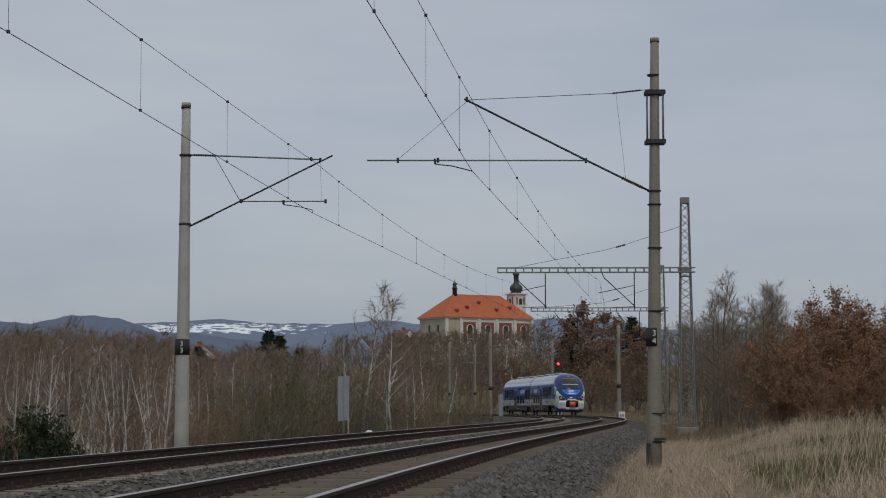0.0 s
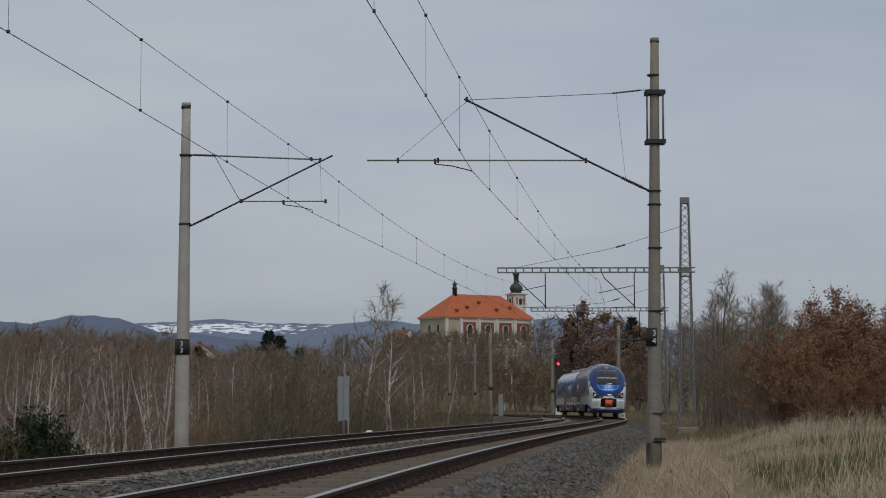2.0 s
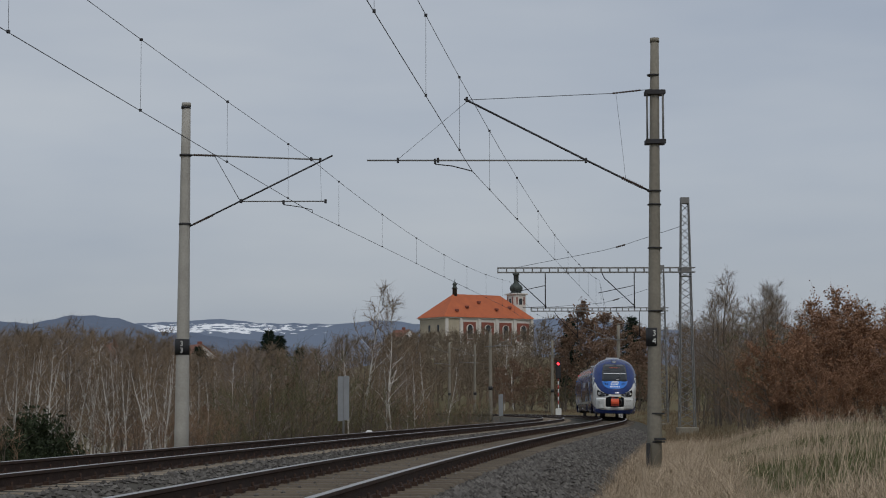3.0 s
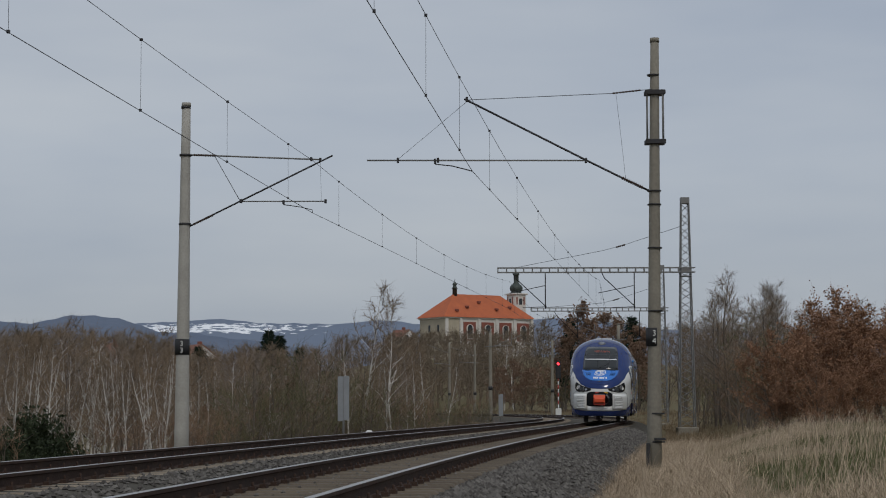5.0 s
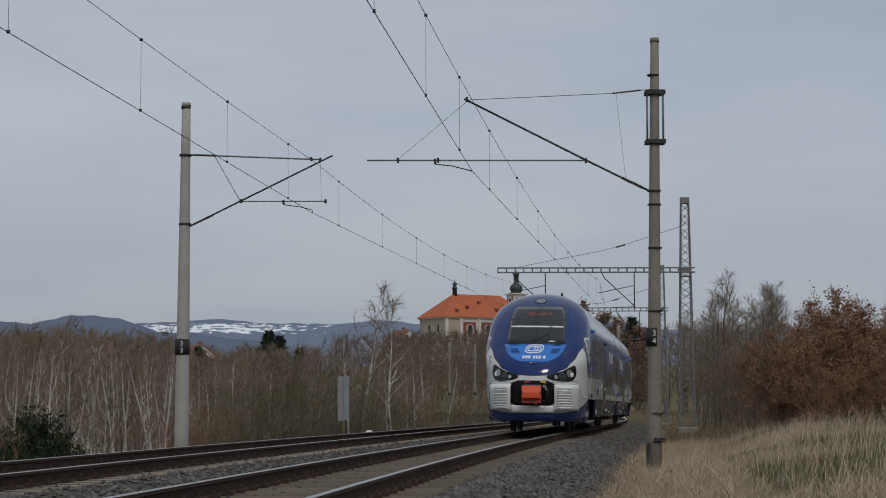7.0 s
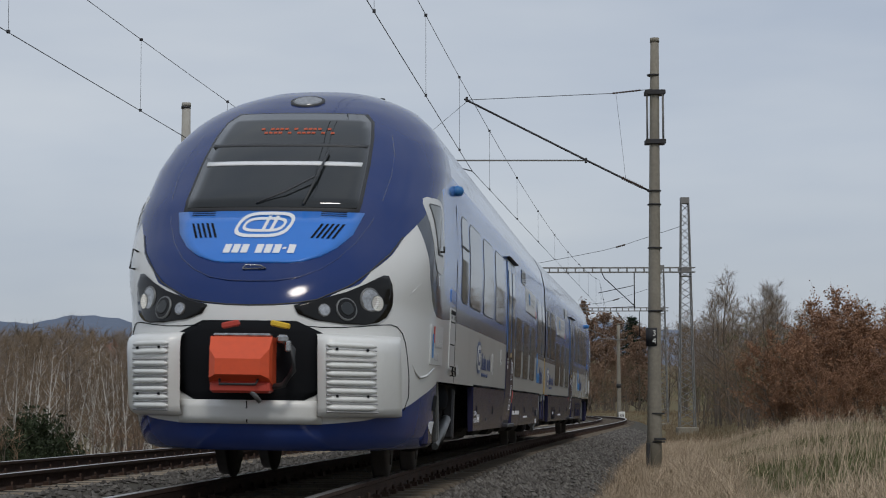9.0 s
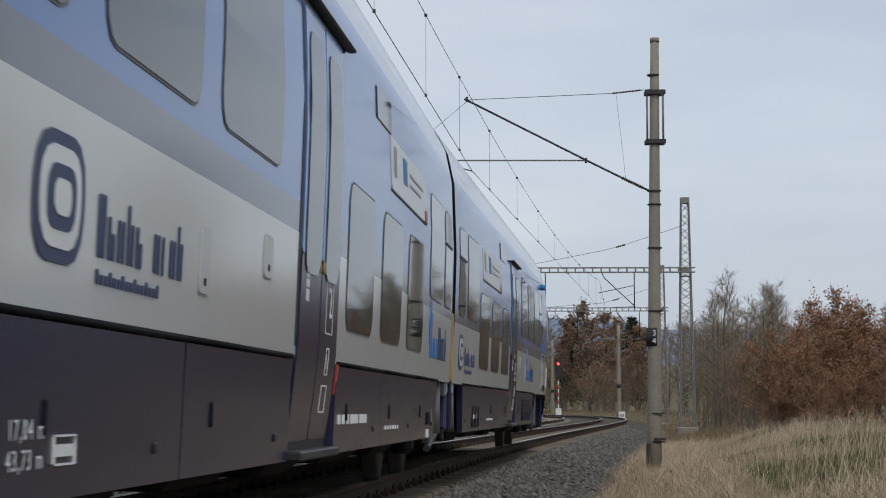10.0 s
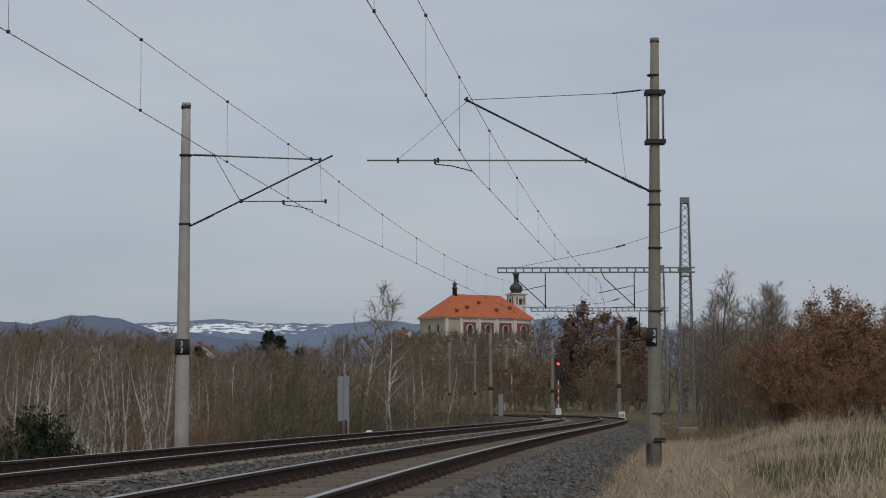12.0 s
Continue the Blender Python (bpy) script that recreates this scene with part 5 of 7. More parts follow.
        part("cheek_crease", Build().tube(crease, [0.003, 0.009, 0.003], 6), M_LIVERY, car)
        fold = [skin_out(s * lat, z, 0.0) for lat, z in ((0.0, 1.74), (0.2, 1.745), (0.38, 1.775), (0.55, 1.85), (0.68, 1.95), (0.80, 2.10), (0.90, 2.30), (0.965, 2.55), (0.99, 2.8), (0.97, 3.05), (0.91, 3.25))]
        part("hood_fold", Build().tube(fold, 0.005, 5), M_NAVY, car)
        # cab side window in its pale surround, and the cab door
        seam = LAYOUT[s]["seam"]
        part("cab_side_panel", side_plate(s, 1.70, 2.26, 1.92, 2.62, 0.16, 0.005, 0.004), M_CABPANEL, car, "pale grey surround of the cab window")
        part("cab_window_seal", side_plate(s, 1.80, 2.14, 2.08, 2.56, 0.05, 0.009, 0.003), M_SEAL, car)
        cw = part("cab_window", side_plate(s, 1.815, 2.125, 2.095, 2.545, 0.04, 0.012), M_CABPANE, car)
        part("window_handle", Build().tube([(s * wall_x(1.95, 2.12), 1.95, 2.12), (s * (wall_x(1.95, 2.12) + 0.04), 1.95, 2.12), (s * (wall_x(1.95, 2.12) + 0.04), 1.95, 2.17)], 0.012, 5), M_SEAL, cw)
        part("body_seam", side_plate(s, seam, seam + 0.016, 0.94, 3.3, 0.002, 0.003, 0.003), M_LINE, car)
        part("camera_pod", Build().tube([(s * 1.36, seam - 0.05, 2.86), (s * 1.42, seam - 0.05, 2.86), (s * 1.455, seam - 0.03, 2.86), (s * 1.475, seam - 0.02, 2.86)], [0.045, 0.055, 0.047, 0.02], 14), M_DECALB, car, "bright blue side camera pod")
        stp = part("cab_step", side_plate(s, seam - 0.56, seam - 0.08, 1.06, 1.66, 0.03, 0.006), M_CABPANEL, car, "pale panel with the cab step and latches")
        part("step_slot", side_plate(s, seam - 0.52, seam - 0.12, 1.60, 1.64, 0.01, 0.009, 0.003), M_LINE, stp)
        for z in (1.30, 1.52):
            part("step_slot", side_plate(s, seam - 0.50, seam - 0.14, z, z + 0.012, 0.003, 0.009, 0.003), M_LINE, stp)
        for q in (0.46, 0.18):
            part("latch", side_plate(s, seam - q - 0.02, seam - q + 0.02, 1.555, 1.59, 0.01, 0.010, 0.003), M_LINE, stp)
            part("grab_handle", Build().tube([(s * 1.41, seam - q, 1.00), (s * 1.435, seam - q, 1.00), (s * 1.435, seam - q, 1.09), (s * 1.41, seam - q, 1.09)], 0.008, 5), M_LINE, stp)
        part("grab_handle", Build().tube([(s * 1.43, seam - 0.5, 1.045), (s * 1.43, seam - 0.14, 1.045)], 0.008, 5), M_LINE, stp)
        part("blue_tag", side_plate(s, seam - 0.56, seam - 0.08, 1.72, 1.84, 0.01, 0.006), M_SKY, car)
        poster = part("poster", side_plate(s, 1.72, 2.38, 1.08, 1.44, 0.01, 0.008), M_CABPANEL, car, "pale square sticker with a small emblem")
        part("poster_mark", side_plate(s, 1.82, 1.865, 1.28, 1.43, 0.01, 0.013, 0.003), M_REDPAINT, poster)
        part("poster_mark", side_plate(s, 1.775, 1.82, 1.14, 1.36, 0.01, 0.013, 0.003), M_DECALB, poster)
        for q in bars(s, 1.90, 1.24, (0.025,) * 10, 0.07, 0.018, 3, 0.013) + bars(s, 1.88, 1.12, (0.025,) * 4, 0.07, 0.022, 3, 0.013):
            part("lettering_bar", q, M_GROOVE, poster)
        numeral("1" if s > 0 else "2", s, 1.90, 1.845, 0.13, M_DECALW, car)
        # saloon windows
        for (a, c) in LAYOUT[s]["high"]:
            part("window_seal", side_plate(s, a - 0.012, c + 0.012, 1.768, 2.672, 0.14, 0.003, 0.003), M_WINSEAL, car)
            w = part("window", side_plate(s, a, c, 1.78, 2.66, 0.13, 0.006, 0.003), M_GLASS, car)
            if c - a < 0.8:
                part("vent_bar", side_plate(s, a, c, 2.34, 2.36, 0.005, 0.013, 0.004), M_SEAL, w)
        for (a, c) in LAYOUT[s]["low"]:
            part("window_seal", side_plate(s, a - 0.012, c + 0.012, 1.128, 2.012, 0.14, 0.003, 0.003), M_WINSEAL, car)
            part("window", side_plate(s, a, c, 1.14, 2.0, 0.13, 0.006, 0.003), M_GLASS, car)
        for (a, c) in LAYOUT[s]["end"]:
            part("window_seal", side_plate(s, a - 0.012, c + 0.012, 1.618, 2.532, 0.14, 0.003, 0.003), M_WINSEAL, car)
            w = part("window", side_plate(s, a, c, 1.63, 2.52, 0.13, 0.006, 0.003), M_GLASS, car)
            if c - a < 0.8:
                part("vent_bar", side_plate(s, a, c, 2.20, 2.22, 0.005, 0.013, 0.004), M_SEAL, w)
        # banner and small panes over the low windows
        y0, y1, z0, z1 = LAYOUT[s]["banner"]
        ban = part("route_banner", side_plate(s, y0, y1, z0, z1, 0.02, 0.006), M_CABPANEL, car, "long pale sticker with small print")
        f = (lambda k: y0 + (y1 - y0) * k) if s > 0 else (lambda k: y1 - (y1 - y0) * k)
        for ka, kb, za, zb, mat in ((0.06, 0.12, 0.30, 0.85, M_GROOVE), (0.30, 0.40, 0.35, 0.85, M_DECALB), (0.48, 0.86, 0.62, 0.68, M_GROOVE), (0.48, 0.80, 0.42, 0.47, M_GROOVE)):
            part("banner_mark", side_plate(s, min(f(ka), f(kb)), max(f(ka), f(kb)), z0 + (z1 - z0) * za, z0 + (z1 - z0) * zb, 0.008, 0.010, 0.003), mat, ban)
        part("banner_mark", side_plate(s, min(f(0.93), f(1.0)), max(f(0.93), f(1.0)), z0, z0 + 0.10, 0.01, 0.010, 0.003), M_REDPAINT, ban)
        part("banner_edge", side_plate(s, y0, y1, z0 - 0.014, z0 - 0.004, 0.003, 0.006, 0.003), M_SEAL, ban)
        part("information_display", side_plate(s, *LAYOUT[s]["display"], 0.02, 0.008), M_GLASS, car)
        # double door: two leaves in a dark frame
        a, c = LAYOUT[s]["door"]
        part("door_frame", side_plate(s, a - 0.04, c + 0.04, 0.46, 2.72, 0.05, 0.004), M_SEAL, car)
        part("door_hood", Build().box((s * (half_width(2.74) + 0.03), (a + c) / 2 + 0.12 * s, 2.74), (0.06, c - a + 0.3, 0.022), None, 0, 0.01), M_SEAL, car)
        for k in range(2):
            y0 = a + k * (c - a) / 2 + 0.015
            y1 = y0 + (c - a) / 2 - 0.03
            leaf = part("door", side_plate(s, y0, y1, 1.45, 2.69, 0.03, 0.012), M_BLUEDOOR, car, "blue and navy plug door leaf")
            part("door_base", side_plate(s, y0, y1, 0.52, 1.447, 0.03, 0.012), M_SKIRT, leaf)
            part("pane", side_plate(s, y0 + 0.09, y1 - 0.09, 1.36, 2.58, 0.10, 0.018), M_GLASS, leaf)
            part("door_button", Build().tube([(s * 1.40, y1 - 0.07 if k == 0 else y0 + 0.07, 1.42), (s * 1.43, y1 - 0.07 if k == 0 else y0 + 0.07, 1.42)], 0.035, 10), M_TAN, leaf)
            ym = (y0 + y1) / 2
            if (k == 1) == (s > 0):
                for (za, zb, hw) in ((1.08, 1.40, 0.13), (0.86, 1.00, 0.05), (0.66, 0.80, 0.10)):
                    rim = [side_plate(s, ym - hw, ym + hw, z, z + 0.008, 0.002, 0.013, 0.002) for z in (za, zb)]
                    rim += [side_plate(s, y, y + 0.012, za, zb, 0.002, 0.013, 0.002) for y in (ym - hw, ym + hw - 0.012)]
                    part("notice", join(rim), M_DECALW, leaf)
                numeral("2", s, ym, 1.24, 0.24, M_DECALW, leaf, 0.017)
            else:
                for (za, zb) in ((1.34, 1.38), (1.29, 1.33), (1.22, 1.28)):
                    part("notice", side_plate(s, ym - 0.16, ym - 0.06, za, zb, 0.004, 0.013, 0.002), M_DECALW, leaf)
        part("door_step", Build().box((s * 1.36, (a + c) / 2, 0.45), (0.16, c - a, 0.05), None, 0, 0.01), M_DARKSTEEL, car)
        # lettering in plain bars: the round emblem at one end, the fish and its word at the other
        y_em, y_fish = LAYOUT[s]["emblem"], LAYOUT[s]["fish"]
        lo = part("side_emblem", side_plate(s, y_em, y_em + 0.50, 1.08, 1.44, 0.14, 0.006, 0.003), M_DECAL, car)
        part("emblem_field", side_plate(s, y_em + 0.05, y_em + 0.45, 1.12, 1.40, 0.11, 0.009, 0.003), M_POD, lo)
        part("emblem_bar", side_plate(s, y_em + 0.11, y_em + 0.39, 1.17, 1.35, 0.07, 0.012, 0.003), M_DECAL, lo)
        part("emblem_field", side_plate(s, y_em + 0.17, y_em + 0.33, 1.21, 1.31, 0.04, 0.015, 0.003), M_POD, lo)
        y1 = LAYOUT[s]["word"] if s > 0 else LAYOUT[s]["word"] + 1.28
        sign_shapes(s, y1, 1.13, 0.19, (4, 2, 0, 1, 2), M_DECAL, car)
        sign_shapes(s, y1 + s * 0.72, 1.13, 0.19, (0, 3, 0, 1), M_DECAL, car)
        for q in bars(s, min(y1, y1 + s * 0.85), 1.05, (0.03,) * 16, 0.045, 0.022, 3, 0.006):
            part("lettering_bar", q, M_DECAL, car)
        # the fish mark and its word in two colours
        y1 = y_fish if s > 0 else y_fish + 1.72
        sign_shapes(s, y1 + s * 0.06, 1.12, 0.25, (4, 2, 0, 3, 0), M_DECALB, car)
        sign_shapes(s, y1 + s * 0.86, 1.12, 0.29, (4, 1, 0, 3, 1), M_DECAL, car)
        fin = [(-0.02, 1.22), (0.06, 1.30), (0.16, 1.38), (0.25, 1.50), (0.15, 1.46), (0.10, 1.52), (0.02, 1.62), (-0.05, 1.46)]
        fish = [[(s * (wall_x(y1 + s * q, z) + o), y1 + s * q, z) for q, z in fin] for o in (0.002, 0.008)]
        part("fish_mark", Build().rings(fish, True, True, 0, False), M_DECALB, car, "blue fish-shaped mark")
        mk = bars(s, LAYOUT[s]["seam"] + 0.15, 1.02, (0.05, 0.04, 0.04, 0.05), 0.10, 0.03, 2, 0.006)
        for q in mk:
            part("maker_bar", q, M_GROOVE, car)
        for (fa, fb, fz, ft) in LAYOUT[s]["flaps"]:
            part("flap_gap", side_plate(s, fa - 0.008, fb + 0.008, fz - 0.008, ft + 0.008, 0.03, 0.003, 0.003), M_GROOVE, car)
            flap = part("filler_flap", side_plate(s, fa, fb, fz, ft, 0.03, 0.007), M_CABPANEL, car)
            part("flap_lock", side_plate(s, (fa + fb) / 2 - 0.015, (fa + fb) / 2 + 0.015, fz + 0.03, fz + 0.06, 0.01, 0.010, 0.003), M_LINE, flap)
        # skirts
        for k_skirt, (a, c) in enumerate(LAYOUT[s]["skirts"]):
            b = Build()
            lo_in = 0.18 if k_skirt == 4 else 0.0
            f_in = 0.12 if k_skirt == 0 else 0.0
            b.rings([[(s * 1.33, a + f_in, 0.42), (s * 1.385, a + f_in, 0.43), (s * 1.400, a, 0.92), (s * 1.33, a, 0.92)],
                     [(s * 1.33, c - lo_in, 0.42), (s * 1.385, c - lo_in, 0.43), (s * 1.400, c, 0.92), (s * 1.33, c, 0.92)]], True, True, 0, False)
            panel = part("skirt_panel", b, M_SKIRT, car, "dark grey skirt panel")
            part("skirt_edge", Build().tube([(s * 1.402, a, 0.935), (s * 1.402, c, 0.935)], 0.012, 5), M_LINE, panel)
            part("latch", Build().box((s * 1.394, a + 0.5, 0.66), (0.012, 0.03, 0.10), None, 0, 0.005), M_LINE, panel)
            part("latch", Build().box((s * 1.392, c - 0.4, 0.55), (0.012, 0.05, 0.04), None, 0, 0.005), M_DARKSTEEL, panel)
            if s < 0 and k_skirt == 0:
                for (g0, g1) in ((7.08, 7.98), (8.06, 9.14)):
                    gr = part("vent_grille", Build().box((s * 1.3945, (g0 + g1) / 2, 0.66), (0.016, g1 - g0, 0.33), Matrix.Rotation(-0.02 * s, 3, 'Y')), M_LINE, panel, "black slotted vent grille")
                    for i in range(12):
                        part("slat", Build().box((s * (1.4025 + 0.02 * (i * 0.0285 - 0.16)), (g0 + g1) / 2, 0.502 + i * 0.0285), (0.006, g1 - g0, 0.013)), M_SKIRT, gr)
                    for i in range(int((g1 - g0) / 0.1)):
                        part("slat", Build().box((s * 1.4025, g0 + 0.05 + i * 0.1, 0.66), (0.006, 0.014, 0.33), Matrix.Rotation(-0.02 * s, 3, 'Y')), M_SKIRT, gr)
            if s > 0 and k_skirt == 0:
                numeral("17,04 m", s, a + 0.34, 0.625, 0.078, M_DECALW, panel, 1.3955 - wall_x(a + 0.34, 0.625), 1.3)
                numeral("43,73 m", s, a + 0.34, 0.545, 0.078, M_DECALW, panel, 1.3935 - wall_x(a + 0.34, 0.55), 1.3)
            if s > 0 and k_skirt == 2:
                for i in range(22):
                    if i not in (2, 5, 8, 15):
                        part("lettering_bar", Build().box((s * 1.394, a + 0.15 + i * 0.062, 0.62), (0.006, 0.026, 0.055)), M_DECALW, panel)
            if s < 0 and k_skirt == 4:
                # equipment hatch with two locks
                h0, h1, hz0, hz1 = 16.95, 17.7, 0.47, 0.70
                edge = Build()
                for (ya, yb, za, zb) in ((h0, h1, hz0, hz0 + 0.006), (h0, h1, hz1, hz1 + 0.006), (h0, h0 + 0.008, hz0, hz1), (h1 - 0.008, h1, hz0, hz1), ((h0 + h1) / 2, (h0 + h1) / 2 + 0.008, hz0, hz1)):
                    edge.box((s * 1.3935, (ya + yb) / 2, (za + zb) / 2), (0.012, yb - ya, zb - za))
                hatch = part("hatch", edge, M_LINE, panel)
                for k in (0.3, 0.62, 0.8):
                    part("lock", Build().box((s * 1.394, h0 + (h1 - h0) * k, 0.59), (0.014, 0.035, 0.05), None, 0, 0.006), M_DAMPER if k < 0.7 else M_DECALW, hatch)
            if s > 0 and k_skirt == 0:
                frame_b = Build()
                for (ya, yb, za, zb) in ((6.42, 6.64, 0.525, 0.531), (6.42, 6.64, 0.605, 0.611), (6.42, 6.426, 0.525, 0.611), (6.634, 6.64, 0.525, 0.611)):
                    frame_b.box((1.3935, (ya + yb) / 2, (za + zb) / 2), (0.008, yb - ya, zb - za))
                note = part("notice", frame_b, M_DECALW, panel)
                for k in range(5):
                    part("lettering_bar", Build().box((1.3935, 6.46 + k * 0.034, 0.567), (0.008, 0.016, 0.034)), M_DECALW, note)
            if s > 0 and k_skirt == 4:
                part("step_hole", Build().box((1.393, 17.85, 0.60), (0.016, 0.24, 0.11), None, 0, 0.01), M_LINE, panel)
                part("notice", Build().box((1.3945, 18.15, 0.62), (0.008, 0.07, 0.11)), M_DAMPER, panel)
                part("step_sign", Build().box((1.390, 17.85, 0.47), (0.010, 0.16, 0.07)), M_DECALW, panel)
            if k_skirt == 3:
                for i, w in enumerate((0.08, 0.05, 0.05, 0.10, 0.05, 0.03)):
                    part("lettering_bar", Build().box((s * 1.391, a + 0.3 + i * 0.16, 0.55), (0.008, w * 0.7, 0.026)), M_DECALW, panel)
        if s < 0:
            part("edge_trim", Build().box((s * 1.355, HALF - 0.165, 1.28), (0.11, 0.075, 0.68), None, 0, 0.015), M_TAN, car, "tan strip at the car's inner end")
        part("damper", Build().tube([(s * 1.30, HALF - 0.75, 0.92), (s * 1.31, HALF - 0.80, 0.45)], 0.055, 8), M_DAMPER, car)
        part("bracket", Build().box((s * 1.33, HALF - 0.32, 0.70), (0.10, 0.14, 0.46), Matrix.Rotation(radians(-9), 3, 'X'), 0, 0.02), M_SKIRT, car)
        part("bracket", Build().box((s * 1.33, HALF - 0.36, 0.88), (0.12, 0.17, 0.14), Matrix.Rotation(radians(14), 3, 'X'), 0, 0.02), M_GREYSIGN, car)
        part("grab_rail", side_plate(s, LAYOUT[s]["door"][1] + 0.09, LAYOUT[s]["door"][1] + 0.15, 0.76, 0.93, 0.01, 0.012), M_REDPAINT, car)
        # navy corner equipment behind the apron
        eq = part("step_box", Build().box((s * 1.25, 2.16, 0.60), (0.16, 0.36, 0.54), None, 0, 0.03), M_SKIRT, car)
        part("step_hole", side_plate(s, 2.06, 2.26, 0.66, 0.80, 0.01, 0.004, 0.003), M_LINE, eq)
        for q in (2.02, 2.11, 2.20):
            part("step_sign", side_plate(s, q, q + 0.075, 0.42, 0.56, 0.008, 0.004, 0.003), M_DECALW, eq)
        tank = Build().box((s * 1.05, 2.85, 0.58), (0.4, 0.55, 0.56), None, 0, 0.05)
        part("sand_box", tank, M_UNDER, car)
    # underside
    under = Build()
    under.box((0, 12.6, 0.66), (2.5, 12.4, 0.5), None, 0, 0.05)
    under.box((0, 11.1, 0.88), (2.4, 17.4, 0.10))
    for (yy, w, dz) in ((7.5, 1.6, 0.3), (9.8, 1.3, 0.26), (12.0, 1.2, 0.3), (14.5, 1.8, 0.27), (17.0, 1.4, 0.3)):
        under.box((0, yy, 0.46), (2.2, w, dz), None, 0, 0.05)
    part("underframe", under, M_UNDER, car)
    bogie(car, 4.15)
    # roof equipment
    for (y0, y1, w, h) in ((6.6, 8.8, 0.9, 0.08), (10.4, 12.0, 0.8, 0.07), (14.0, 16.6, 0.9, 0.08), (18.8, 20.2, 0.8, 0.07)):
        part("roof_unit", Build().box((0, (y0 + y1) / 2, 3.93 + h / 2), (w, y1 - y0, h + 0.08), None, 0, 0.06), M_ROOFBOX, car)
    part("horn", Build().tube([(0.45, 4.9, 3.88), (0.45, 4.9, 4.02)], 0.03, 6), M_DARKSTEEL, car)
    return car


M_CABPANE = material("grey_cab_glass", (0.20, 0.215, 0.215), 0.06, spec=0.5, alt=(0.15, 0.165, 0.165), scale=1.2)
M_CABPANEL = material("pale_grey_panel_paint", (0.60, 0.61, 0.605), 0.25, alt=(0.52, 0.53, 0.53), scale=1.5, mixing=0.8)
M_BLUEDOOR = material("blue_door_paint", (0.07, 0.175, 0.48), 0.28, coat=0.5, alt=(0.09, 0.19, 0.46), scale=1)
car_a = build_car()
car_b = copy_thing(car_a, Matrix.Identity(4))
# parts of the joint between the cars ride on the leading car
bel = Build()
for k in range(9):
    w = 1.20 if k % 2 else 1.28
    yy = HALF - 0.20 + k * 0.058
    bel_ring = [(x * w, yy, z) for x, z in ((-1, 0.95), (1, 0.95), (1, 2.6), (0.93, 3.1), (0.7, 3.6), (-0.7, 3.6), (-0.93, 3.1), (-1, 2.6))]
    if k == 0:
        rows_bel = []
    rows_bel.append(bel_ring)
bel.rings(rows_bel, True, True, 0, False)
part("gangway_bellows", bel, M_SEAL, car_a, "black folded gangway bellows")
bogie(car_a, HALF)
wheelsets = []
for car, ys in ((car_a, (3.1, 5.2, HALF - 1.05, HALF + 1.05)), (car_b, (3.1, 5.2))):
    for yy in ys:
        wheelsets.append((part("wheelset", WHEEL, None, car, "", Matrix.Translation((0, yy, 0.415))), yy, 1 if car is car_a else -1))


# ---- plants ----
M_BIRCH = material("white_birch_bark", (0.74, 0.71, 0.66), 0.9, alt=(0.34, 0.31, 0.275), scale=2.2, mixing=0.5, stretch=(1, 1, 2.2), spec=0.1)
M_BARK = material("grey_brown_bark", (0.17, 0.14, 0.115), 0.95, alt=(0.09, 0.075, 0.062), scale=3, spec=0.1)
M_TWIG = material("brown_twigs", (0.262, 0.195, 0.135), 0.95, alt=(0.155, 0.118, 0.085), scale=0.6, by_object=0.6, mixing=0.8, spec=0.05)
M_TWIG_GREY = material("grey_bare_twigs", (0.275, 0.228, 0.19), 0.95, alt=(0.165, 0.14, 0.12), scale=0.6, by_object=0.6, mixing=0.8, spec=0.05)
M_TWIG_TAN = material("tan_undergrowth_stems", (0.27, 0.18, 0.118), 0.95, alt=(0.135, 0.095, 0.07), scale=0.5, by_object=0.6, mixing=0.8, spec=0.05)
M_TWIG_OLIVE = material("olive_mossy_stems", (0.165, 0.155, 0.085), 0.95, alt=(0.09, 0.083, 0.052), scale=0.5, by_object=0.6, mixing=0.8, spec=0.05)
M_TWIG_FAR = material("far_brown_twigs", (0.225, 0.175, 0.125), 0.95, alt=(0.14, 0.115, 0.09), scale=0.02, mixing=0.5, by_island=0.2, spec=0.05)
M_OAKLEAF = material("withered_oak_leaf", (0.36, 0.205, 0.125), 0.8, alt=(0.19, 0.105, 0.066), scale=0.9, by_island=0.8, mixing=1.0, spec=0.15)
M_OAKLEAF_DULL = material("dull_withered_leaf", (0.27, 0.170, 0.115), 0.85, alt=(0.155, 0.108, 0.080), scale=0.5, by_island=0.6, mixing=0.9, spec=0.1)
M_NEEDLE = material("dark_needles", (0.020, 0.034, 0.020), 0.85, alt=(0.012, 0.020, 0.014), scale=0.8, by_island=0.5, mixing=0.8, spec=0.1)
M_IVY = material("dark_evergreen_leaf", (0.042, 0.055, 0.026), 0.7, alt=(0.020, 0.028, 0.014), scale=0.8, by_island=0.6, mixing=0.8, spec=0.2)


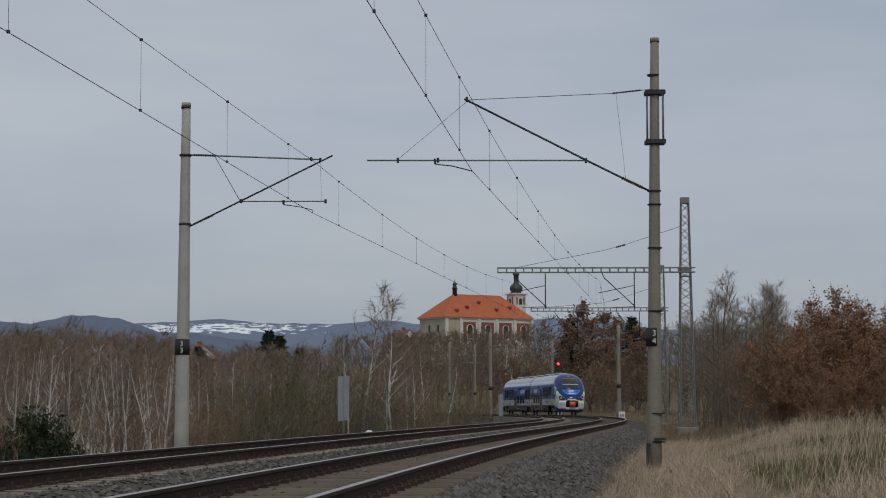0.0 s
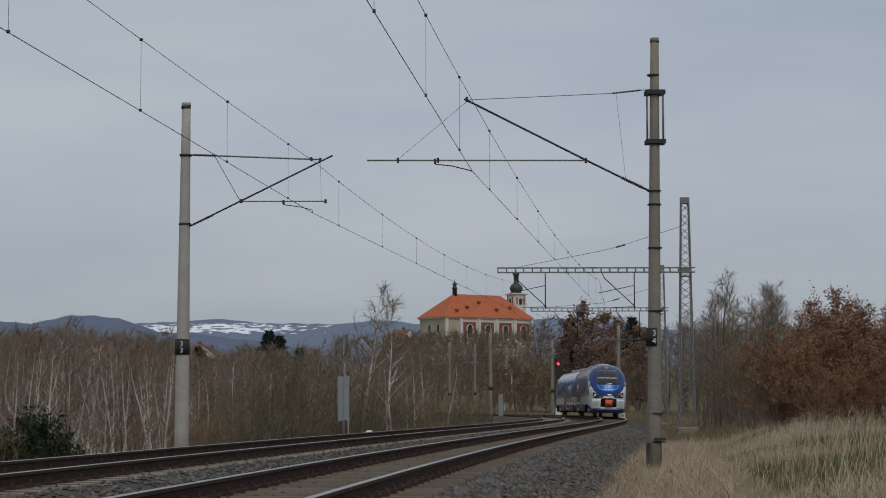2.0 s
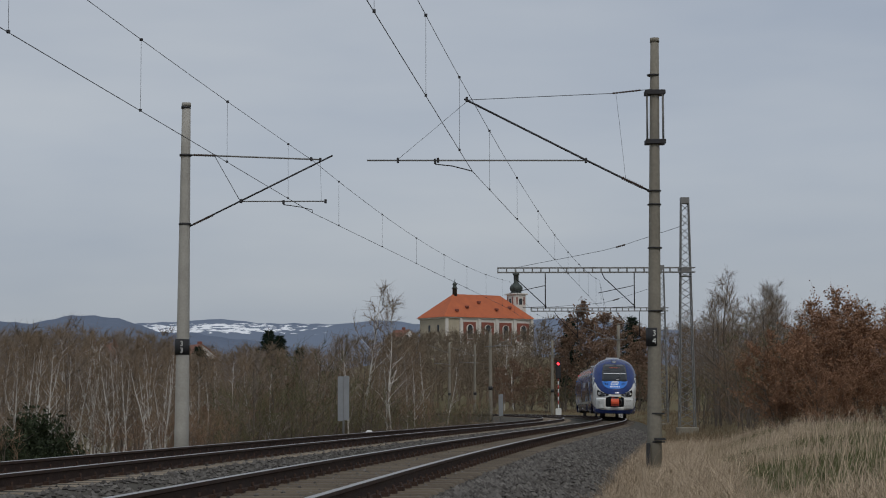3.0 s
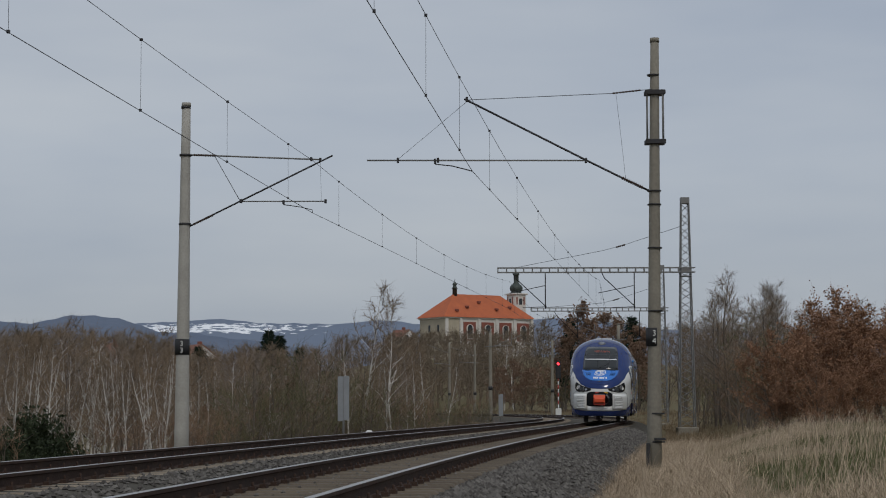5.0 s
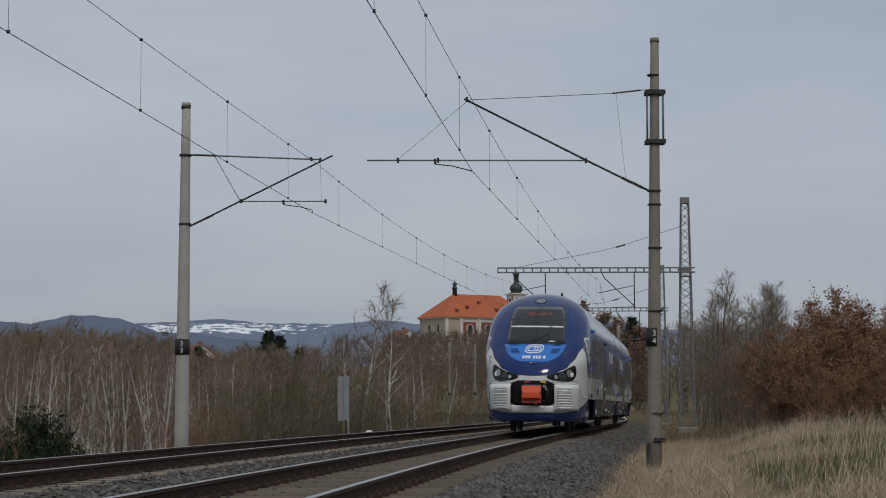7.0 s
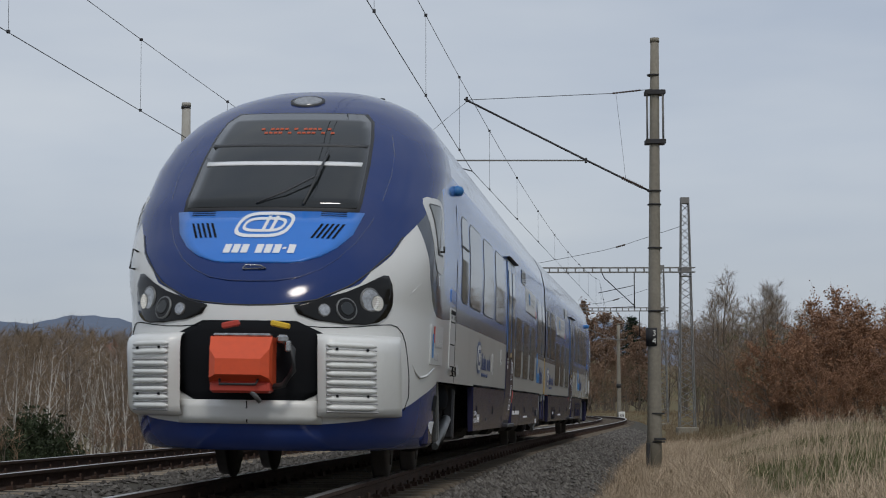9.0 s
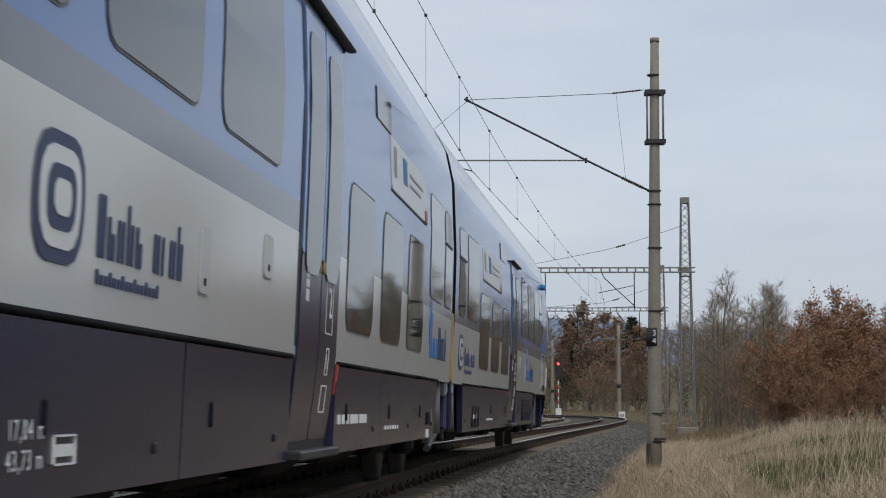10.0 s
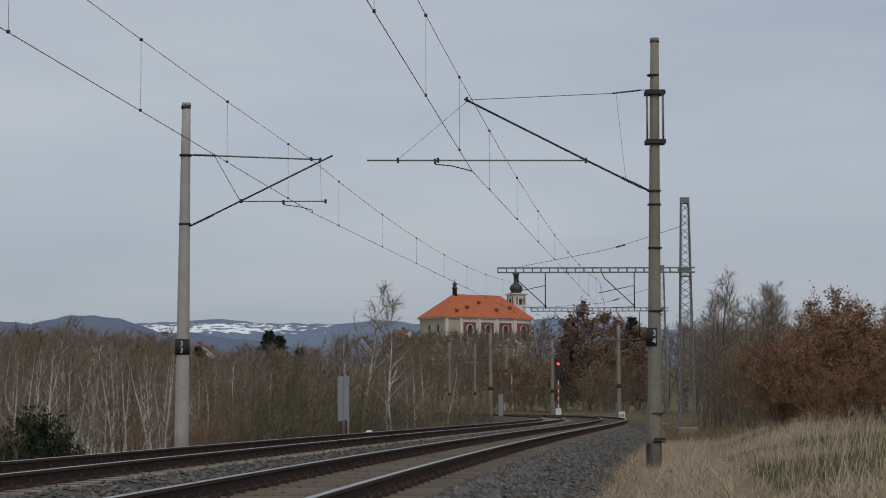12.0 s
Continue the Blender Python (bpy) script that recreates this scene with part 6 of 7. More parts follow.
class Tree:
    """Grows a trunk, limbs and fine twigs; the last bears leaves where asked."""

    def __init__(self, seed):
        self.r = random.Random(seed)
        self.wood, self.fine = Build(), Build()
        self.tips = []

    def limb(self, start, way, length, radius, steps, wander, lift, n=5, into=None):
        p, d = Vector(start), Vector(way).normalized()
        pts, rs = [p.copy()], [radius]
        for i in range(steps):
            d = (d + Vector((self.r.gauss(0, wander), self.r.gauss(0, wander), self.r.gauss(0, wander) + lift))).normalized()
            p = p + d * (length / steps)
            pts.append(p.copy())
            rs.append(max(radius * (1 - 0.92 * (i + 1) / steps), 0.004))
        (into or self.wood).tube(pts, rs, n, 0, False)
        return pts

    def twig(self, p, d, length, r):
        """One hair-thin three-sided shoot."""
        q = p + d * length
        ref = Vector((0, 0, 1)) if abs(d.z) < 0.8 else Vector((1, 0, 0))
        a = d.cross(ref).normalized() * r
        c = d.cross(a).normalized() * r
        k = len(self.fine.v)
        self.fine.v.extend((tuple(p + a), tuple(p - a * 0.5 + c * 0.86), tuple(p - a * 0.5 - c * 0.86), tuple(q)))
        for f in ((k, k + 1, k + 3), (k + 1, k + 2, k + 3), (k + 2, k, k + 3)):
            self.fine.face(f)
        return q

    def leaf(self, p, size):
        u = Vector((self.r.gauss(0, 1), self.r.gauss(0, 1), self.r.gauss(0, 1))).normalized()
        w = u.orthogonal().normalized() * size * 0.32
        w.rotate(Matrix.Rotation(self.r.uniform(0, 6.28), 3, u))
        k = len(self.fine.v)
        tip = p + u * size
        mid = p + u * size * 0.5 + u.cross(w) * 0.35
        self.fine.v.extend((tuple(p), tuple(mid + w), tuple(tip), tuple(mid - w)))
        self.fine.face((k, k + 1, k + 2))
        self.fine.face((k, k + 2, k + 3))


def grow(seed, height, start=0.25, limbs=16, spread=0.45, rise=0.5, trunk_r=0.09, twig_n=10, twig_len=0.6, twig_r=0.008, stems=1, sub=4, droop=0.0, leaves=0, leaf_size=0.07, lean=0.05):
    g = Tree(seed)
    r = g.r
    for st in range(stems):
        base = Vector((r.uniform(-0.35, 0.35), r.uniform(-0.35, 0.35), -0.15)) if stems > 1 else Vector((0, 0, -0.2))
        hh = height * (1 if st == 0 else r.uniform(0.7, 0.97))
        tl = 0.22 if stems > 1 else lean
        trunk = g.limb(base, (r.gauss(0, tl), r.gauss(0, tl), 1), hh, trunk_r * (1 if st == 0 else 0.75), 9, 0.05, 0.06, 7)
        nl = max(4, limbs // stems)
        for i in range(nl):
            k = start + (1 - start) * (i + r.random()) / nl
            f = min(k, 0.985) * 9
            j = int(f)
            p = trunk[j].lerp(trunk[j + 1], f - j)
            a = r.uniform(0, 6.283)
            ln = hh * spread * (1.05 - k) ** 0.75 * r.uniform(0.7, 1.25) + 0.3
            d = Vector((math.cos(a), math.sin(a), rise + r.uniform(-0.2, 0.3)))
            lp = g.limb(p, d, ln, trunk_r * 0.42 * (1.1 - k) + 0.008, 4, 0.14, 0.07, 3)
            for s2 in range(sub):
                q = 1.0 + (len(lp) - 1.01) * r.random() * 0.9
                q = min(q, len(lp) - 1.01)
                j2 = int(q)
                p2 = lp[j2].lerp(lp[j2 + 1], q - j2)
                d2 = (lp[j2 + 1] - lp[j2]).normalized() + Vector((r.gauss(0, 0.55), r.gauss(0, 0.55), r.gauss(0.1, 0.4)))
                sp = g.limb(p2, d2, ln * r.uniform(0.3, 0.6) + 0.15, trunk_r * 0.14 + 0.004, 2, 0.17, 0.05 - droop, 3, g.fine)
                for t2 in range(twig_n):
                    q3 = r.random() * 1.99
                    j3 = int(q3)
                    p3 = sp[j3].lerp(sp[j3 + 1], q3 - j3)
                    d3 = ((sp[j3 + 1] - sp[j3]).normalized() * 0.7 + Vector((r.gauss(0, 0.55), r.gauss(0, 0.55), r.gauss(0.15 - droop * 3, 0.45)))).normalized()
                    tip = g.twig(p3, d3, twig_len * r.uniform(0.5, 1.3), twig_r)
                    for lf in range(leaves):
                        g.leaf(p3.lerp(tip, r.random()) + Vector((r.gauss(0, 0.03), r.gauss(0, 0.03), r.gauss(0, 0.03))), leaf_size * r.uniform(0.7, 1.3))
    return g


def spruce(seed, height):
    g = Tree(seed)
    r = g.r
    g.limb((0, 0, -0.2), (0, 0, 1), height + 0.2, 0.16, 6, 0.01, 0.0, 6)
    tiers = 30
    for i in range(tiers):
        k = i / tiers
        z = height * (0.08 + 0.9 * k)
        for j in range(9):
            a = r.uniform(0, 6.283)
            ln = height * 0.29 * (1 - k) ** 0.8 * r.uniform(0.7, 1.15) + 0.12
            bp = g.limb((0, 0, z), (math.cos(a), math.sin(a), -0.12 + 0.3 * k), ln, 0.025, 3, 0.05, 0.03, 3)
            for q in range(20):
                f = r.random() * 2.99
                jj = int(f)
                p = bp[jj].lerp(bp[jj + 1], f - jj)
                d = Vector((math.cos(a) * 0.4 + r.gauss(0, 0.5), math.sin(a) * 0.4 + r.gauss(0, 0.5), r.gauss(-0.35, 0.3))).normalized()
                g.twig(p, d, 0.42 * r.uniform(0.6, 1.3), 0.05)
    return g


def template(name, g, bark, crown, label, category, group):
    t = thing(name, pose(0, 0, -60), label, category, group)
    part("trunk", g.wood, bark, t)
    part("crown", g.fine, crown, t)
    return t


first_use = set()


def plant(t, x, y, scale, turn, label=""):
    z = float(ground_z(x, y))
    m = Matrix.Translation((x, y, z - 0.05)) @ Matrix.Rotation(turn, 4, 'Z')
    ob = t
    if t.name in first_use:
        ob = copy_thing(t, m)
    else:
        first_use.add(t.name)
    ob.matrix_basis = m
    ob.scale = (scale, scale, scale)
    if label:
        ob["label"] = label
    return ob


rng = random.Random(11)
B_LABEL = "bare birch with a white trunk and fine twigs"
birches = [template("birch_tree", grow(21 + i, 10.0, 0.28, 22, 0.26, 0.95, 0.085, 9, 0.68, 0.009, 1, 4, 0.05), M_BIRCH, M_TWIG, B_LABEL, "tree", "bare trees") for i in range(3)]
bares = [template("bare_tree", grow(41 + i, 10.0, 0.16, 24, 0.36, 0.75, 0.11, 9, 0.7, 0.0095, 1, 4), M_BARK, (M_TWIG, M_TWIG_GREY, M_TWIG)[i], "leafless tree with a haze of brown twigs", "tree", "bare trees") for i in range(3)]
shrubs = [template("bare_shrub", grow(61 + i, 3.4, 0.06, 22, 0.42, 0.9, 0.028, 7, 0.5, 0.007, 5, 2), M_BARK, (M_TWIG_TAN, M_TWIG_OLIVE)[i % 2], "dense leafless brown shrub", "shrub", "bare shrubs") for i in range(2)]
russet = [template("withered_oak_tree", grow(71 + i, 9.0, 0.03, 26, 0.36, 0.55, 0.13, 10, 0.6, 0.010, 1, 5, 0.0, 4, 0.20), M_BARK, M_OAKLEAF_DULL, "oak still holding its withered brown leaves", "tree", "withered oaks") for i in range(2)]

slender = [template("slender_birch", grow(31 + i, 10.0, 0.42, 15, 0.19, 1.25, 0.10, 7, 0.6, 0.008, 1, 3, 0.04, lean=0.09), M_BIRCH, M_TWIG, "slender bare birch with a pale upright trunk", "tree", "bare trees") for i in range(3)]


def clear(x, y):
    """True where a plant leaves the two lattice towers free."""
    return not (y < 98 and abs(x - 0.1248 * y) < 2.1) and not (y < 138 and abs(x - 0.1122 * y) < 1.7)


# wood on the low ground beyond the second track
count = 0
for k in range(900):
    if count >= 175:
        break
    y = 74 + 190 * rng.random() ** 1.25
    x = -0.255 * y + rng.random() * (0.255 * y + 12)
    la = float(lateral(x, y))
    if la > -10.5 - 0.012 * y:
        continue
    px = x / y
    tall = 0.0355 if px < -0.17 else (0.0325 if px < -0.135 else (0.0265 if px < -0.06 else 0.031))
    tall += 0.0024 * rng.gauss(0, 1)
    gz = float(ground_z(x, y))
    h = max(3.5, 0.66 + tall * y - gz)
    if rng.random() < (0.6 if px < -0.11 else 0.25):
        t = rng.choice(birches)
    else:
        t = rng.choice(bares)
    plant(t, x, y, h / 10.0, rng.uniform(0, 6.28))
    count += 1
# undergrowth along its edge
for k in range(90):
    y = 52 + 170 * rng.random() ** 1.2
    la = -10.0 - 9 * rng.random() ** 1.3 - 0.01 * y
    p = along(s_at(y), la)
    gz = float(ground_z(p.x, p.y))
    low = p.x < -0.1 * p.y
    top = 0.66 + ((-0.006 + 0.007 * rng.random()) if low else (-0.002 + 0.011 * rng.random())) * p.y
    plant(shrubs[0] if low else rng.choice(shrubs), p.x, p.y, max(0.4, (top - gz) / 3.4), rng.uniform(0, 6.28))
for k in range(44):
    y = rng.uniform(120, 232)
    p = along(s_at(y), -8.8 - 3.5 * rng.random())
    plant(rng.choice(shrubs), p.x, p.y, rng.uniform(0.45, 0.85), rng.uniform(0, 6.28))
for k in range(46):
    y = rng.uniform(68, 125)
    x = y * rng.uniform(-0.135, -0.025)
    if float(lateral(x, y)) < -10:
        plant(shrubs[1], x, y, rng.uniform(0.8, 1.4), rng.uniform(0, 6.28))
# pale slender birches close behind the line
for (x, y, h) in ((-12.6, 76, 5.4), (-11.6, 78, 5.0), (-13.4, 80, 5.8), (-10.6, 74, 4.4), (-14.6, 83, 5.8), (-9.8, 82, 4.6), (-12.1, 72, 5.2)):
    plant(rng.choice(slender), x, y, h / 10, rng.uniform(0, 6.28))
for k in range(46):
    y = rng.uniform(68, 98)
    x = y * rng.uniform(-0.235, -0.128)
    plant(rng.choice(slender), x, y, (0.66 + y * rng.uniform(0.020, 0.034) - float(ground_z(x, y))) / 10, rng.uniform(0, 6.28))
# the tall pair of birches, and two farther along
for (x, y, top, tn) in ((-4.9, 112, 7.5, 0.4), (-2.9, 116, 7.4, 2.2), (-2.2, 150, 5.2, 4.0), (0.2, 172, 5.0, 1.0), (8.2, 262, 11.0, 0.2), (9.6, 266, 11.0, 2.0)):
    plant(birches[int(x * 7) % 3], x, y, (top - float(ground_z(x, y))) / 10.0, tn, "tall birch with a white trunk standing clear of the wood")
# woods that climb towards the church and close the far side: one joined mass of light trees
def far_wood():
    shapes = []
    for i in range(4):
        g = grow(120 + i, 10.0, 0.12, 16, 0.34, 0.8, 0.13, 7, 1.0, 0.024, 1, 3)
        q = join([g.wood, g.fine])
        shapes.append((np.array(q.v), q.f))
    V, Fc, base = [], [], 0
    spots = []
    for k in range(115):
        y = rng.uniform(270, 560)
        x = y * rng.uniform(-0.235, 0.21)
        if -20 < x < 40 and y > 520:
            continue
        spots.append((x, y, 0.66 + y * (0.0365 if x < -0.135 * y else (0.0295 if x < -0.05 * y else (0.0368 if x < 12 else 0.0405))) + rng.gauss(0, 0.6)))
    for k in range(48):
        y = rng.uniform(300, 500)
        x = y * rng.uniform(-0.022, 0.052)
        spots.append((x, y, 0.66 + y * rng.uniform(0.035, 0.039)))
    for x, y, top in spots:
        gz = float(ground_z(x, y))
        sc = max(5.0, top - gz) / 10.0
        v, f = rng.choice(shapes)
        a = rng.uniform(0, 6.28)
        p = np.stack([(v[:, 0] * math.cos(a) - v[:, 1] * math.sin(a)) * sc * 1.25 + x, (v[:, 0] * math.sin(a) + v[:, 1] * math.cos(a)) * sc * 1.25 + y, v[:, 2] * sc + gz], 1)
        V.append(p)
        Fc.extend(tuple(i + base for i in q) for q in f)
        base += len(p)
    me = bpy.data.meshes.new("far_woods")
    me.from_pydata(np.concatenate(V).tolist(), [], Fc)
    me.materials.append(M_TWIG_FAR)
    tagged(new("far_woods", me), "leafless brown woods climbing towards the church", "woods", kind="stuff")


far_wood()
for k in range(70):
    y = rng.uniform(195, 262)
    x = y * rng.uniform(0.0, 0.125)
    la = float(lateral(x, y))
    if 5.0 < la or la < -9.5:
        plant(rng.choice(shrubs), x, y, rng.uniform(0.7, 1.6), rng.uniform(0, 6.28))
# right-hand side behind the bank
for k in range(34):
    y = rng.uniform(84, 190)
    x = y * rng.uniform(0.118, 0.245)
    if float(lateral(x, y)) < 6.5 or not clear(x, y):
        continue
    top = 0.66 + y * rng.uniform(0.042, 0.057) * (1.0 if y < 130 else 0.85)
    plant(rng.choice(bares), x, y, (top - float(ground_z(x, y))) / 10.0, rng.uniform(0, 6.28))
plant(bares[2], 14.6, 99, 0.76, 2.5)
for k in range(16):
    y = rng.uniform(142, 185)
    x = y * rng.uniform(0.094, 0.15)
    if float(lateral(x, y)) > 5.5:
        plant(rng.choice(bares), x, y, (0.66 + y * rng.uniform(0.036, 0.047) - float(ground_z(x, y))) / 10.0, rng.uniform(0, 6.28))
for k in range(40):
    y = rng.uniform(62, 150)
    x = y * rng.uniform(0.122, 0.21)
    if float(lateral(x, y)) < 5.0 or not clear(x, y):
        continue
    plant(rng.choice(shrubs), x, y, rng.uniform(0.5, 0.95), rng.uniform(0, 6.28))
for k in range(30):
    y = rng.uniform(86, 125)
    x = y * rng.uniform(0.116, 0.172)
    if float(lateral(x, y)) > 5.5 and clear(x, y):
        plant(rng.choice(bares), x, y, (0.66 + y * rng.uniform(0.044, 0.062) - float(ground_z(x, y))) / 10.0, rng.uniform(0, 6.28))
for k in range(48):
    y = rng.uniform(70, 125)
    x = y * rng.uniform(0.112, 0.175)
    if float(lateral(x, y)) > 4.2 and clear(x, y):
        plant(rng.choice(shrubs), x, y, rng.uniform(0.6, 1.25), rng.uniform(0, 6.28))
# bare trees on the near side of the bank, beside and behind the viewpoint
for k in range(36):
    y = rng.uniform(26, 78)
    x = y * rng.uniform(0.29, 0.54) + 2.2
    plant(rng.choice(bares), x, y, rng.uniform(0.55, 0.85), rng.uniform(0, 6.28))
for k in range(14):
    y = rng.uniform(24, 60)
    plant(rng.choice(shrubs), y * rng.uniform(0.30, 0.4) + 1.0, y, rng.uniform(0.6, 1.0), rng.uniform(0, 6.28))
for k in range(14):
    y = rng.uniform(60, 92)
    plant(rng.choice(bares), y * rng.uniform(0.265, 0.30), y, rng.uniform(0.7, 0.9), rng.uniform(0, 6.28))
# withered oaks round the outside of the bend
for (x, y, h) in ((17.0, 228, 12.2), (20.2, 232, 11.4), (14.9, 236, 10.0), (22.6, 226, 9.6), (17.8, 216, 8.0), (21.5, 214, 7.5), (9.2, 252, 6.4), (11.4, 250, 5.6), (7.4, 258, 5.6), (10.2, 244, 4.6)):
    plant(rng.choice(russet), x, y, h / 9.0, rng.uniform(0, 6.28))
for (x, y, h) in ((-10.5, 88, 3.4), (-8.2, 100, 4.6), (-9.4, 101, 4.2), (-19.5, 92, 3.6), (-13.0, 96, 3.2), (-6.6, 108, 4.0)):
    plant(rng.choice(russet), x, y, h / 9.0, rng.uniform(0, 6.28))
# spruces
conifer = template("spruce_tree", spruce(5, 9.0), M_BARK, M_NEEDLE, "dark green spruce rising over the bare wood", "tree", "spruces")
for (x, y, h) in ((-29.6, 330, 15.0), (-28.0, 334, 14.2), (-34.4, 275, 13.6), (32.0, 330, 15.5), (21.8, 332, 15.5), (-25.4, 345, 12.4)):
    plant(conifer, x, y, h / 9.0, rng.uniform(0, 6.28))

# the big russet oak thicket beyond the grass bank
oaks = [template("oak_bush", grow(91 + i, 4.2, 0.03, 44, 0.40, 0.75, 0.055, 12, 0.40, 0.006, 4, 5, 0.0, 3, 0.088), M_BARK, M_OAKLEAF, "bushy young oak covered in russet withered leaves", "shrub", "russet oak bushes") for i in range(2)]
for i, (x, y, s) in enumerate(((12.0, 57, 0.90), (10.7, 56, 0.74), (13.4, 58, 0.88), (14.8, 60, 0.88), (12.8, 62, 0.90), (11.2, 64, 0.76), (9.8, 57, 0.34), (10.6, 54, 0.40), (11.5, 54.5, 0.46), (12.6, 55, 0.50), (13.3, 54, 0.46))):
    plant(oaks[i % 2], x, y, s, i * 1.3)
ivy = template("evergreen_bush", grow(99, 1.8, 0.03, 30, 0.45, 0.6, 0.03, 8, 0.3, 0.006, 4, 4, 0.0, 5, 0.085), M_BARK, M_IVY, "dark evergreen bush at the edge of the wood", "shrub", "evergreen bushes")
for (x, y, s) in ((-15.0, 70, 1.75), (-14.0, 71, 1.35), (-16.0, 72, 1.8), (-14.6, 68, 1.3)):
    plant(ivy, x, y, s, x)


# ---- grass ----
def grass(name, n, seed, region, height, width, mat, label, bend=0.5, tuft=1, size=0.0):
    r = np.random.RandomState(seed)
    s, la = region(r, n // tuft)
    s, la = np.repeat(s, tuft), np.repeat(la, tuft)
    spread_a, spread_d = r.uniform(0, 6.283, len(s)), np.abs(r.normal(0, size, len(s)))
    s, la = s + spread_d * np.cos(spread_a), la + spread_d * np.sin(spread_a)
    x0, y0, h0 = (np.interp(s, line_s, q) for q in (line_x, line_y, line_h))
    x, y = x0 + la * np.cos(h0), y0 - la * np.sin(h0)
    z = ground_z(x, y) - 0.02
    clump = 0.55 + 0.45 * np.sin(x * 2.1 + 1.3 * np.sin(y * 1.7)) * np.sin(y * 1.3 + x)
    h = height * r.uniform(0.45, 1.2, len(x)) * (0.6 + 0.6 * clump)
    a = r.uniform(0, 6.283, len(x))
    wx, wy = np.cos(a) * width * 0.5, np.sin(a) * width * 0.5
    b = a + r.uniform(-1.2, 1.2, len(x)) + 1.57 if tuft == 1 else 1.57 - spread_a - h0 + r.normal(0, 1.3, len(x))
    out = bend * h * r.uniform(0.2, 1.5, len(x))
    dx, dy = np.cos(b) * out + 0.12 * h, np.sin(b) * out
    v = np.zeros((len(x), 5, 3))
    v[:, 0] = np.stack([x - wx, y - wy, z], 1)
    v[:, 1] = np.stack([x + wx, y + wy, z], 1)
    v[:, 2] = np.stack([x - wx * 0.7 + dx * 0.35, y - wy * 0.7 + dy * 0.35, z + h * 0.62], 1)
    v[:, 3] = np.stack([x + wx * 0.7 + dx * 0.35, y + wy * 0.7 + dy * 0.35, z + h * 0.62], 1)
    v[:, 4] = np.stack([x + dx, y + dy, z + h], 1)
    tri = np.array([(0, 1, 3), (0, 3, 2), (2, 3, 4)])
    f = (tri[None] + 5 * np.arange(len(x))[:, None, None]).reshape(-1, 3)
    me = bpy.data.meshes.new(name)
    me.from_pydata(v.reshape(-1, 3).tolist(), [], f.tolist())
    me.materials.append(mat)
    tagged(new(name, me), label, "grass", kind="stuff")


M_STRAW = material("dry_straw_grass", (0.68, 0.55, 0.40), 0.9, alt=(0.24, 0.18, 0.13), scale=0.8, by_island=0.7, mixing=1.0, spec=0.1)
M_STRAW_DULL = material("dull_brown_grass", (0.27, 0.205, 0.13), 0.9, alt=(0.14, 0.105, 0.07), scale=0.6, by_island=0.6, mixing=1.0, spec=0.1)
M_GREEN = material("dull_winter_grass", (0.090, 0.115, 0.046), 0.9, alt=(0.16, 0.145, 0.08), scale=0.5, by_island=0.5, mixing=0.8, spec=0.1)


def bank(r, n):
    s = 2 + 62 * r.rand(n) ** 1.15
    la = 2.75 + 10.5 * r.rand(n) ** 1.35
    x0, y0, h0 = (np.interp(s, line_s, q) for q in (line_x, line_y, line_h))
    x, y = x0 + la * np.cos(h0), y0 - la * np.sin(h0)
    patch = np.sin(x * 0.9 + 1.1 * np.sin(y * 0.35)) + np.sin(y * 0.45 + 0.5 * x) + 0.6 * np.sin(x * 2.3 - y * 0.8)
    thin = (la < 7.0) | (r.rand(n) < 0.3)
    keep = thin & (la < 4.4) | thin & (patch > r.rand(n) * 1.6 - np.where(la > 5.8, 0.0, 0.5))
    return s[keep], la[keep]


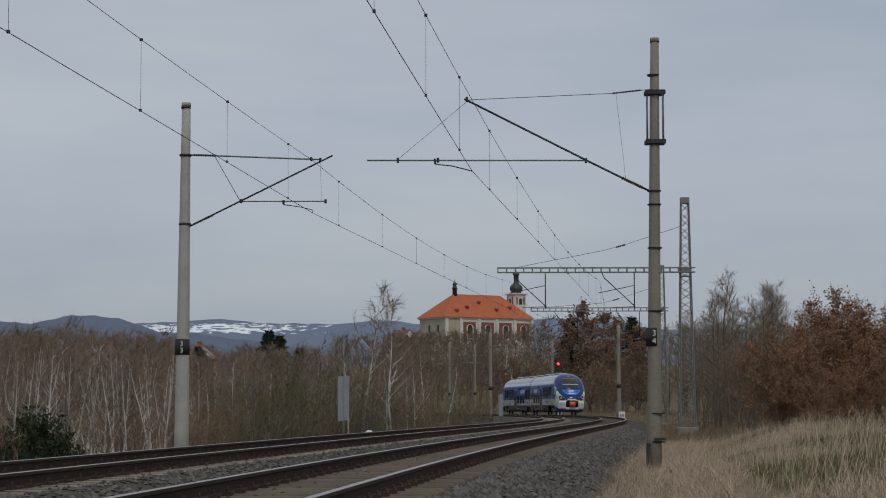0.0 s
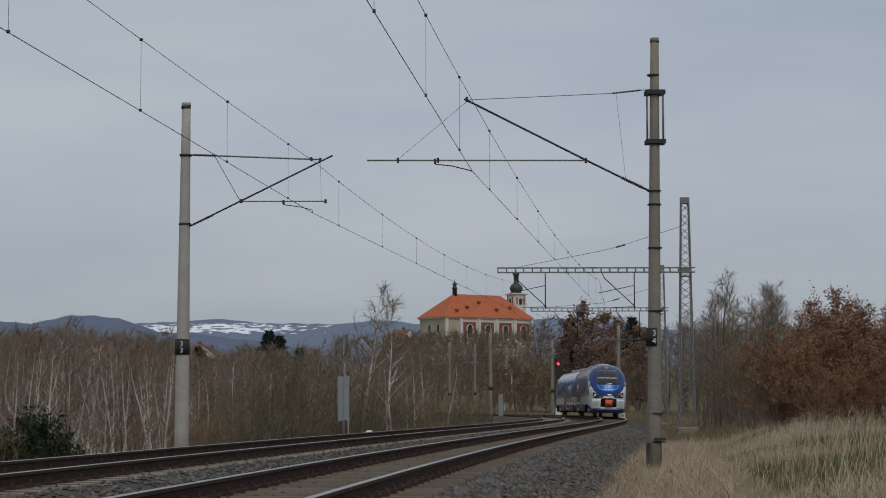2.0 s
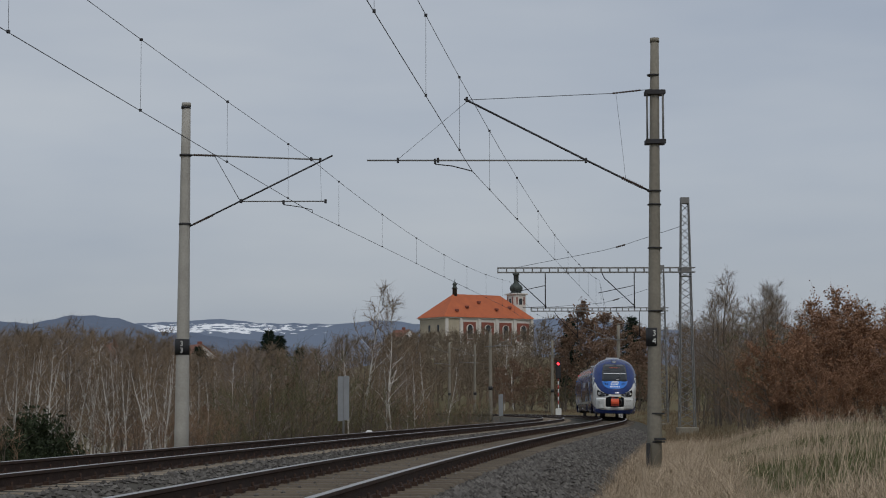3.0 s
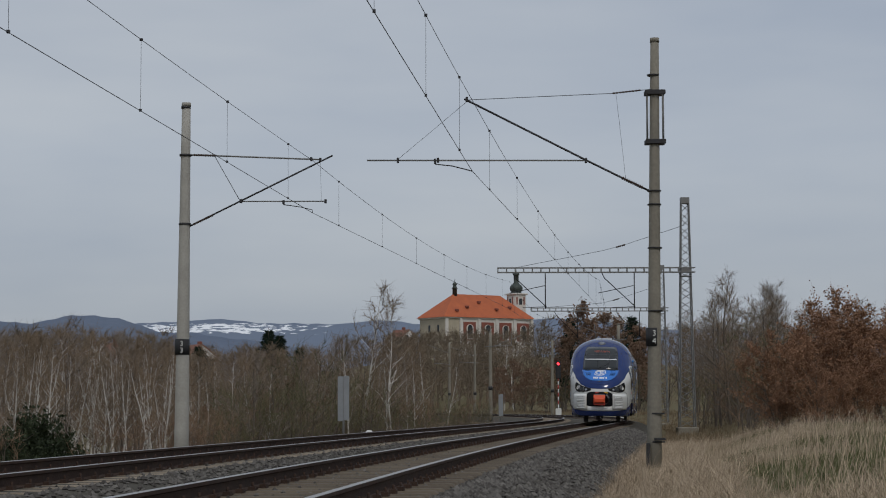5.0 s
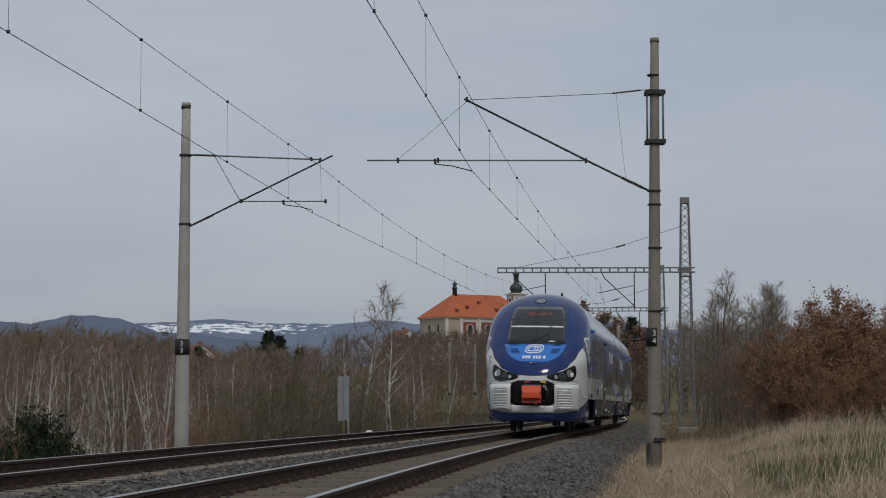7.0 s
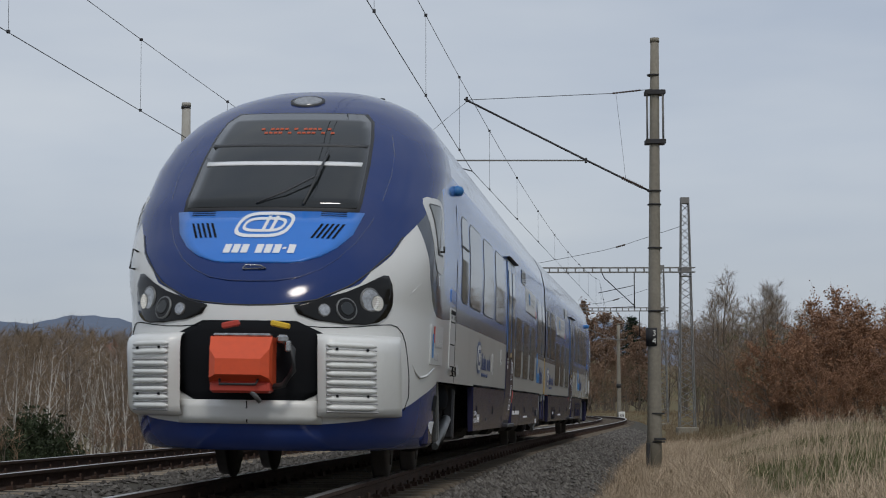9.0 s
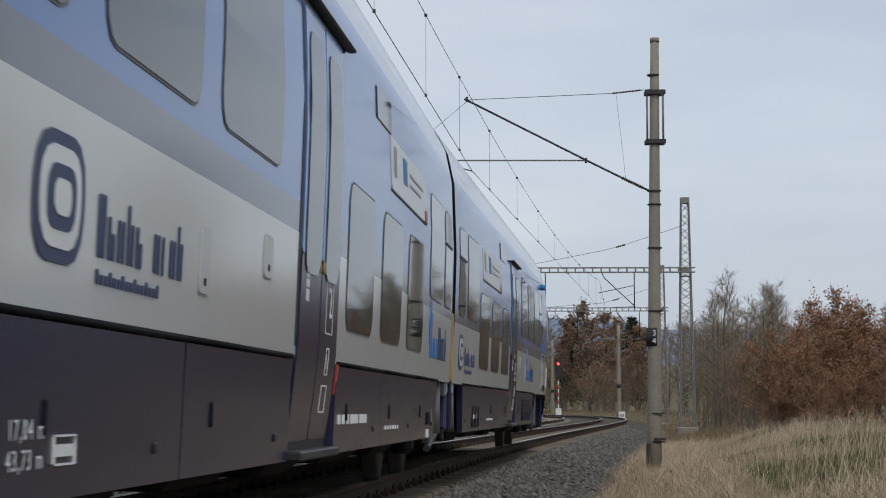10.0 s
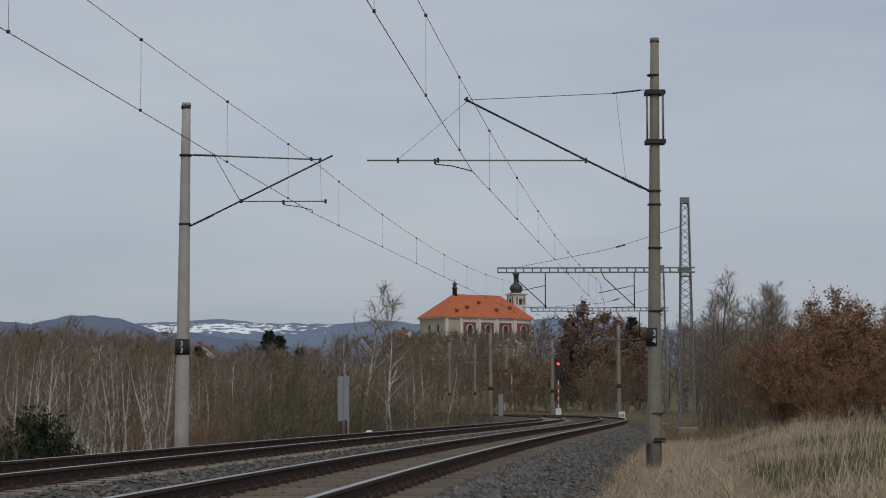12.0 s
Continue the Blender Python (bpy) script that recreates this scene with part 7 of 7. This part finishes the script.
grass("dry_grass", 210000, 1, bank, 0.235, 0.0062, M_STRAW, "tall dry straw-coloured grass on the bank", 1.15, 14, 0.12)
grass("green_grass", 90000, 2, lambda r, n: (2 + 56 * r.rand(n), 4.6 + 10 * r.rand(n)), 0.14, 0.011, M_GREEN, "short dull green grass on the bank", 0.9)
grass("far_dry_grass", 20000, 3, lambda r, n: (60 + 190 * r.rand(n), 3.0 + 9 * r.rand(n) ** 1.3), 0.32, 0.024, M_STRAW_DULL, "dry grass along the far verge")
grass("verge_grass", 22000, 4, lambda r, n: (20 + 190 * r.rand(n), -7.9 - 6 * r.rand(n)), 0.45, 0.022, M_STRAW, "dry grass beyond the second track")
grass("seed_stalks", 4800, 5, lambda r, n: (4 + 52 * r.rand(n), 2.9 + 4.8 * r.rand(n) ** 1.2), 0.50, 0.006, M_STRAW, "sparse tall dry seed stalks", 0.45, 6, 0.12)
grass("dead_weeds", 2600, 6, lambda r, n: (15 + 60 * r.rand(n), 2.45 + 0.7 * r.rand(n)), 0.26, 0.012, M_STRAW_DULL, "dark dead weeds at the foot of the ballast", 0.8)


# ---- what moves: the train comes round the bend and passes ----
TRAIN = 40.45


def nose_s(t):
    """Where the leading nose is along the line: it runs in evenly, then brakes a little as it passes."""
    running = 172.85 - 19.005 * t + 0.0671 * t * t
    braking = -1.441 - 17.05 * (t - 9.5) + 0.131 * (t - 9.5) ** 2
    k = min(max((t - 7.4) / 1.5, 0.0), 1.0)
    k = k * k * (3 - 2 * k)
    return running + (braking - running) * k


def car_pose(t, rear):
    s = nose_s(t)
    cant = 0.0166
    if rear:
        a, b = along(s + TRAIN - 4.5), along(s + TRAIN - 20.0)
    else:
        a, b = along(s + 4.5), along(s + 20.0)
    d = (b - a).normalized()
    nose = a - d * 4.5
    yaw = math.atan2(-d.x, d.y)
    return Matrix.Translation(nose) @ Matrix.Rotation(yaw, 4, 'Z') @ Matrix.Rotation(cant * (-1 if rear else 1), 4, 'Y')


def motions():
    times = [i * 0.1 for i in range(121)]
    walk(car_a, [(t, car_pose(t, False)) for t in times])
    walk(car_b, [(t, car_pose(t, True)) for t in times])
    beats = [i / 30 for i in range(361)]
    for wheel, y, way in wheelsets:
        walk(wheel, [(t, Matrix.Translation((0, y, 0.415)) @ Matrix.Rotation(way * (nose_s(0) - nose_s(t)) / 0.415, 4, 'X')) for t in beats])


motions()
